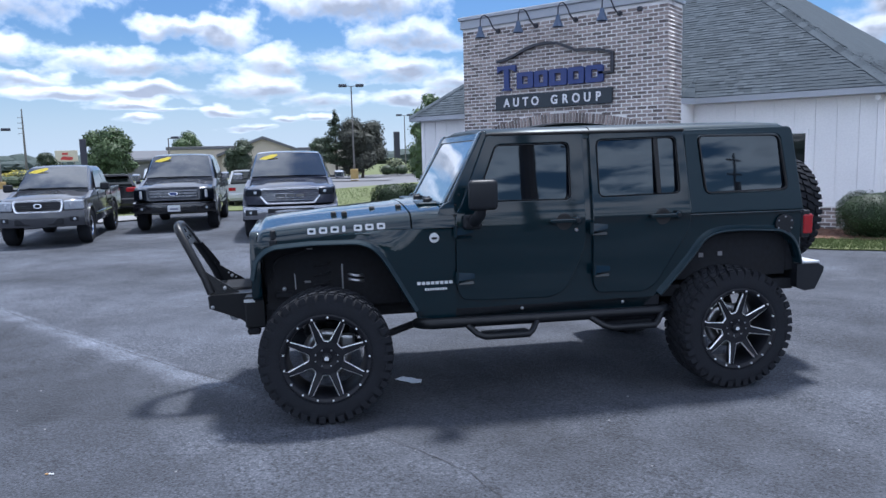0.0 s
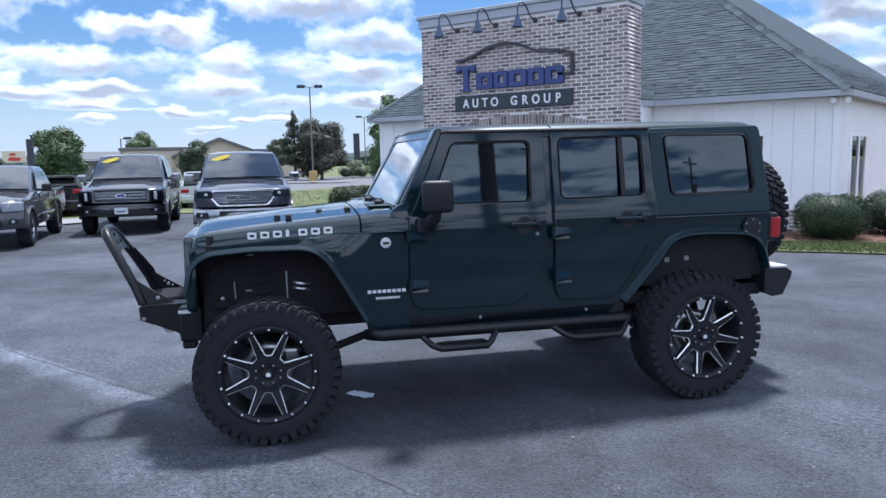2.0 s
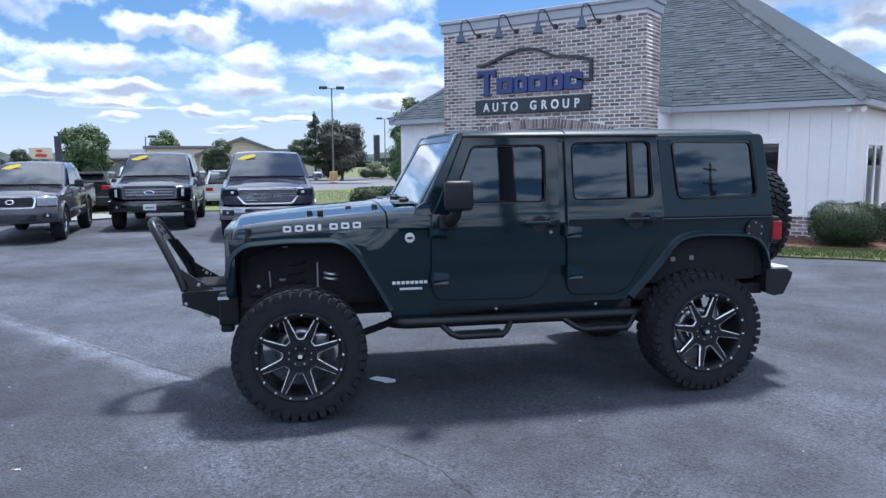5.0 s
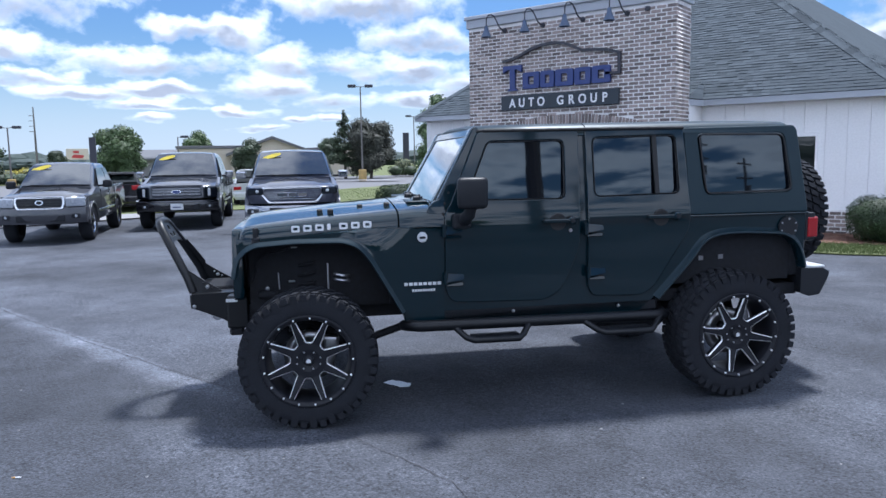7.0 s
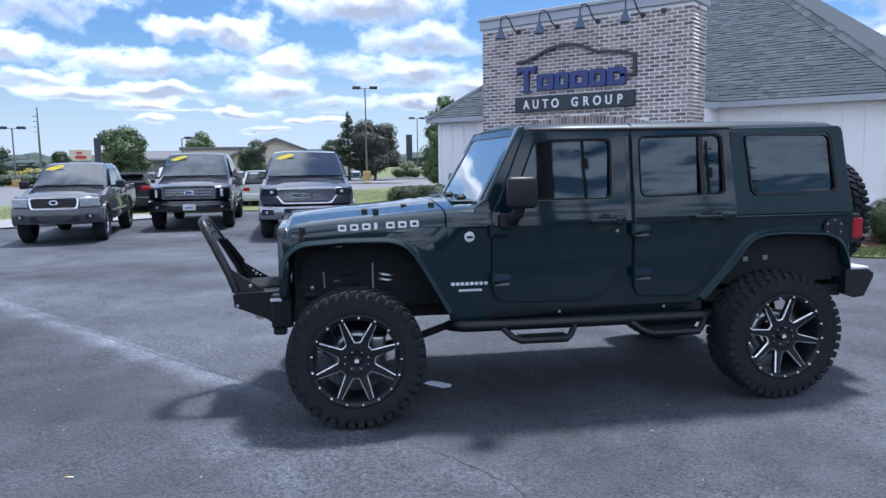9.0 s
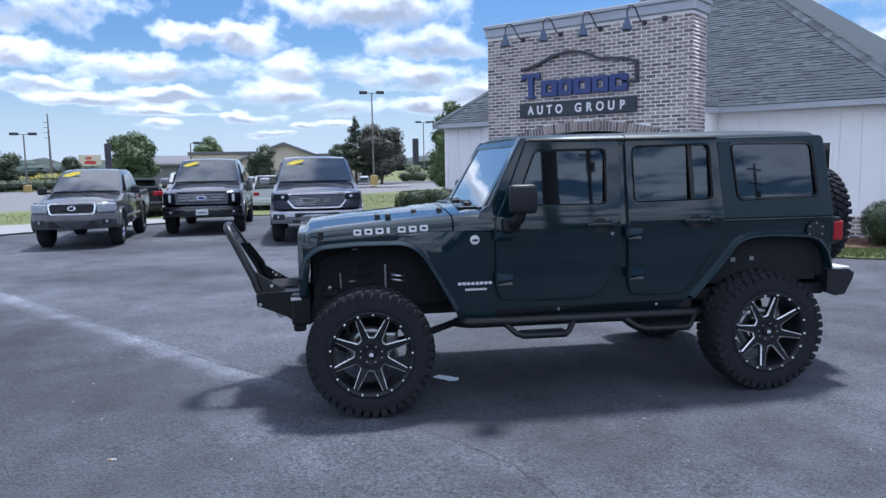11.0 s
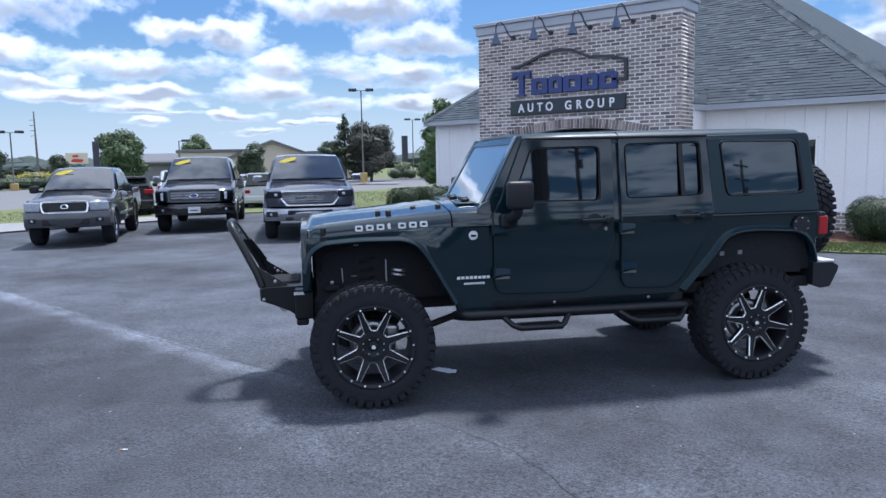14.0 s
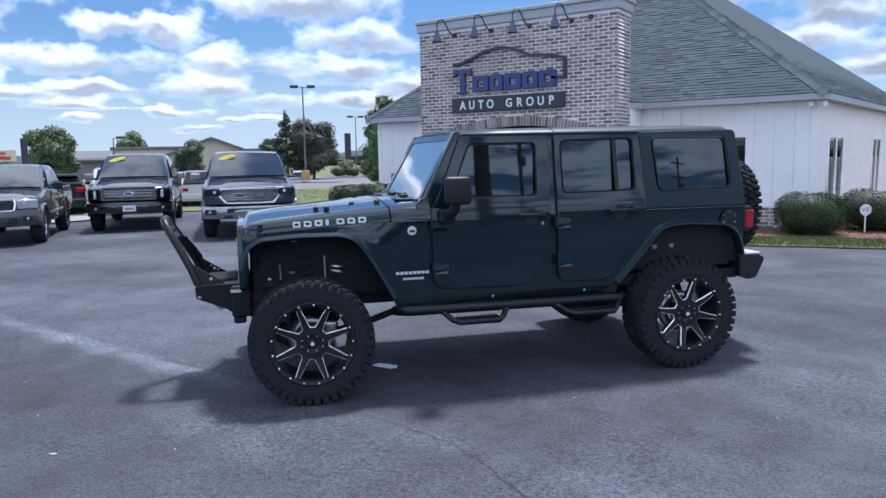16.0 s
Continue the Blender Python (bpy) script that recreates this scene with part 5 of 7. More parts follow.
jpart("mount_bolt", lathem([(0.0, -0.012), (0.012, -0.010), (0.015, 0.0)], 10, "y", (-0.265, 0.432, 0.845)), ALLOY)
jpart("body_mount", boxm(-0.33, -0.20, 0.40, 0.52, 0.78, 0.832, 0.015), UNDER, both=True)
# bright alloy arcs put in for the glints by the coil spring
for z in (0.870, 0.905):
    jpart("spring_coil", tubem([(0.235 + 0.055 * math.cos(a), 0.47 - 0.055 * math.sin(a), z + 0.008 * a) for a in [0.3 + 0.25 * i for i in range(11)]], 0.011, 7), ALLOY, "bright arc in place of a glint by the coil spring", True)
jpart("steering_box", boxm(-0.36, -0.22, 0.46, 0.60, 0.60, 0.78, 0.03, 2), UNDER)
jpart("cross_member", tubem([(-0.30, 0.50, 0.66), (-0.30, 1.50, 0.66)], 0.04, 10), UNDER)
jpart("skid_bracket", boxm(0.74, 0.92, 0.50, 0.58, 0.50, 0.60, 0.02), UNDER, both=True)

# cabin: seats, wheel and roll bar behind the dark panes
bm = bmesh.new()
for x, y in ((1.35, 0.62), (1.35, 1.38), (2.2, 0.62), (2.2, 1.38)):
    box(bm, x, x + 0.45, y - 0.24, y + 0.24, 0.85, 1.05, 0.05, 2)
    box(bm, x + 0.40, x + 0.52, y - 0.23, y + 0.23, 1.0, 1.55, 0.05, 2)
    box(bm, x + 0.42, x + 0.50, y - 0.11, y + 0.11, 1.58, 1.76, 0.03, 2)
jpart("seats", bm, DARK_IN)
jpart("dashboard", boxm(0.93, 1.15, 0.35, 1.65, 1.05, 1.40, 0.04, 2), DARK_IN)

# ---- off-road wheel ----


def mesh_of(bm, mats, smooth=False):
    me = bpy.data.meshes.new("wheel_piece")
    bmesh.ops.recalc_face_normals(bm, faces=bm.faces[:])
    bm.to_mesh(me)
    bm.free()
    for m in mats:
        me.materials.append(m)
    if smooth:
        for f in me.polygons:
            f.use_smooth = True
    return me


tyre_prof = [(0.268, -0.10), (0.285, -0.135), (0.300, -0.150), (0.335, -0.155), (0.370, -0.156), (0.398, -0.150), (0.416, -0.137), (0.427, -0.115), (0.433, -0.06), (0.433, 0.06), (0.427, 0.115), (0.416, 0.137), (0.375, 0.163), (0.300, 0.15), (0.268, 0.10)]
tyre_me = mesh_of(lathem(tyre_prof, 72, close=True), [RUBBER], True)
bm = bmesh.new()
NL = 42


def lug(bm, ang, r0, r1, y0, y1, half, skew):
    vs = []
    for r in (r0, r1):
        for y, s in ((y0, -1), (y1, 1)):
            for t in (-1, 1):
                a = ang + (t * half * (1 - 0.12 * (r == r1)) + skew * s) / r
                vs.append(bm.verts.new((r * math.cos(a), y, r * math.sin(a))))
    for f in ((0, 1, 3, 2), (4, 6, 7, 5), (0, 4, 5, 1), (2, 3, 7, 6), (0, 2, 6, 4), (1, 5, 7, 3)):
        bm.faces.new([vs[i] for i in f])


for k in range(NL):
    a = 2 * math.pi * k / NL
    for s in (-1, 1):
        off = 0 if s < 0 else math.pi / NL
        long_ = k % 2 == 0
        lug(bm, a + off, 0.420, 0.445, s * 0.138, s * (0.070 if long_ else 0.085), 0.0225, 0.010 * s)
        lug(bm, a + off + 0.02, 0.372 if long_ else 0.398, 0.436, s * 0.1575, s * 0.128, 0.0220, 0.0)
        lug(bm, a + off + 0.06, 0.427, 0.450, s * 0.062, s * 0.008, 0.022, 0.014 * s)
tread_me = mesh_of(bm, [RUBBER])
rim_prof = [(0.300, -0.140), (0.296, -0.150), (0.286, -0.150), (0.270, -0.140), (0.262, -0.125), (0.254, -0.06), (0.250, 0.06), (0.256, 0.12), (0.27, 0.12), (0.268, -0.08)]
rim_me = mesh_of(lathem(rim_prof, 64, close=True), [RIM_BLACK], True)
# eight tapered spokes; the openings between them are flat at the foot and their edges are milled bright
EDGE_D = Vector((0.131, 0.0665)).normalized()


def face_y(r):
    return -0.112 - 0.19 * (r - 0.11)


spoke, vee = bmesh.new(), bmesh.new()
ring_sweep(spoke, [[(r, y, e) for e, y in ((-hw, face_y(r) + 0.004), (-hw + 0.004, face_y(r)), (hw - 0.004, face_y(r)), (hw, face_y(r) + 0.004), (hw * 0.8, face_y(r) + 0.05), (-hw * 0.8, face_y(r) + 0.05))]
                   for r, hw in ((0.085, 0.0300), (0.110, 0.0262), (0.160, 0.0226), (0.215, 0.0190), (0.2585, 0.0163), (0.266, 0.0190))])
lower = [((0.247, -0.0835), (-EDGE_D.y, -EDGE_D.x)), ((0.1235, -0.0208), (-EDGE_D.y, -EDGE_D.x)), ((0.1180, -0.0165), (-0.83, -0.56)), ((0.1165, -0.0110), (-1.0, 0.0))]
upper_ = [((x, -z), (nx, -nz)) for (x, z), (nx, nz) in lower[::-1]]
rings = []
for (x, z), (nx, nz) in lower + upper_:
    y = face_y(math.hypot(x, z))
    k = 0.0052
    rings.append([(x + nx * k, y - 0.0018, z + nz * k), (x, y + 0.0042, z), (x, y + 0.012, z), (x + nx * k, y + 0.012, z + nz * k)])
ring_sweep(vee, rings)
hub_me = mesh_of(lathem([(0.0, -0.104), (0.040, -0.105), (0.072, -0.113), (0.1140, -0.1120), (0.1165, -0.104), (0.112, -0.05), (0.0, -0.05)], 48), [RIM_BLACK])
spoke_me, vee_me = mesh_of(spoke, [RIM_BLACK]), mesh_of(vee, [MILLED])
bolt_me = mesh_of(lathem([(0.0, -0.158), (0.0058, -0.157), (0.0072, -0.152), (0.0072, -0.145)], 8), [MILLED])
nut_me = mesh_of(lathem([(0.0, -0.120), (0.005, -0.119), (0.0065, -0.105)], 8), [ALLOY])
cap_me = mesh_of(lathem([(0.0, -0.128), (0.018, -0.128), (0.030, -0.122), (0.034, -0.110), (0.034, -0.10)], 24), [RIM_BLACK], True)
capm_me = mesh_of(plate(rpoly([(-0.014, -0.012), (0.014, -0.012), (0.014, 0.006), (0.0, 0.016), (-0.014, 0.006)], 0.006), [], 0.002, 0, lambda u, v, w: (u, -0.131 + w, v)), [DECAL])
disc_me = mesh_of(lathem([(0.09, 0.02), (0.165, 0.02), (0.165, 0.042), (0.09, 0.042)], 36, close=True), [ALLOY], True)
cal_me = mesh_of(boxm(0.085, 0.185, 0.0, 0.07, 0.02, 0.13, 0.02, 2), [ALLOY])


def sub(name, me, parent, m=None, label=""):
    ob = new(name, me)
    ob.parent = parent
    if m is not None:
        ob.matrix_local = m
    if label:
        ob["label"] = label
    return ob


def road_wheel(name, m):
    w = sub(name, rim_me, suv, m, "black alloy wheel with eight milled spokes and mud tyre")
    slim = Matrix.Diagonal((0.985, 0.95, 0.985, 1))
    sub("tyre", tyre_me, w, slim)
    sub("tread", tread_me, w, slim)["kind"] = "stuff"
    sub("hub", hub_me, w)
    for k in range(8):
        sub("spoke", spoke_me, w, Matrix.Rotation(math.pi / 4 * (k + 0.5), 4, 'Y'))
        sub("milled_edge", vee_me, w, Matrix.Rotation(math.pi / 4 * k, 4, 'Y'), "bright milled edge of a wheel opening")
    sub("hub_cap", cap_me, w)
    sub("cap_emblem", capm_me, w)
    sub("brake_disc", disc_me, w)
    sub("caliper", cal_me, w)
    for k in range(17):
        a = 2 * math.pi * k / 17 + 0.08
        sub("rim_bolt", bolt_me, w, Matrix.Translation((0.279 * math.cos(a), 0, 0.279 * math.sin(a))))
    for k in range(8):
        a = 2 * math.pi * (k + 0.5) / 8
        sub("wheel_nut", nut_me, w, Matrix.Translation((0.078 * math.cos(a), 0, 0.056 * math.sin(a))))
    return w


road_wheel("wheel", pose(0, 0.125, 0.443, 0, 0, -3) @ Matrix.Rotation(radians(3.0), 4, 'Y'))
road_wheel("wheel", pose(2.946, 0.125, 0.443) @ Matrix.Rotation(radians(-12), 4, 'Y'))
road_wheel("wheel", pose(0, 1.875, 0.443, 0, 0, 180))
road_wheel("wheel", pose(2.946, 1.875, 0.443, 0, 0, 180))
road_wheel("spare_wheel", pose(3.93, YC + 0.03, 1.215, 0, 0, 90))
jpart("spare_carrier", boxm(3.58, 3.86, 0.85, 1.15, 1.05, 1.35, 0.02), UNDER)

# ---- kerbside: beds, grass, walks, road ----


def sheet(name, pts, z, mat, label, category, cell=1.0, lift=0.0):
    """A flat patch laid on the ground, with a slightly uneven face where it is turf."""
    bm = plate(pts, [], 0.02, 0, lambda u, v, w: (u, v, z - 0.02 + w))
    ob = link_mesh(name, bm, mat)
    return tagged(ob, label, category, kind="structure")


def smooth_edge(pts, amp, rnd, n=6):
    out = []
    for (xa, ya), (xb, yb) in zip(pts, pts[1:]):
        for i in range(n):
            t = i / n
            out.append((xa + (xb - xa) * t + rnd.uniform(-amp, amp), ya + (yb - ya) * t + rnd.uniform(-amp, amp)))
    return out + [pts[-1]]


re_ = random.Random(11)
sheet("grass_verge", smooth_edge([(-1.6, 10.45), (0.9, 10.55), (2.9, 11.0), (9.0, 12.2)], 0.03, re_) + [(9.0, 30), (2.2, 30), (1.5, 13.85), (-1.6, 13.85)], 0.03, TURF, "trimmed grass verge along the building", "grass")
sheet("mulch_bed", smooth_edge([(-1.2, 12.0), (0.5, 11.95), (2.9, 12.35), (5.5, 13.3)], 0.04, re_) + [(5.0, 24), (2.4, 24), (1.48, 13.84), (-1.2, 13.84)], 0.045, MULCH, "reddish pine mulch bed under the shrubs", "mulch bed")
sheet("walk", [(-17.7, 2.0), (-18.3, 5.0), (-17.95, 8.2), (-17.85, 9.4), (-19.6, 10.2), (-21.7, 5.9), (-22.2, 1.5)], 0.05, CONCRETE, "pale concrete walk at the edge of the lot", "walk")
sheet("lawn_strip", [(-22.0, -4), (-21.75, 5.85), (-19.9, 10.25), (-18.25, 12.95), (-16.7, 14.6), (-16.0, 16.2), (-9.0, 21.0), (-10.4, 40.0), (-29.5, 38.0), (-28.2, 28.8), (-25.4, 19.2), (-30.5, 10.7), (-29.2, 6.0), (-28.5, -4)], 0.04, TURF, "strip of mown lawn beside the road", "lawn")
sheet("road", [(-29.3, -30), (-29.6, 5.0), (-31.0, 10.6), (-25.9, 19.2), (-28.7, 29), (-30.0, 38.5), (-36, 60), (-60, 62), (-70, 20), (-72, -30)], 0.006, material("pale_road_asphalt", (0.135, 0.135, 0.142), 0.85, var=0.18, grain=20, stain=0.3, bump=0.3), "sun-bleached pale asphalt road and far lot", "road")
sheet("far_field", [(-72, -400), (-66, 10), (-62, 40), (-46, 64), (-20, 90), (60, 160), (700, 700), (-900, 900), (-1200, -400)], 0.03, TURF, "distant grassy ground beyond the road", "field")
for nm, pts in (("island", [(-39.5, 37.0), (-34.5, 39.6), (-35.3, 41.2), (-40.3, 38.6)]), ("island_far", [(-48, 49), (-38, 57), (-38.6, 58.2), (-48.6, 50.2)])):
    sheet(nm, pts, 0.15, CONCRETE, "raised concrete parking island", "kerb island")

# pale worn seams, thin cracks and marks on the asphalt
def strip(name, path, w0, w1, z, mat, label, cat, rnd, jag):
    pts = []
    for (xa, ya), (xb, yb) in zip(path, path[1:]):
        for i in range(10):
            t = i / 10
            pts.append(Vector((xa + (xb - xa) * t, ya + (yb - ya) * t)) + Vector((rnd.uniform(-jag, jag), rnd.uniform(-jag, jag))))
    pts.append(Vector(path[-1]))
    left, right = [], []
    for i, p in enumerate(pts):
        d = (pts[min(i + 1, len(pts) - 1)] - pts[max(0, i - 1)]).normalized()
        n = Vector((-d.y, d.x)) * (w0 + (w1 - w0) * i / len(pts)) * rnd.uniform(0.45, 1.2)
        left.append(tuple(p + n))
        right.append(tuple(p - n))
    bm = bmesh.new()
    a = [bm.verts.new((x, y, z)) for x, y in left]
    b = [bm.verts.new((x, y, z)) for x, y in right]
    for i in range(len(a) - 1):
        bm.faces.new((a[i], a[i + 1], b[i + 1], b[i]))
    return tagged(link_mesh(name, bm, mat), label, cat, kind="structure")


rc = random.Random(21)
strip("crack", [(-6.4, 0.53), (-4.7, 0.39), (-3.3, 0.29), (-2.0, 0.22), (-0.9, 0.18), (0.34, 0.05), (1.18, -0.10), (1.55, -0.28), (2.2, -0.7)], 0.0035, 0.0025, 0.0042, CRACK_DARK, "thin open crack in the asphalt", "crack", rc, 0.012)
strip("crack", [(2.15, 3.30), (2.8, 3.25), (4.0, 3.5), (6.0, 3.4)], 0.003, 0.0025, 0.0042, CRACK_DARK, "thin open crack in the asphalt", "crack", rc, 0.012)
bm = plate(smooth_edge([(-0.28, 0.98), (-0.10, 0.97), (-0.05, 1.02), (-0.10, 1.08), (-0.28, 1.06), (-0.28, 0.98)], 0.008, rc, 5), [], 0.002, 0, lambda u, v, w: (u, v, 0.004 + w))
tagged(link_mesh("paint_mark", bm, WHITE_MARK), "small irregular white mark on the asphalt", "paint mark", kind="structure")
butt = thing("cigarette_butt", "small discarded cigarette butt on the asphalt", "litter", pose(-0.76, -1.46, 0.006, 0, 0, 40))
part("filter", tubem([(-0.02, 0, 0), (0.0, 0, 0)], 0.0045, 8), material("butt_tan", (0.55, 0.32, 0.12), 0.8, var=0.1), butt)
part("paper", tubem([(0.0002, 0, 0), (0.028, 0, 0)], 0.0043, 8), WHITE_MARK, butt)
for k in range(18):
    x, y = rc.uniform(-3.0, 4.5), rc.uniform(-2.2, 2.5)
    if (Vector((x, y)) - Vector((3.4, -3.3))).length < 1.0:
        continue
    s = rc.uniform(0.004, 0.011)
    if k == 0:
        bm = bmesh.new()
        bmesh.ops.create_icosphere(bm, subdivisions=1, radius=1.0)
        for v in bm.verts:
            v.co *= rc.uniform(0.7, 1.15)
            v.co.z *= 0.5
        peb = mesh_of(bm, [CONCRETE])
    ob = tagged(new("pebble", peb), "pale loose pebble on the asphalt", "pebble", "loose pebbles")
    ob.matrix_world = Matrix.Translation((x, y, 0.003)) @ Matrix.Rotation(rc.uniform(0, 6), 4, 'Z') @ Matrix.Scale(s, 4)


def blades(name, spots, h, mat, label, rnd, parent=None):
    verts, faces = [], []
    for x, y, z in spots:
        a, k = rnd.uniform(0, 6.28), h * rnd.uniform(0.5, 1.2)
        dx, dy = math.cos(a) * 0.006, math.sin(a) * 0.006
        lx, ly = rnd.uniform(-0.5, 0.5) * k, rnd.uniform(-0.5, 0.5) * k
        i = len(verts)
        verts += [(x - dx, y - dy, z), (x + dx, y + dy, z), (x + lx, y + ly, z + k)]
        faces.append((i, i + 1, i + 2))
    me = bpy.data.meshes.new(name)
    me.from_pydata(verts, [], faces)
    me.materials.append(mat)
    ob = new(name, me)
    return tagged(ob, label, "grass", kind="stuff")


rg = random.Random(8)
spots = []
while len(spots) < 16000:
    x, y = rg.uniform(-1.4, 6.5), rg.uniform(10.4, 13.3)
    lo = 10.47 + (0.02 * x if x < 0.9 else 0.06 + (x - 0.9) * 0.215)
    if lo < y < (11.97 if x < 0.6 else 11.97 + (x - 0.6) * 0.2):
        spots.append((x, y, 0.03))
blades("grass", spots, 0.06, GRASS, "short green grass blades of the verge", rg)
spots = []
while len(spots) < 14000:
    x, y = rg.uniform(-28, -10), rg.uniform(5, 28)
    if (x + 22.0 < 0 and y < 11) or (y > 15.8 and x > -27):
        spots.append((x, y, 0.04))
blades("lawn_grass", spots, 0.09, GRASS, "mown grass blades of the lawn strip", rg)
verts, faces = [], []
for _ in range(3500):
    x, y = rg.uniform(-0.9, 5.0), rg.uniform(12.0, 15.5)
    if y < 12.02 + max(0, x - 0.5) * 0.2 or (x < 1.6 and y > 13.8):
        continue
    a, l = rg.uniform(0, 6.28), rg.uniform(0.02, 0.06)
    dx, dy, z = math.cos(a) * l, math.sin(a) * l, 0.047 + rg.uniform(0, 0.02)
    i = len(verts)
    verts += [(x - dx, y - dy, z), (x - dy * 0.2, y + dx * 0.2, z + 0.008), (x + dx, y + dy, z + rg.uniform(0, 0.02)), (x + dy * 0.2, y - dx * 0.2, z)]
    faces.append((i, i + 1, i + 2, i + 3))
me = bpy.data.meshes.new("mulch_chips")
me.from_pydata(verts, [], faces)
me.materials.append(MULCH)
tagged(new("mulch_chips", me), "loose reddish mulch chips in the bed", "mulch", kind="stuff")

# ---- plants ----


def leaf_mesh(name, blobs, n, size, mat, rnd, shell=0.55, parent=None, label="", flat=0.0):
    """Many small folded leaves spread through the outer part of ellipsoid clumps (centre, radii)."""
    verts, faces = [], []
    vol = [b[1][0] * b[1][1] + b[1][1] * b[1][2] for b in blobs]
    tot = sum(vol)
    for (c, r), v in zip(blobs, vol):
        for _ in range(int(n * v / tot)):
            d = Vector((rnd.gauss(0, 1), rnd.gauss(0, 1), rnd.gauss(0, 1))).normalized()
            k = (shell + (1 - shell) * rnd.random() ** 0.6) * (1 + 0.12 * noise.noise(Vector(c) + d * 2.3))
            p = Vector((c[0] + d.x * r[0] * k, c[1] + d.y * r[1] * k, c[2] + d.z * r[2] * k))
            nrm = (d + Vector((rnd.gauss(0, 0.6), rnd.gauss(0, 0.6), rnd.gauss(0, 0.6) + 0.3))).normalized()
            t = nrm.cross(Vector((rnd.gauss(0, 1), rnd.gauss(0, 1), rnd.gauss(0, 1)))).normalized()
            b = nrm.cross(t)
            s = size * rnd.uniform(0.6, 1.3)
            i = len(verts)
            verts += [tuple(p - t * s), tuple(p - b * s * 0.45 + nrm * s * 0.1), tuple(p + t * s), tuple(p + b * s * 0.45 + nrm * s * 0.1)]
            faces.append((i, i + 1, i + 2, i + 3))
    me = bpy.data.meshes.new(name)
    me.from_pydata(verts, [], faces)
    me.materials.append(mat)
    ob = new(name, me)
    if parent:
        ob.parent = parent
    if label:
        ob["label"] = label
    return ob


def lump(bm, c, r, seed, amp=0.12, seg=14):
    s = bmesh.ops.create_uvsphere(bm, u_segments=seg, v_segments=seg * 2 // 3, radius=1.0)
    for v in s["verts"]:
        k = 1 + amp * noise.noise(v.co * 2.0 + Vector((seed, 0, 0)))
        v.co = Vector((c[0] + v.co.x * r[0] * k, c[1] + v.co.y * r[1] * k, c[2] + v.co.z * r[2] * k))


def shrub(name, label, x, y, rx, ry, h, n, size, mat, seed, z0=0.04, group=""):
    rnd = random.Random(seed)
    ob = thing(name, label, "shrub", pose(x, y, z0), group)
    k = bmesh.new()
    lump(k, (0, 0, h * 0.48), (rx * 0.84, ry * 0.84, h * 0.47), seed)
    part("core", k, LEAF_DARK, ob, smooth=True)
    blobs = []
    for sx, sy in ((-1, -1), (-1, 1), (1, -1), (1, 1)):
        q = rnd.uniform(0.92, 1.06)
        blobs.append(((sx * rx * 0.27, sy * ry * 0.27, h * 0.44), (rx * 0.73 * q, ry * 0.73 * q, h * 0.46)))
        blobs.append(((sx * rx * 0.34, sy * ry * 0.34, h * 0.66), (rx * 0.60, ry * 0.60, h * 0.335 * q)))
    leaf_mesh("foliage", blobs, n, size, mat, rnd, 0.80, ob)
    part("stem", tubem([(0, 0, -0.02), (0.02, 0.01, h * 0.3)], 0.03, 6), BARK, ob)
    return ob


def tree(name, label, x, y, h, crown, n, size, mat, seed, trunk=0.16, blobs=None, group=""):
    """A tapered trunk with limbs that carry clumps of leaves; crown is (radius, lower end, upper end)."""
    rnd = random.Random(seed)
    ob = thing(name, label, "tree", pose(x, y, 0), group)
    cr, z0, z1 = crown
    fork = z0 + (z1 - z0) * 0.25
    bm = tubem([(0, 0, -0.05), (0.03 * cr, 0.02 * cr, fork * 0.5), (0, 0.03 * cr, fork), (0.05 * cr, 0, z0 + (z1 - z0) * 0.75)], trunk, 8, trunk * 0.25)
    clumps = []
    for i in range(blobs or 11):
        a, t = rnd.uniform(0, 6.28), (i + 0.5) / (blobs or 11)
        zz = z0 + (z1 - z0) * (0.12 + 0.80 * t)
        rr = cr * math.sqrt(max(0.05, 1 - (2 * (0.10 + 0.85 * t) - 1) ** 2)) * rnd.uniform(0.35, 0.75)
        c = (math.cos(a) * rr, math.sin(a) * rr, zz)
        k = cr * rnd.uniform(0.32, 0.50)
        clumps.append((c, (k, k, k * 0.75)))
        tube(bm, [(0, 0.02 * cr, fork + (zz - fork) * 0.25), (c[0] * 0.5, c[1] * 0.5, (fork + zz) / 2), c], trunk * 0.35, 5, trunk * 0.08)
    clumps.append(((0, 0, (z0 + z1) / 2), (cr * 0.7, cr * 0.7, (z1 - z0) * 0.42)))
    part("trunk", bm, BARK, ob)
    dense = bmesh.new()
    for i, (c, r) in enumerate(clumps):
        lump(dense, c, tuple(q * 0.74 for q in r), seed + i, 0.5, 9)
    part("inner_foliage", dense, mat, ob)
    leaf_mesh("crown", clumps, int(n * 1.7), size * 0.9, mat, rnd, 0.55, ob)
    return ob


def conifer(name, label, x, y, h, r, n, size, mat, seed):
    rnd = random.Random(seed)
    ob = thing(name, label, "tree", pose(x, y, 0))
    bm = tubem([(0, 0, -0.05), (0, 0, h)], 0.16, 7, 0.02)
    clumps = []
    for i in range(16):
        t = (i + 0.5) / 16
        a = i * 2.4
        rr = r * (1 - t) * rnd.uniform(0.5, 1.0)
        c = (math.cos(a) * rr * 0.7, math.sin(a) * rr * 0.7, h * (0.2 + 0.8 * t))
        clumps.append((c, (0.2 + rr * 0.6, 0.2 + rr * 0.6, h * 0.06)))
        tube(bm, [(0, 0, c[2]), c], 0.03, 4)
    part("trunk", bm, BARK, ob)
    leaf_mesh("crown", clumps, n, size, mat, rnd, 0.2, ob)
    return ob


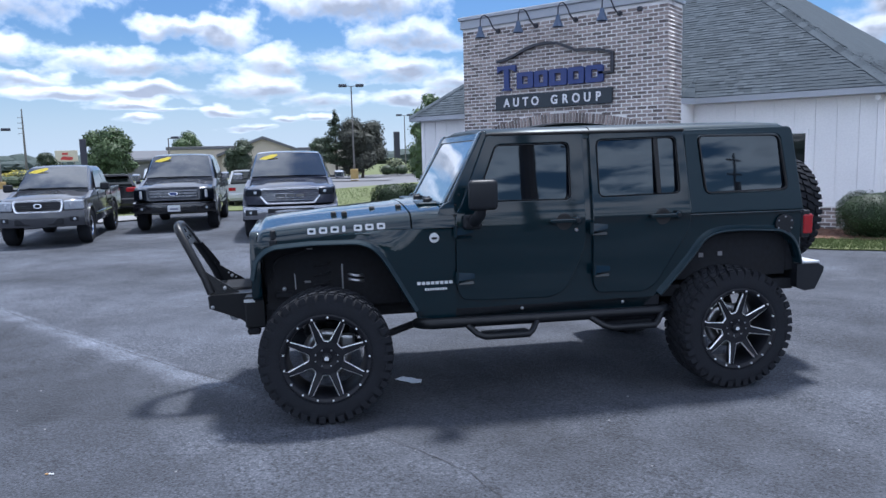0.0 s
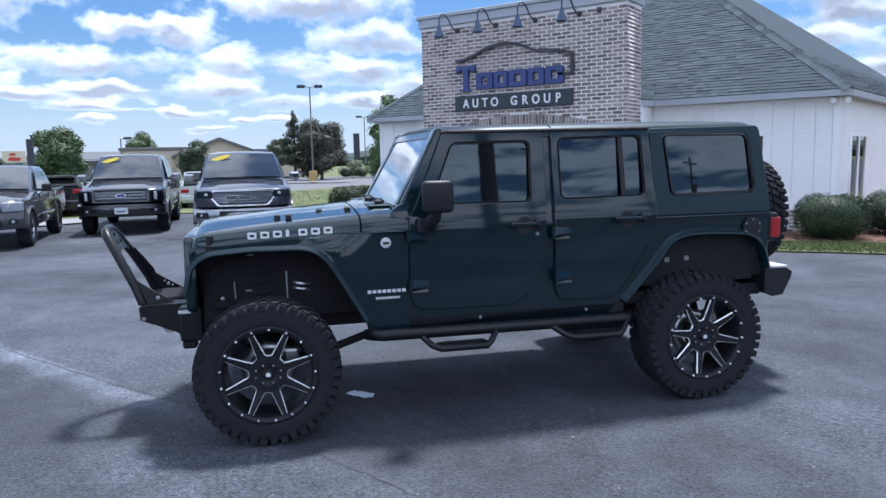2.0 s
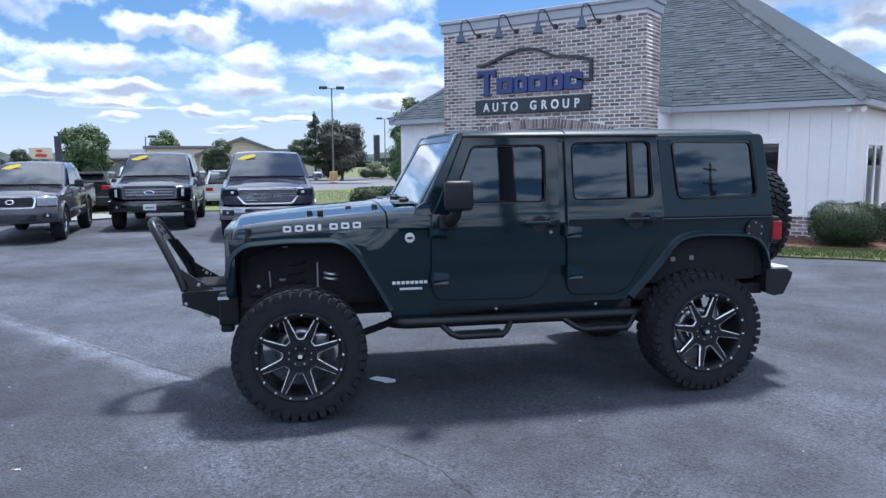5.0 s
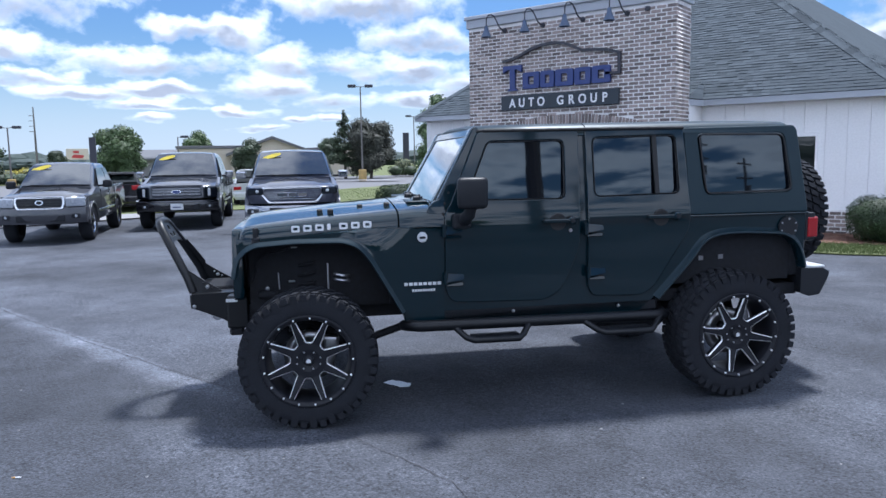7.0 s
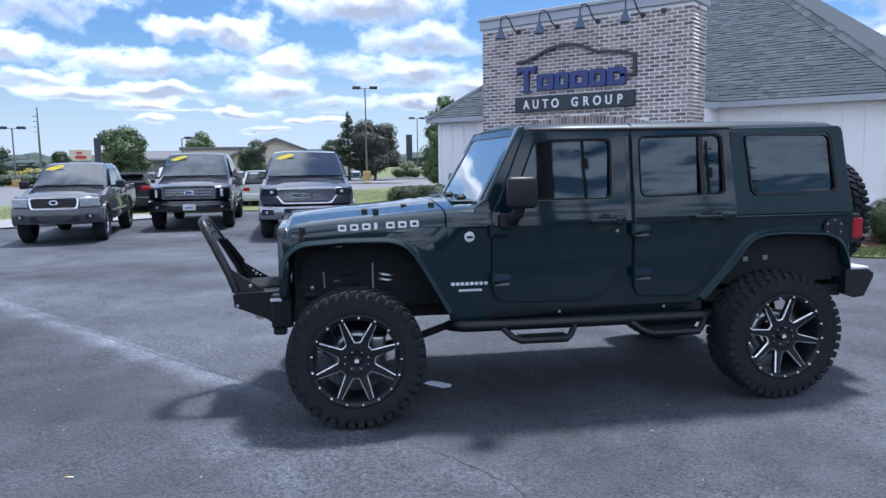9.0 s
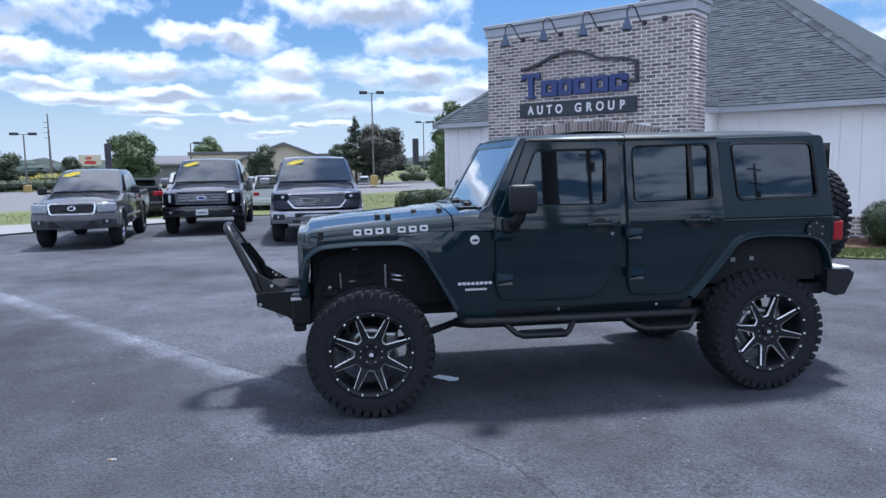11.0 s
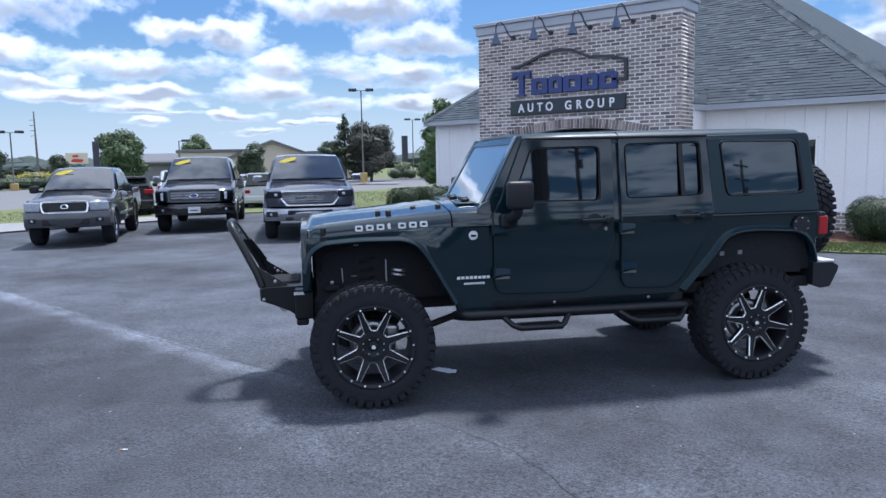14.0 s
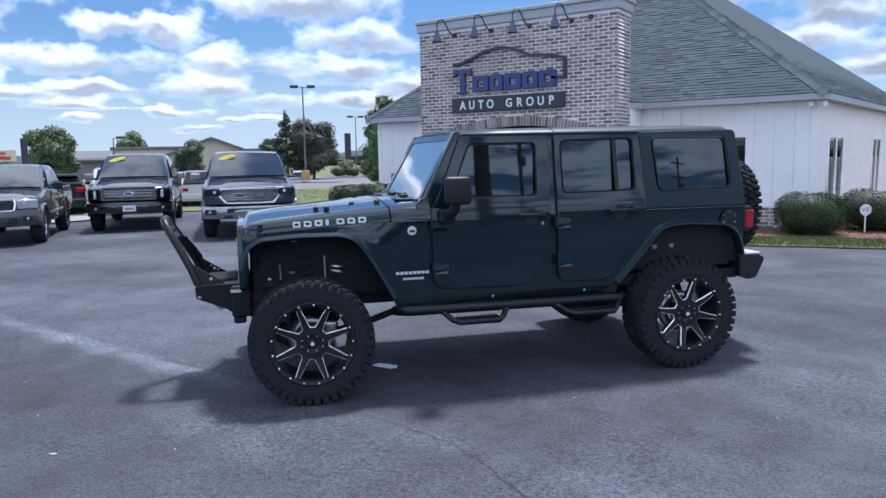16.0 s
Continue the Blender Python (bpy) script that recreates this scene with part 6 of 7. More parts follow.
shrub("shrub", "clipped round evergreen shrub in the mulch bed", 1.54, 12.75, 0.68, 0.64, 0.86, 20000, 0.0175, LEAF_BOX, 1, group="clipped shrubs")
shrub("shrub", "clipped round evergreen shrub beside the yard sign", 2.62, 14.10, 0.74, 0.70, 0.86, 20000, 0.0175, LEAF_BOX, 2, group="clipped shrubs")
shrub("shrub", "clipped low hedge shrub near the building corner", -10.05, 12.25, 0.62, 0.60, 1.00, 18000, 0.024, LEAF_BOX, 3, group="corner hedge")
shrub("shrub", "clipped low hedge shrub near the building corner", -9.45, 12.75, 0.75, 0.65, 1.02, 18000, 0.024, LEAF_BOX, 4, group="corner hedge")
stake = thing("yard_sign", "white octagonal alarm sign on a short stake", "yard sign", pose(2.49, 13.38, 0.04, 0, 0, 20))
part("post", boxm(-0.012, 0.012, -0.005, 0.005, -0.05, 0.45), TRIM, stake)
oct_ = [(0.112 * math.cos(math.pi / 8 + i * math.pi / 4), 0.47 + 0.122 * math.sin(math.pi / 8 + i * math.pi / 4)) for i in range(8)]
part("plate", plate(oct_, [], 0.008, 0.002, lambda u, v, w: (u, -0.014 + w, v)), SIGN_WHITE, stake)
part("mark", plate([(-0.075, 0.50), (-0.058, 0.505), (-0.045, 0.45), (-0.028, 0.51), (-0.018, 0.495), (-0.043, 0.43)], [], 0.003, 0, lambda u, v, w: (u, -0.017 + w, v)), PLATE_BAR, stake)
for k in range(3):
    part("print_bar", boxm(0.0, 0.065, -0.017, -0.0145, 0.505 - 0.030 * k, 0.516 - 0.030 * k), PLATE_BAR, stake)

# trees and planting beyond the road
tree("tree", "full round green shade tree", -62.1, 32.6, 4.9, (2.7, 0.3, 4.9), 5200, 0.16, LEAF, 31, 0.2)
tree("tree", "round green tree behind the low building", -87.6, 57.8, 6.0, (2.8, 1.6, 6.0), 2600, 0.18, LEAF, 32, 0.2)
tree("tree", "small dark crepe tree in front of the building", -32.0, 24.0, 2.85, (1.05, 0.9, 2.95), 2400, 0.07, LEAF_DARK, 33, 0.05)
tree("tree", "broad purple-brown leaved tree", -44.0, 46.9, 5.2, (2.8, 0.3, 5.4), 6500, 0.12, LEAF_RUST, 34, 0.15)
conifer("tree", "dark pointed cedar tree beyond the lot", -46.6, 46.2, 6.2, 2.4, 6500, 0.12, LEAF_DARK, 35)
tree("tree", "thin tree behind the building corner", -18.3, 24.6, 4.9, (1.15, 1.6, 4.9), 1800, 0.08, LEAF, 36, 0.09)
tree("tree", "green tree beyond the lawn", -25.3, 33.5, 4.0, (1.9, 0.2, 4.1), 2600, 0.10, LEAF, 37, 0.1)
tree("tree", "small dark green roadside tree", -68.8, 30.0, 2.9, (1.7, 0.2, 2.9), 1800, 0.12, LEAF_DARK, 38, 0.1)
tree("tree", "dark tree at the road's end", -66.5, 22.8, 3.4, (2.0, 0.2, 3.4), 1800, 0.14, LEAF_DARK, 39, 0.1)
tree("tree", "dark tree at the road's end", -70.0, 19.5, 3.2, (2.4, 0.2, 3.2), 1800, 0.14, LEAF_DARK, 44, 0.1)
tree("tree", "sparse small tree by the flat-roofed wing", -53.6, 50.6, 3.9, (1.6, 1.2, 3.9), 900, 0.10, LEAF_DARK, 45, 0.07)
for i, (x, y, r, h) in enumerate(((-69.6, 25.2, 1.9, 1.3), (-68.2, 27.6, 1.7, 1.5), (-66.9, 29.0, 1.5, 1.2))):
    shrub("yellow_shrub", "loose yellow flowering shrub by the road", x, y, r, r, h, 1400, 0.10, LEAF_YELLOW, 50 + i, group="yellow shrubs")
for i in range(7):
    shrub("island_shrub", "low rounded green shrub on the far island", -44.5 + i * 1.15, 50.9 + i * 0.9, 0.75, 0.7, 0.95, 700, 0.07, LEAF, 60 + i, 0.15, group="island shrubs")
for i in range(5):
    shrub("ornamental_grass", "tall pale ornamental grass clump", -46.5 + i * 1.8, 54.5 + i * 1.4, 0.9, 0.9, 1.7, 900, 0.14, material("pale_grass", (0.20, 0.22, 0.12), 0.8, var=0.3, islands=1.0) if i == 0 else bpy.data.materials["pale_grass"], 70 + i, 0.1, group="grass clumps")
rh = random.Random(77)
hb = [((-64.0 + i * 0.30, 23.8 + i * 0.95 * 0.9, 0.55), (0.9, 0.9, 0.5)) for i in range(-3, 9)]
hedge = thing("hedge", "long dark clipped hedge along the road", "hedge", pose(0, 0, 0))
leaf_mesh("foliage", hb, 5000, 0.09, LEAF_DARK, rh, 0.6, hedge)
kb = bmesh.new()
for i, (c, r) in enumerate(hb):
    lump(kb, c, (0.8, 0.8, 0.46), i, seg=8)
part("core", kb, LEAF_DARK, hedge)
# woods on the skyline, all round the place
wood = bmesh.new()
rw = random.Random(90)
for ring_r, n_, hh in ((230, 210, 6.0), (330, 230, 9.0)):
    for i in range(n_):
        a = 2 * math.pi * i / n_ + rw.uniform(-0.01, 0.01)
        k = rw.uniform(0.7, 1.25)
        low = 0.8
        s = bmesh.ops.create_icosphere(wood, subdivisions=2, radius=1.0)
        sd = rw.uniform(0, 99)
        for v in s["verts"]:
            q = 1 + 0.35 * noise.noise(v.co * 2.2 + Vector((sd, 0, 0)))
            v.co = Vector((ring_r * math.sin(a) + v.co.x * 7 * k * q, ring_r * math.cos(a) + v.co.y * 7 * k * q, hh * 0.30 + v.co.z * hh * 0.45 * k * q * low))
tagged(link_mesh("far_woods", wood, HILLS), "distant wooded skyline", "woods", kind="stuff")

# ---- poles and signs ----


def lot_lamp(x, y, h, heads, label, base=0.0, yaw=0.0):
    ob = thing("lot_lamp", label, "street lamp", pose(x, y, 0, 0, 0, yaw))
    part("pole", tubem([(0, 0, base), (0, 0, h)], 0.075, 10, 0.05), POLE, ob)
    if base:
        part("pole_base", lathem([(0.0, -0.02), (0.32, -0.02), (0.32, base - 0.04), (0.28, base), (0.0, base)], 20, "z"), YELLOW_BASE, ob, "worn yellow painted concrete base")
    for s in heads:
        part("arm", tubem([(0, 0, h - 0.05), (s * 0.45, 0, h + 0.02)], 0.03, 6), POLE, ob)
        part("lamp_head", boxm(min(s * 0.35, s * 1.0), max(s * 0.35, s * 1.0), -0.22, 0.22, h - 0.08, h + 0.14, 0.05, 2), SIGN_DARK, ob)
    return ob


lot_lamp(-38.6, 40.25, 7.55, (-1, 1), "tall lot lamp with a twin head on a yellow base", 0.95, 45)
lot_lamp(-61.3, 22.8, 4.75, (-1, 1), "far twin-arm street lamp", 0.6, 60)
lot_lamp(-54.2, 65.3, 6.8, (-1, 1), "far slim twin-arm street lamp", 0.0, 60)
lot_lamp(-58.9, 36.6, 4.1, (1,), "slim pole with a round lamp head", 0.0, 30)
mast = thing("radio_mast", "slim grey mast with short rungs", "mast", pose(-78.9, 32.5, 0))
part("pole", tubem([(0, 0, 0), (0, 0, 7.8)], 0.16, 8, 0.06), POLE, mast)
for k in range(4):
    part("rung", tubem([(-0.5, -0.3, 6.9 - 0.55 * k), (0.0, 0.0, 6.9 - 0.55 * k)], 0.03, 5), POLE, mast)
bb = thing("billboard", "small far billboard with a red and white poster", "billboard", pose(-95.2, 44.7, 0, 0, 0, 63))
part("panel", boxm(-1.35, 1.35, -0.1, 0.1, 2.35, 3.80, 0.02), material("poster_cream", (0.62, 0.55, 0.45), 0.6, var=0.1), bb)
RED_INK = material("poster_red", (0.50, 0.05, 0.05), 0.6, var=0.1)
part("print_shape", plate(rpoly([(-0.80, 2.6), (0.60, 2.5), (0.85, 2.9), (-0.45, 3.05)], 0.2), [], 0.02, 0, lambda u, v, w: (u, -0.125 + w, v)), RED_INK, bb)
part("print_bar", boxm(-0.5, 0.2, -0.125, -0.105, 3.20, 3.50), RED_INK, bb)
for s in (-0.9, 0.9):
    part("leg", tubem([(s, 0.0, 0), (s, 0.0, 2.4)], 0.09, 6), POLE, bb)
for x, y, w, z0, z1, lab in ((-49.75, 23.85, 0.22, 1.35, 3.65, "dark narrow pylon sign on two legs"), (-55.0, 64.7, 0.34, 1.4, 4.9, "dark narrow pylon sign on two legs")):
    ob = thing("pylon_sign", lab, "pylon sign", pose(x, y, 0, 0, 0, 60))
    part("cabinet", boxm(-w, w, -0.18, 0.18, z0, z1, 0.02), SIGN_DARK, ob)
    for s in (-0.6, 0.6):
        part("leg", tubem([(s * w, 0, 0), (s * w, 0, z0 + 0.01)], 0.07, 6), TRIM, ob)

# ---- far buildings ----


def far_house(name, label, m, w, d, h, rise, wall, roof_mat, wins, gable_front=True, over=0.5):
    ob = thing(name, label, "building", m)
    part("wall", boxm(-w / 2, w / 2, 0, d, -0.1, h), wall, ob)
    if rise:
        bm = bmesh.new()
        ys = (-over, d + over) if gable_front else None
        if gable_front:
            prof = [(-w / 2 - over, h - 0.15), (0, h + rise), (w / 2 + over, h - 0.15), (w / 2 + over, h - 0.45), (0, h + rise - 0.3), (-w / 2 - over, h - 0.45)]
            ring_sweep(bm, [[(x, y, z) for x, z in prof] for y in ys])
            g = bmesh.new()
            ring_sweep(g, [[(-w / 2, y, h - 0.02), (0, y, h + rise - 0.32), (w / 2, y, h - 0.02)] for y in (0.004, d - 0.004)])
            part("gable_wall", g, wall, ob)
        else:
            prof = [(-over, h - 0.15), (d / 2, h + rise), (d + over, h - 0.15), (d + over, h - 0.4), (-over, h - 0.4)]
            ring_sweep(bm, [[(x, y, z) for y, z in prof] for x in (-w / 2 - over, w / 2 + over)])
        part("roof", bm, roof_mat, ob)
    else:
        part("roof", boxm(-w / 2 - 0.15, w / 2 + 0.15, -0.15, d + 0.15, h, h + 0.35, 0.03), roof_mat, ob)
    for x0, x1, z0, z1 in wins:
        wb = part("window", boxm(x0, x1, -0.06, 0.02, z0, z1), TRIM, ob)
        part("pane", boxm(x0 + 0.1, x1 - 0.1, -0.08, -0.055, z0 + 0.1, z1 - 0.1), GLASS_BLD, wb)
    return ob


far_house("low_building", "low dark metal-clad building beyond the road", pose(-77.3, 46.3, 0, 0, 0, 58), 7.0, 10, 2.45, 0.95, WALL_DARK, material("pale_roof_sheet", (0.105, 0.108, 0.118), 0.7, var=0.12, grain=10, stain=0.5), [], False)
far_house("gabled_building", "beige stucco building with a dark gabled roof", pose(-62.1, 50.3, 0, 0, 0, 50.5), 9.0, 14, 2.75, 1.75, WALL_BEIGE, ROOF_FAR, [])
far_house("beige_wing", "flat-roofed beige wing with a dark fascia", pose(-67.0, 46.6, 0, 0, 0, 50.5), 8.5, 12, 3.2, 0, WALL_BEIGE, ROOF_FAR, [])
far_house("flat_wing", "plain flat beige building wing", pose(-58.2, 55.6, 0, 0, 0, 45), 5.4, 8, 2.85, 0, WALL_BEIGE, ROOF_FAR, [])

# ---- across the street behind the viewer: what the panes and paint mirror ----
def utility_pole(x, y, h, r, label, arms=True):
    ob = thing("utility_pole", label, "utility pole", pose(x, y, 0, 0, 0, 20))
    part("pole", tubem([(0, 0, -0.05), (0.05, 0, h)], r, 10, r * 0.7), WOODPOLE, ob)
    if arms:
        for z in (h - 0.4, h - 1.3):
            part("cross_arm", boxm(-0.8, 0.8, -0.04, 0.04, z - 0.045, z + 0.045), WOODPOLE, ob)
        part("transformer", lathem([(0.0, h - 2.4), (0.18, h - 2.4), (0.19, h - 1.8), (0.0, h - 1.75)], 16, "z", (0.32, 0, 0)), POLE, ob)
    return ob


utility_pole(16.3, -5.75, 9.5, 0.29, "thick weathered wooden utility pole", False)
utility_pole(41.9, -14.2, 11.6, 0.17, "weathered utility pole with cross arms")
utility_pole(46.0, -7.3, 10.6, 0.17, "weathered utility pole with cross arms")
utility_pole(46.5, -4.8, 9.0, 0.10, "slim weathered utility pole with cross arms")
for i, (x, y, r, h) in enumerate(((62, -14, 5.5, 5.0), (58, -34, 6, 6.0), (48, -46, 6, 6.5), (70, 4, 6, 5.5), (36, -52, 6, 6.0), (74, 20, 6, 6.0), (22, -56, 6, 6.5), (6, -58, 6, 6.0), (66, -24, 6, 5.0))):
    tree("tree", "broad green roadside tree across the street", x, y, h, (r * 0.75, 0.4, h), 900, 0.30, LEAF, 100 + i, 0.25, group="street trees")
far_house("low_shop", "long low brick shop across the street", pose(60.0, -8.0, 0, 0, 0, 250), 26, 10, 5.0, 0, material("plain_brown_brick", (0.26, 0.16, 0.12), 0.9, var=0.2), ROOF_FAR, [(-8, -5, 0.6, 2.4), (4, 7, 0.6, 2.4)])

# ---- parked pickups; x runs to the tail from the nose, y to the car's right, z up ----


def car_wheel(parent, x, y, r, w, rim_mat, spokes_n=6):
    s = 1 if y > 0 else -1
    t = part("wheel", lathem([(r * 0.60, -w / 2), (r * 0.86, -w / 2 - 0.012), (r * 0.97, -w / 2 + 0.02), (r, -w / 2 + 0.05), (r, w / 2 - 0.05), (r * 0.97, w / 2 - 0.02), (r * 0.86, w / 2 + 0.012), (r * 0.60, w / 2)], 36, close=True), RUBBER, parent, smooth=True)
    t.location = (x, y, r)
    o = s * (w / 2 - 0.01)
    bm = bmesh.new()
    lathe(bm, [(0.0, o - s * 0.02), (r * 0.16, o - s * 0.015), (r * 0.18, o - s * 0.06)], 20)
    for k in range(spokes_n):
        a = 2 * math.pi * k / spokes_n + 0.2
        c, q = math.cos(a), math.sin(a)
        rings = []
        for rr, hw in ((r * 0.12, 0.030), (r * 0.58, 0.042)):
            rings.append([(rr * c - t_ * q, yy, rr * q + t_ * c) for t_, yy in ((-hw, o - s * 0.015), (hw, o - s * 0.015), (hw, o - s * 0.06), (-hw, o - s * 0.06))])
        ring_sweep(bm, rings)
    lathe(bm, [(r * 0.56, o - s * 0.03), (r * 0.61, o), (r * 0.63, o - s * 0.005), (r * 0.60, o - s * 0.16), (r * 0.55, o - s * 0.16)], 32, close=True)
    part("rim", bm, rim_mat, t)
    part("brake_drum", lathem([(0.0, o - s * 0.12), (r * 0.5, o - s * 0.12), (r * 0.5, o - s * 0.16), (0.0, o - s * 0.16)], 24), UNDER, t)
    return t


def shell(sections, mat, name, parent, smooth=True, label=""):
    """A closed skin through half sections of (y, z), mirrored about the middle plane."""
    bm = bmesh.new()
    rings = []
    for x, half in sections:
        rings.append([(x, -y, z) for y, z in half] + [(x, y, z) for y, z in half[::-1]])
    ring_sweep(bm, rings)
    ob = part(name, bm, mat, parent, label, smooth)
    if smooth:
        for p in ob.data.polygons:
            p.use_smooth = True
        try:
            ob.data.set_sharp_from_angle(angle=radians(32))
        except AttributeError:
            pass
    return ob


def quad_plate(name, corners, mat, parent, th=0.008, inset=0.0, label=""):
    """A thin pane through four corners, set a little off the skin behind it."""
    c = [Vector(p) for p in corners]
    mid = sum(c, Vector()) / 4
    c = [mid + (p - mid) * (1 - inset) for p in c]
    n = (c[1] - c[0]).cross(c[2] - c[0]).normalized() * th
    bm = bmesh.new()
    ring_sweep(bm, [[tuple(p) for p in c], [tuple(p + n) for p in c]])
    return part(name, bm, mat, parent, label)


def pickup(name, label, m, S):
    ob = thing(name, label, "pickup truck", m, "parked pickups")
    W, Hh, wb, fo, L, r = S["w"] / 2, S["h"], S["wb"], S["fo"], S["len"], S["r"]
    hz, bz, cz, gz = S["hood"], S["belt"], S["clear"], S["nose"]
    xc = fo + S["cowl"]                       # foot of the windscreen
    paint = S["paint"]

    def sec(x, wtop, ztop, wmid, zlow, crown=0.03):
        return (x, [(wmid * 0.93, zlow), (wmid, zlow + 0.10), (wmid, (zlow + ztop) * 0.52), (wmid * 0.99, ztop - 0.16), (wtop + 0.03, ztop - 0.05), (wtop - 0.06, ztop), (wtop * 0.66, ztop + crown * 0.45), (wtop * 0.56, ztop + crown * 1.5), (0.02, ztop + crown * 1.9)])
    za = 2 * r + 0.11                          # top of the wheel openings
    shell([sec(0.07, W * 0.62, gz - 0.03, W * 0.68, S["grille"][0], 0.01), sec(0.15, W * 0.76, gz + 0.01, W * 0.84, S["grille"][0], 0.015), sec(0.27, W * 0.84, gz + 0.045, W * 0.95, S["grille"][0], 0.02), sec(0.42, W * 0.86, gz + 0.07, W * 0.985, za - 0.05), sec(fo, W * 0.87, hz - 0.06, W, za), sec(xc - 0.15, W * 0.88, hz, W, za), sec(xc + 0.2, W * 0.88, hz + 0.015, W, za)], paint, "bonnet", ob)
    # flanks with round wheel openings
    arch = []
    for cx in (fo, fo + wb):
        arch.append([(cx + (r + 0.10) * math.cos(a), r + (r + 0.10) * math.sin(a)) for a in [math.pi - math.pi * i / 12 for i in range(13)]])
    prof = [(0.50, gz + 0.03), (0.40, cz + 0.10)] + [(fo - r - 0.12, cz)] + [(x, max(z, cz)) for x, z in arch[0]] + [(fo + r + 0.12, cz - 0.02), (fo + wb - r - 0.12, cz - 0.02)] + [(x, max(z, cz)) for x, z in arch[1]] + \
           [(fo + wb + r + 0.12, cz + 0.05), (L - 0.05, cz + 0.15), (L, bz), (xc, bz), (fo, hz - 0.10)]
    for s in (-1, 1):
        part("flank", plate(rpoly(prof, 0.02, 2), [], 0.10, 0.012, lambda u, v, w, s=s: (u, s * (W - w * 1.0 - (v - 0.82) ** 2 * 0.22), v), [0.5 + 0.08 * i for i in range(11)]), paint, ob, smooth=True)
    part("bed", boxm(xc + 2.0, L - 0.05, -W + 0.1, W - 0.1, cz + 0.1, bz - 0.1), PLASTIC, ob)
    part("floor_pan", boxm(0.4, L - 0.2, -W * 0.75, W * 0.75, cz, cz + 0.25), UNDER, ob)
    # cab
    x1, x2, x3 = xc + S["rake"], xc + S["rake"] + S["roof"], xc + S["rake"] + S["roof"] + 0.30
    cw, tw = W * 0.955, W * 0.76
    rz = Hh

    def csec(x, wb_, wt, zt, zb=bz - 0.03):
        return (x, [(wb_, zb), (wb_ * 0.5 + wt * 0.5, (zb + zt) / 2), (wt + 0.01, zt - 0.07), (wt - 0.05, zt - 0.012), (wt * 0.6, zt + 0.012), (0.02, zt + 0.02)])
    cab = shell([csec(xc - 0.02, cw - 0.03, cw - 0.06, bz + 0.02, hz - 0.08), csec(x1, cw, tw, rz - 0.03), csec(x1 + 0.30, cw, tw, rz), csec(x2, cw, tw, rz - 0.01), csec(x3, cw, tw - 0.02, bz + 0.10)], paint, "cab", ob)
    k0, k1 = 0.05, 0.95

    def on_ws(k, y):
        yb, yt = (cw - 0.09) * (1 - k) + (tw - 0.055) * k, 0
        bow = 0.030 * (1 - y * y) + 0.05 * k * (1 - k)
        return Vector((xc - 0.02 + (x1 - xc + 0.02) * k - 0.012 - bow * 0.75, y * yb, bz + 0.02 + (rz - 0.03 - bz - 0.02) * k + 0.012 + bow * 0.55))
    bm = bmesh.new()
    ring_sweep(bm, [[tuple(on_ws(k0 + (k1 - k0) * i / 8, -1 + j / 8)) for j in range(17)] for i in range(9)], False)
    part("windscreen", bm, GLASS_TRUCK, ob, smooth=True)
    st = [on_ws(0.78, 0.62) + Vector((-0.034, 0.22 * math.cos(a), 0.045 * math.sin(a) - 0.055 * math.cos(a))) + Vector((0.05 * math.sin(a), 0, 0)) * 0.6 for a in [2 * math.pi * i / 20 for i in range(20)]]
    bm = bmesh.new()
    ring_sweep(bm, [[tuple(p) for p in st], [tuple(p + Vector((-0.006, 0, 0.004))) for p in st]])
    part("price_sticker", bm, STICKER, ob, "yellow oval price sticker")
    for s in (-1, 1):
        wz0, wz1 = bz + 0.04, rz - 0.13
        ya = lambda z: s * (cw + (tw - cw) * (z - bz) / (rz - bz) + 0.010)
        xs = [(x1 - S["rake"] * 0.55, x1 + 0.06, x1 + 0.72, x1 + 0.72), (x1 + 0.80, x1 + 0.80, x2 + 0.12, x2 - 0.02)]
        for a, b, c, d in xs:
            pts = [(a, ya(wz0), wz0), (c, ya(wz0), wz0), (d, ya(wz1), wz1), (b, ya(wz1), wz1)]
            quad_plate("side_window", pts if s < 0 else pts[::-1], GLASS_DARK, ob, 0.008)
        for xx in (x1 - S["rake"] * 0.5 + 0.02, x1 + 0.76, x2 + 0.24):
            part("door_gap", boxm(xx - 0.006, xx + 0.006, min(s * (W + 0.001), s * (W - 0.02)), max(s * (W + 0.001), s * (W - 0.02)), cz + 0.12, bz - 0.06), SEAL, ob)
        for xx in (x1 + 0.55, x2 + 0.08):
            part("door_handle", boxm(xx, xx + 0.18, min(s * (W + 0.03), s * (W - 0.01)), max(s * (W + 0.03), s * (W - 0.01)), bz - 0.18, bz - 0.14, 0.008), S["handle"], ob)
        part("side_trim", boxm(fo + r + 0.2, fo + wb - r - 0.2, min(s * (W + 0.012), s * (W - 0.01)), max(s * (W + 0.012), s * (W - 0.01)), cz + 0.16, cz + 0.22, 0.006), S["strip"], ob)
        mo = part("door_mirror", boxm(xc + 0.30, xc + 0.46, min(s * (W + 0.06), s * (W + S["mir"])), max(s * (W + 0.06), s * (W + S["mir"])), bz - 0.02, bz - 0.02 + S["mirh"], 0.04, 2), S["mirror"], ob)
        part("mirror_arm", boxm(xc + 0.34, xc + 0.42, min(s * (W - 0.06), s * (W + 0.08)), max(s * (W - 0.06), s * (W + 0.08)), bz + 0.0, bz + 0.05, 0.01), PLASTIC, mo)
        # lamps
        y0, y1 = S["lamp_y"]
        z0, z1 = S["lamp_z"]
        fnl = lambda c, s=s: (c.x - 0.028 + max(0, abs(c.y) - y0) * 0.50, c.y, c.z)
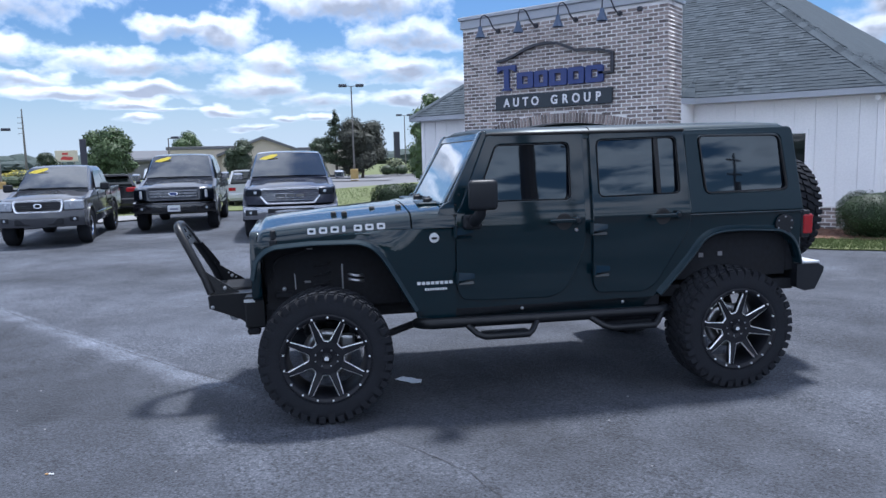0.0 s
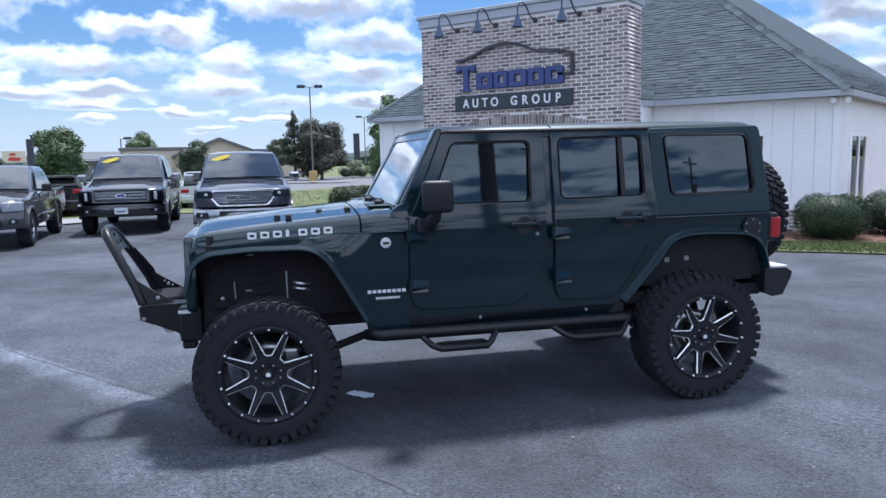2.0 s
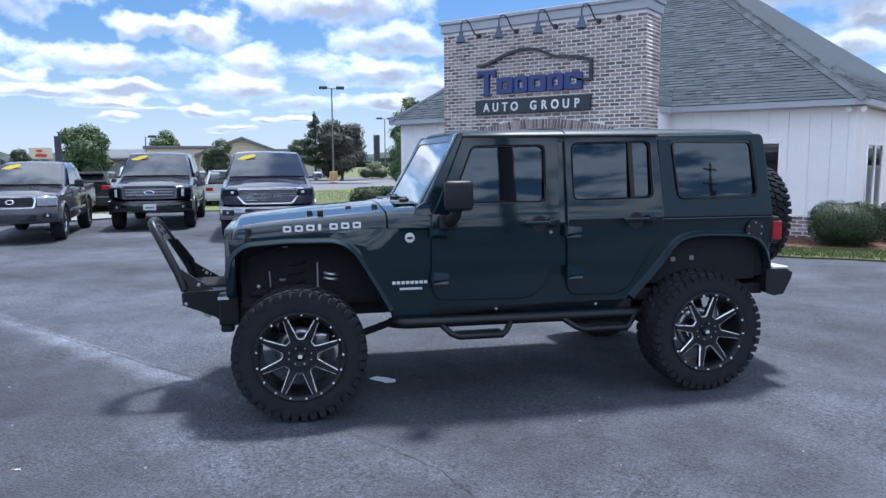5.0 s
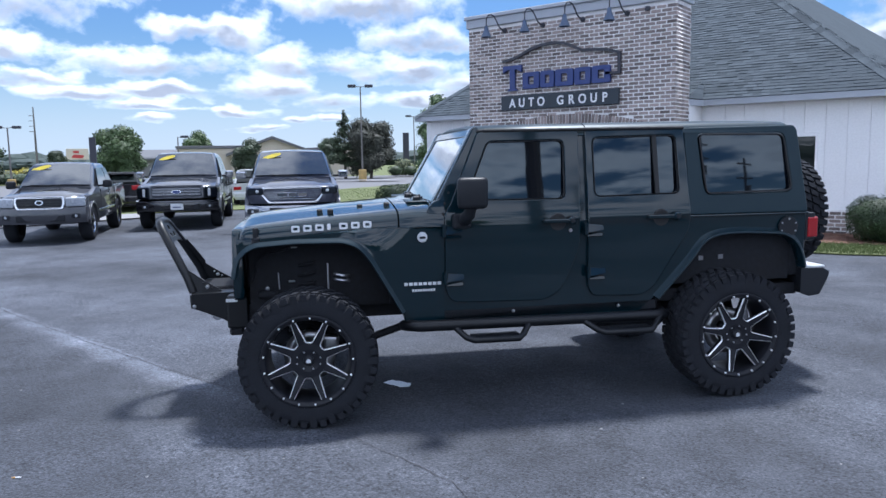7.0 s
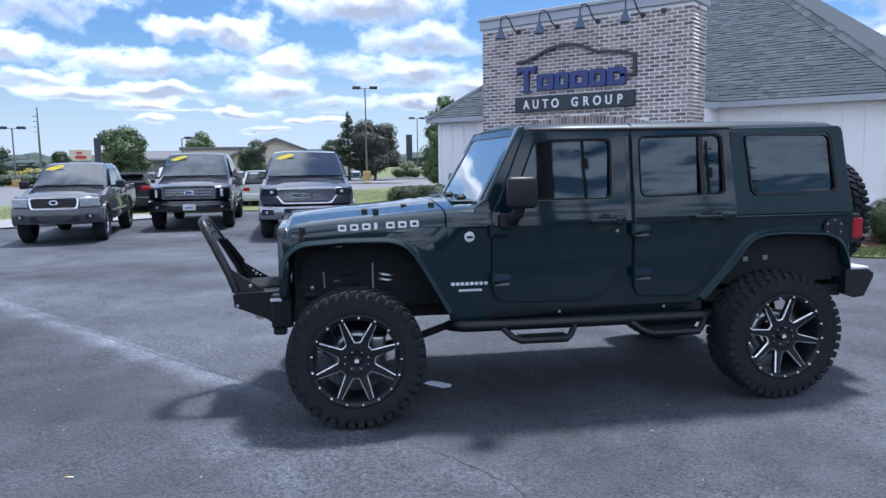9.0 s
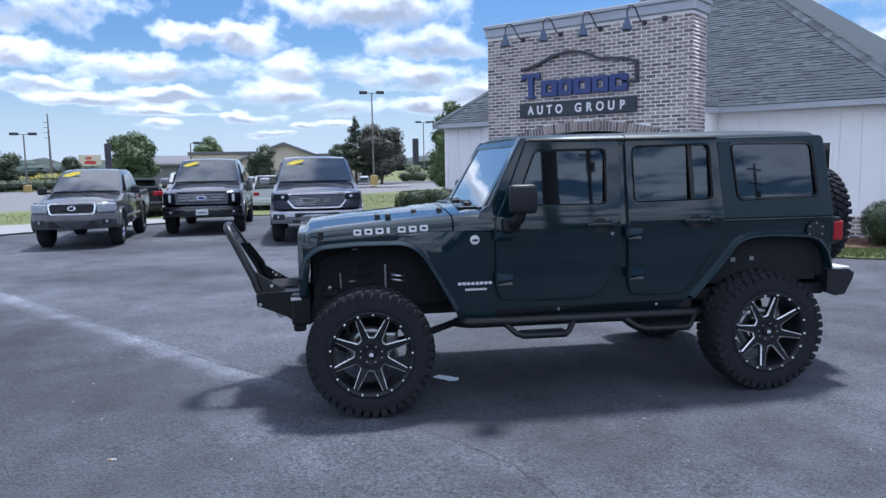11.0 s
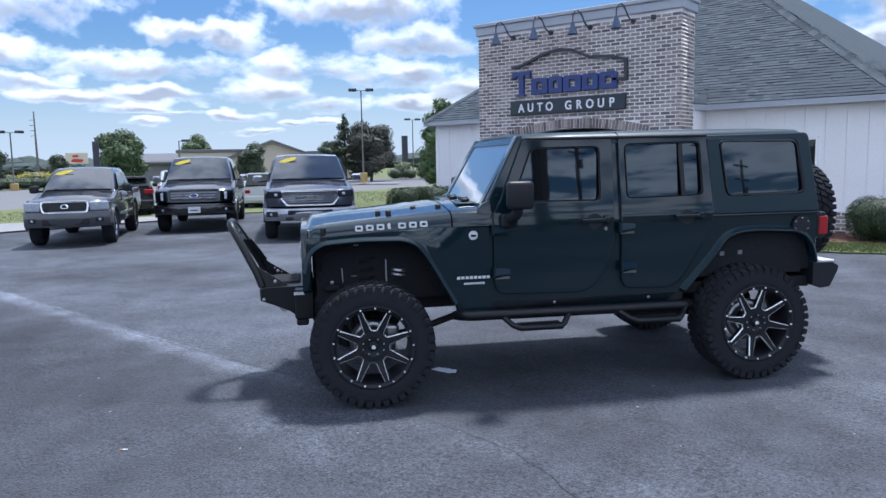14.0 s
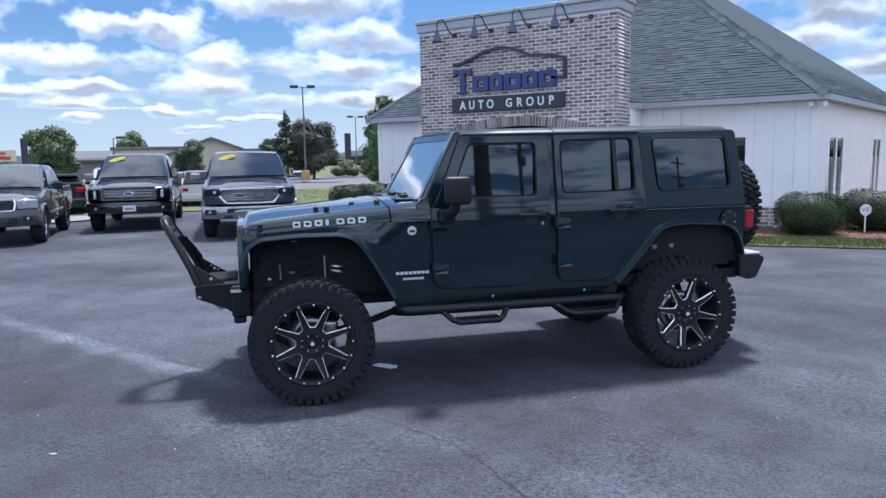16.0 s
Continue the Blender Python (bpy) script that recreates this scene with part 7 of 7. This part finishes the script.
        hl = part("headlamp", boxm(0.045, 0.20, s * y0 if s > 0 else -y1, y1 if s > 0 else -y0, z0, z1, 0.03, 2, fnl), LAMP_LENS if S["lamp"] == "clear" else GLASS_DARK, ob, "headlamp")
        part("lamp_bowl", boxm(0.03, 0.10, (y0 + 0.09) if s > 0 else -(y0 + 0.17), (y0 + 0.17) if s > 0 else -(y0 + 0.09), z0 + 0.05, z1 - 0.04, 0.03, 2, fnl), LAMP_LENS if S["lamp"] == "clear" else BRIGHT_TRIM, hl)
        fx = (S["fog"][0] / W) ** 3 * 0.20 - 0.012
        bez = part("fog_bezel", boxm(fx - 0.004, fx + 0.06, s * S["fog"][0] - 0.085, s * S["fog"][0] + 0.085, S["fog"][1] - 0.055, S["fog"][1] + 0.055, 0.02, 2, lambda c, s=s: (c.x + (abs(c.y) - S["fog"][0]) * 0.45, c.y, c.z)), PLASTIC, ob)
        part("fog_lamp", lathem([(0.0, -0.012), (0.028, -0.010), (0.036, 0.01), (0.0, 0.02)], 18, "x", (fx - 0.002, s * S["fog"][0], S["fog"][1])), LAMP_LENS, bez)
        part("wheel_flare", plate([(p[0], p[1]) for p in arch[0]] + [(fo + (r + 0.04) * math.cos(a), r + (r + 0.04) * math.sin(a)) for a in [math.pi * i / 12 for i in range(13)]], [], 0.05, 0.008, lambda u, v, w, s=s: (u, s * (W + 0.03 - w), v)), S["flare"], ob)
    # nose: bumper, grille, plate
    z0, z1 = S["bump"]
    fnb = lambda c: (c.x + (abs(c.y) / W) ** 3 * 0.20, c.y, c.z)
    bm = bmesh.new()
    segs = [-W * 0.99 + 2 * W * 0.99 * i / 16 for i in range(17)]
    rings = []
    for y in segs:
        b = (abs(y) / W) ** 3 * 0.20
        rings.append([(b + 0.03, y, z0 + 0.03), (b + 0.0, y, z0 + 0.10), (b - 0.01, y, (z0 + z1) / 2 + 0.04), (b + 0.02, y, z1 - 0.02), (b + 0.06, y, z1), (b + 0.30, y, z1), (b + 0.30, y, z0)])
    ring_sweep(bm, rings)
    bp = part("front_bumper", bm, S["bumper"], ob, S["bumper_label"], True)
    bp.data.set_sharp_from_angle(angle=radians(40))
    for (ya_, yb_, za_, zb_) in S["vents"]:
        part("bumper_vent", boxm(-0.022, 0.05, ya_, yb_, za_, zb_, 0.02, 2, fnb), PLASTIC, bp)
    if S.get("lip"):
        bm = bmesh.new()
        ring_sweep(bm, [[((abs(y) / W) ** 3 * 0.20 + dx, y, S["lip"] + dz) for dx, dz in ((-0.025, 0.0), (-0.03, 0.035), (0.03, 0.055), (0.05, 0.0))] for y in segs])
        part("chrome_lip", bm, CHROME, bp)
    g0, g1 = S["grille"]
    gw = S["gw"]
    outl = rpoly([(-gw * S["taper"], g0), (gw * S["taper"], g0), (gw, (g0 + g1) / 2 + 0.02), (gw * 0.96, g1), (-gw * 0.96, g1), (-gw, (g0 + g1) / 2 + 0.02)], 0.05)
    inn = rpoly([(-gw * S["taper"] + 0.045, g0 + 0.04), (gw * S["taper"] - 0.045, g0 + 0.04), (gw - 0.05, (g0 + g1) / 2 + 0.02), (gw * 0.96 - 0.05, g1 - 0.045), (-gw * 0.96 + 0.05, g1 - 0.045), (-gw + 0.05, (g0 + g1) / 2 + 0.02)], 0.04)
    fng = lambda u, v, w: (-0.005 + w + abs(u) ** 2 * 0.10 + (v - g0) * 0.10, u, v)
    gr = part("grille", plate(outl, [inn], 0.09, 0.012, fng), S["surround"], ob, S["grille_label"])
    part("grille_back", plate(outl, [], 0.02, 0, lambda u, v, w: fng(u, v, w + 0.075)), PLASTIC, gr)
    for k in range(S["bars"]):
        z = g0 + 0.07 + (g1 - g0 - 0.13) * (k + 0.5) / S["bars"]
        hw = gw * (S["taper"] + (0.97 - S["taper"]) * min(1, (z - g0) / (g1 - g0) * 1.6)) - 0.06
        part("grille_bar", plate([(-hw, z - S["bar_h"]), (hw, z - S["bar_h"]), (hw, z + S["bar_h"]), (-hw, z + S["bar_h"])], [], 0.035, 0.006, lambda u, v, w: fng(u, v, w + 0.010)), S["bar"], gr)
    ez = S["emblem"][2]
    ew, eh = S["emblem"][:2]
    if S["emblem"][3] == "oval":
        pts = [(ew * math.cos(a), ez + eh * math.sin(a)) for a in [2 * math.pi * i / 24 for i in range(24)]]
        hol = [[(ew * 0.62 * math.cos(a), ez + eh * 0.62 * math.sin(a)) for a in [2 * math.pi * i / 24 for i in range(24)]]] if S["emblem"][4] else []
        part("emblem", plate(pts, hol, 0.02, 0.004, lambda u, v, w: fng(u, v, w - 0.01)), CHROME, gr)
        if not hol:
            part("emblem_centre", plate([(x * 0.8, ez + (z - ez) * 0.75) for x, z in pts], [], 0.006, 0, lambda u, v, w: fng(u, v, w - 0.015)), SIGN_BLUE, gr)
    else:
        for x0, x1_ in ((-0.30, -0.12), (-0.08, 0.08), (0.12, 0.32)):
            part("emblem", plate([(x0, ez - eh), (x1_, ez - eh), (x1_, ez + eh), (x0, ez + eh)], [], 0.02, 0.004, lambda u, v, w: fng(u, v, w - 0.008)), PAINT_BLACK, gr)
    px, pz = S["plate"] or (0, 0)
    pl = S["plate"] and part("number_plate", boxm(-0.035, -0.022, px - 0.155, px + 0.155, pz - 0.078, pz + 0.078, 0.004), PLATE_WHITE, ob, "pale front plate with plain bars")
    pl and part("plate_bar", boxm(-0.0375, -0.0355, px - 0.10, px + 0.10, pz - 0.03, pz + 0.005), PLATE_BAR, pl)
    part("tail_panel", boxm(L - 0.06, L, -W + 0.05, W - 0.05, cz + 0.15, bz), paint, ob)
    for x in (fo, fo + wb):
        for s in (-1, 1):
            car_wheel(ob, x, s * (W - 0.13), r, 0.25, S["rim"])
    for s in (-1, 1):
        part("wiper", tubem([(xc - 0.05, s * 0.1, bz + 0.05), (xc - 0.02, s * 0.1 + 0.42, bz + 0.075)], 0.012, 6), PLASTIC, ob)
    return ob


pickup("pickup_truck", "charcoal mid-size crew pickup with chrome-edged grille", pose(-12.88, 3.98, 0, 0, 0, 142.5), dict(
    w=1.76, h=1.74, wb=3.24, fo=0.90, len=5.28, r=0.395, hood=1.12, belt=1.17, clear=0.44, nose=1.00, cowl=0.62, rake=0.72, roof=1.25, paint=PAINT_GREY, handle=PAINT_GREY, strip=CHROME, mir=0.26, mirh=0.18, mirror=PLASTIC,
    lamp_y=(0.50, 0.86), lamp_z=(0.80, 1.00), lamp="clear", fog=(0.68, 0.60), flare=PAINT_GREY, bump=(0.42, 0.80), bumper=PAINT_GREY, bumper_label="body-coloured bumper", vents=((-0.48, 0.48, 0.49, 0.63),), grille=(0.75, 1.03), gw=0.50, taper=0.92,
    surround=CHROME, grille_label="chrome-edged dark grille", bars=3, bar_h=0.008, bar=PLASTIC, emblem=(0.085, 0.055, 0.90, "oval", True), plate=None, rim=CHROME))
pickup("pickup_truck", "large slate-blue crew pickup with barred grille", pose(-13.29, 7.48, 0, 0, 0, 140), dict(
    w=2.02, h=1.98, wb=3.68, fo=0.95, len=5.89, r=0.40, hood=1.24, belt=1.30, clear=0.45, nose=1.10, cowl=0.62, rake=0.70, roof=1.45, paint=PAINT_SLATE, handle=PAINT_SLATE, strip=CHROME, mir=0.27, mirh=0.19, mirror=CHROME,
    lamp_y=(0.66, 0.97), lamp_z=(0.80, 1.10), lamp="dark", fog=(0.78, 0.60), flare=PAINT_SLATE, bump=(0.46, 0.76), bumper=PAINT_BLACK, bumper_label="dark bumper with a chrome edge", vents=((-0.55, 0.55, 0.52, 0.66),), lip=0.715, grille=(0.80, 1.14), gw=0.66, taper=0.97,
    surround=PAINT_SLATE, grille_label="dark slatted grille", bars=3, bar_h=0.022, bar=SMOKED, emblem=(0.12, 0.05, 0.97, "oval", False), plate=(0.0, 0.60), rim=CHROME))
pickup("pickup_truck", "large navy crew pickup with bright chrome bumper", pose(-8.96, 7.56, 0, 0, 0, 139), dict(
    w=2.06, h=1.96, wb=3.57, fo=0.99, len=5.82, r=0.41, hood=1.26, belt=1.31, clear=0.46, nose=1.12, cowl=0.62, rake=0.70, roof=1.45, paint=PAINT_NAVY, handle=CHROME, strip=CHROME, mir=0.30, mirh=0.18, mirror=CHROME,
    lamp_y=(0.62, 0.97), lamp_z=(0.97, 1.13), lamp="dark", fog=(0.86, 0.62), flare=PAINT_NAVY, bump=(0.44, 0.76), bumper=DULL_CHROME, bumper_label="bright chrome bumper", vents=((-0.50, 0.50, 0.60, 0.70), (0.72, 0.98, 0.56, 0.68), (-0.98, -0.72, 0.56, 0.68), (0.38, 0.56, 0.49, 0.55), (-0.56, -0.38, 0.49, 0.55)), grille=(0.79, 1.15), gw=0.68, taper=0.78,
    surround=CHROME, grille_label="chrome-edged slatted grille", bars=5, bar_h=0.005, bar=CHROME, emblem=(0.30, 0.035, 0.975, "bars"), plate=(-0.28, 0.54), rim=CHROME))


def hatch(name, label, m, paint, w, h, lamp_z, spoiler=False):
    """A family car seen from behind; x runs from the tail to the nose."""
    ob = thing(name, label, "car", m, "cars behind")
    W = w / 2

    def s_(x, wt, zt, wl=1.0, zl=0.28):
        return (x, [(W * wl * 0.92, zl), (W * wl, zl + 0.16), (W * wl, 0.80), (W * wl * 0.97, 0.98), (wt, zt - 0.05), (wt - 0.10, zt), (0.02, zt + 0.02)])
    shell([s_(0.0, W * 0.86, 0.98, 0.95), s_(0.12, W * 0.90, 1.00, 0.99), s_(0.9, W * 0.94, 1.02), s_(3.2, W * 0.92, 1.0), s_(4.2, W * 0.86, 0.92), s_(4.55, W * 0.78, 0.78, 0.9)], paint, "body", ob)
    shell([(0.10, [(W * 0.90, 0.95), (W * 0.86, 1.05), (W * 0.80, 1.10), (0.02, 1.12)]), (0.42, [(W * 0.92, 0.95), (W * 0.80, h - 0.12), (W * 0.70, h - 0.02), (0.02, h)]), (2.2, [(W * 0.92, 0.95), (W * 0.80, h - 0.08), (W * 0.70, h), (0.02, h + 0.02)]), (3.3, [(W * 0.92, 0.95), (W * 0.88, 1.0), (W * 0.80, 1.03), (0.02, 1.04)])], GLASS_BLD, "glasshouse", ob, label="dark glazing all round")
    part("roof", boxm(0.40, 2.35, -W * 0.70, W * 0.70, h - 0.03, h + 0.035, 0.025, 2), paint, ob)
    for s in (-1, 1):
        part("rear_pillar", tubem([(0.09, s * W * 0.88, 0.98), (0.42, s * W * 0.735, h - 0.01)], 0.055, 8), paint, ob)
        part("door_pillar", tubem([(1.45, s * W * 0.915, 0.98), (1.45, s * W * 0.76, h - 0.01)], 0.035, 8), paint, ob)
    quad_plate("rear_window", [(0.055, W * 0.80, 1.06), (0.055, -W * 0.80, 1.06), (0.350, -W * 0.66, h - 0.08), (0.350, W * 0.66, h - 0.08)], GLASS_BLD, ob, 0.02)
    for s in (-1, 1):
        pts = [(0.62, s * W * 0.915, 1.04), (2.75, s * W * 0.915, 1.04), (2.25, s * W * 0.80, h - 0.12), (0.72, s * W * 0.80, h - 0.14)]
        quad_plate("side_window", pts if s > 0 else pts[::-1], GLASS_DARK, ob, 0.02)
        part("tail_lamp", boxm(-0.02, 0.16, min(s * W * 0.62, s * W * 0.985), max(s * W * 0.62, s * W * 0.985), lamp_z, lamp_z + 0.16, 0.03, 2), RED_LENS, ob, "red tail lamp")
        for x in (0.85, 3.6):
            car_wheel(ob, x, s * (W - 0.12), 0.33, 0.22, ALLOY)
        part("door_mirror", boxm(2.75, 2.90, min(s * W, s * (W + 0.18)), max(s * W, s * (W + 0.18)), 0.98, 1.12, 0.03, 2), paint, ob)
    part("rear_bumper", boxm(-0.06, 0.25, -W * 0.96, W * 0.96, 0.34, 0.60, 0.05, 2), paint, ob)
    pl = part("number_plate", boxm(-0.025, -0.012, -0.155, 0.155, 0.78, 0.90), PLATE_WHITE, ob, "pale plate with a plain bar")
    part("plate_bar", boxm(-0.028, -0.0255, -0.10, 0.10, 0.82, 0.86), PLATE_BAR, pl)
    if spoiler:
        part("spoiler", boxm(0.16, 0.40, -W * 0.72, W * 0.72, h - 0.05, h - 0.01, 0.01), paint, ob)
    part("floor_pan", boxm(0.2, 4.3, -W * 0.85, W * 0.85, 0.22, 0.4), UNDER, ob)
    return ob


hatch("parked_car", "black hatchback parked tail towards the lot", pose(-20.9, 9.9, 0, 0, 0, 150), PAINT_BLACK, 1.80, 1.38, 0.80, True)
hatch("parked_car", "white wagon parked behind the pickups", pose(-21.6, 12.6, 0, 0, 0, 150), PAINT_WHITE, 1.85, 1.55, 0.86)
hatch("parked_car", "silver wagon parked tail towards the lot", pose(-19.9, 15.1, 0, 0, 0, 140) @ Matrix.Scale(0.88, 4), PAINT_SILVER, 2.05, 1.56, 0.70)

# ---- roof shingles and bricks, the many small pieces last ----
rnd = random.Random(5)
sl_len = math.hypot(1, PITCH)
bulk = bmesh.new()
slope_f = Vector((0, 1, PITCH)).normalized()
shingle_rows(A0 + Vector((0, 0, 0.006)), Vector((1, 0, 0)), slope_f, lambda s: (s / sl_len, (EX1 - EX0) - s / sl_len), half * sl_len, 0.112, rnd, bulk,
             lambda p: p.x > -0.4 and p.z < 4.0)
across = (-(Vector((0, 0, 1)).cross(SIDE)))
nrm_s = (SIDE).cross(apex_f - B0).normalized()
slope_s = nrm_s.cross(SIDE).normalized()
if slope_s.z < 0:
    slope_s = -slope_s
run_hip = (apex_f - B0)
k_al, k_up = run_hip.dot(SIDE), run_hip.dot(slope_s)
end = apex_b - B0
shingle_rows(B0 + Vector((0, 0, 0.006)), SIDE, slope_s, lambda s: (s * k_al / k_up, back.length - (back.length - end.dot(SIDE)) * s / k_up), k_up, 0.112, rnd, bulk)
tagged(part("shingles", bulk, SHINGLE, roof), kind="stuff")

BL, BH, CO, LEN = 0.206, 0.059, 0.080, 0.235
brick_me = bpy.data.meshes.new("brick")
bm = boxm(-BL / 2, BL / 2, -0.02, 0.012, -BH / 2, BH / 2, 0.006)
bm.to_mesh(brick_me)
bm.free()
brick_me.materials.append(BRICK)
arch_in, arch_out = ARCR, ARCR + 0.22
spots, rest = [], bmesh.new()
for c in range(int(TTOP / CO)):
    z = c * CO + CO / 2
    off = (c % 2) * LEN / 2
    x = TX0 + BL / 2 + 0.006 - off
    while x < TX1 + BL / 2:
        x0, x1 = max(x - BL / 2, TX0 + 0.004), min(x + BL / 2, TX1 - 0.004)
        r = math.hypot((x0 + x1) / 2 - ARCX, z - ARCZ)
        free = x1 - x0 > 0.05 and not (abs((x0 + x1) / 2 - ARCX) < 1.84 and r < arch_out + 0.012)
        if free:
            jut = rnd.uniform(-0.003, 0.004)
            if x1 - x0 > BL - 0.01 and -4.4 < x < TX1 and 2.4 < z and len(spots) < 300:
                spots.append((x, jut, z))
            else:
                box(rest, x0, x1, TY + 0.001 + jut, TY + 0.02, z - BH / 2, z + BH / 2)
        x += LEN
for x, jut, z in spots:
    ob = new("brick", brick_me)
    ob.parent = tower
    ob.location = (x, TY + 0.021 + jut, z)
    ob.rotation_euler = (0, rnd.uniform(-0.008, 0.008), 0)
for c in range(int(TTOP / CO)):
    z = c * CO + CO / 2
    y = TY + 0.003 - (c % 2) * LEN / 2
    while y < TB:
        y0, y1 = max(y, TY + 0.003), min(y + BL + 0.016, TB)
        if y1 - y0 > 0.04:
            box(rest, TX1 - 0.02, TX1 + 0.0025 + rnd.uniform(-0.001, 0.001), y0, y1, z - BH / 2, z + BH / 2)
        y += LEN
tagged(part("bricks", rest, BRICK_BULK, tower), kind="stuff")
n_v = 46
for i in range(n_v):
    a = (i - (n_v - 1) / 2) * 0.0805 / ARCR
    m = Matrix.Translation((ARCX, TY, ARCZ)) @ Matrix.Rotation(a, 4, 'Y')
    bm = boxm(-0.028, 0.028, -0.012 + rnd.uniform(-0.003, 0.003), 0.02, arch_in + 0.004, arch_out)
    bm.transform(m)
    part("arch_brick", bm, BRICK, tower)
w_rest = bmesh.new()
for c in range(6):
    z = c * CO + CO / 2 + 0.015
    x = TX1 - (c % 2) * LEN / 2
    while x < WX1 + 0.03:
        x0, x1 = max(x, TX1 + 0.01), min(x + BL, WX1 + 0.03)
        if x1 - x0 > 0.04:
            box(w_rest, x0, x1, WY - 0.062 + rnd.uniform(-0.003, 0.003), WY - 0.04, z - BH / 2, z + BH / 2)
        x += LEN
tagged(part("wainscot_bricks", w_rest, BRICK_BULK, bpy.data.objects["wainscot"]), kind="stuff")
w_rest = bmesh.new()
for c in range(5):
    z = c * CO + CO / 2 + 0.015
    x = -0.03 - (c % 2) * LEN / 2
    while x < 9.0:
        x0, x1 = max(x, -0.03), x + BL
        box(w_rest, x0, x1, -0.062 + rnd.uniform(-0.003, 0.003), -0.04, z - BH / 2, z + BH / 2)
        x += LEN
tagged(part("wainscot_bricks", w_rest, BRICK_BULK, ws_side), kind="stuff")
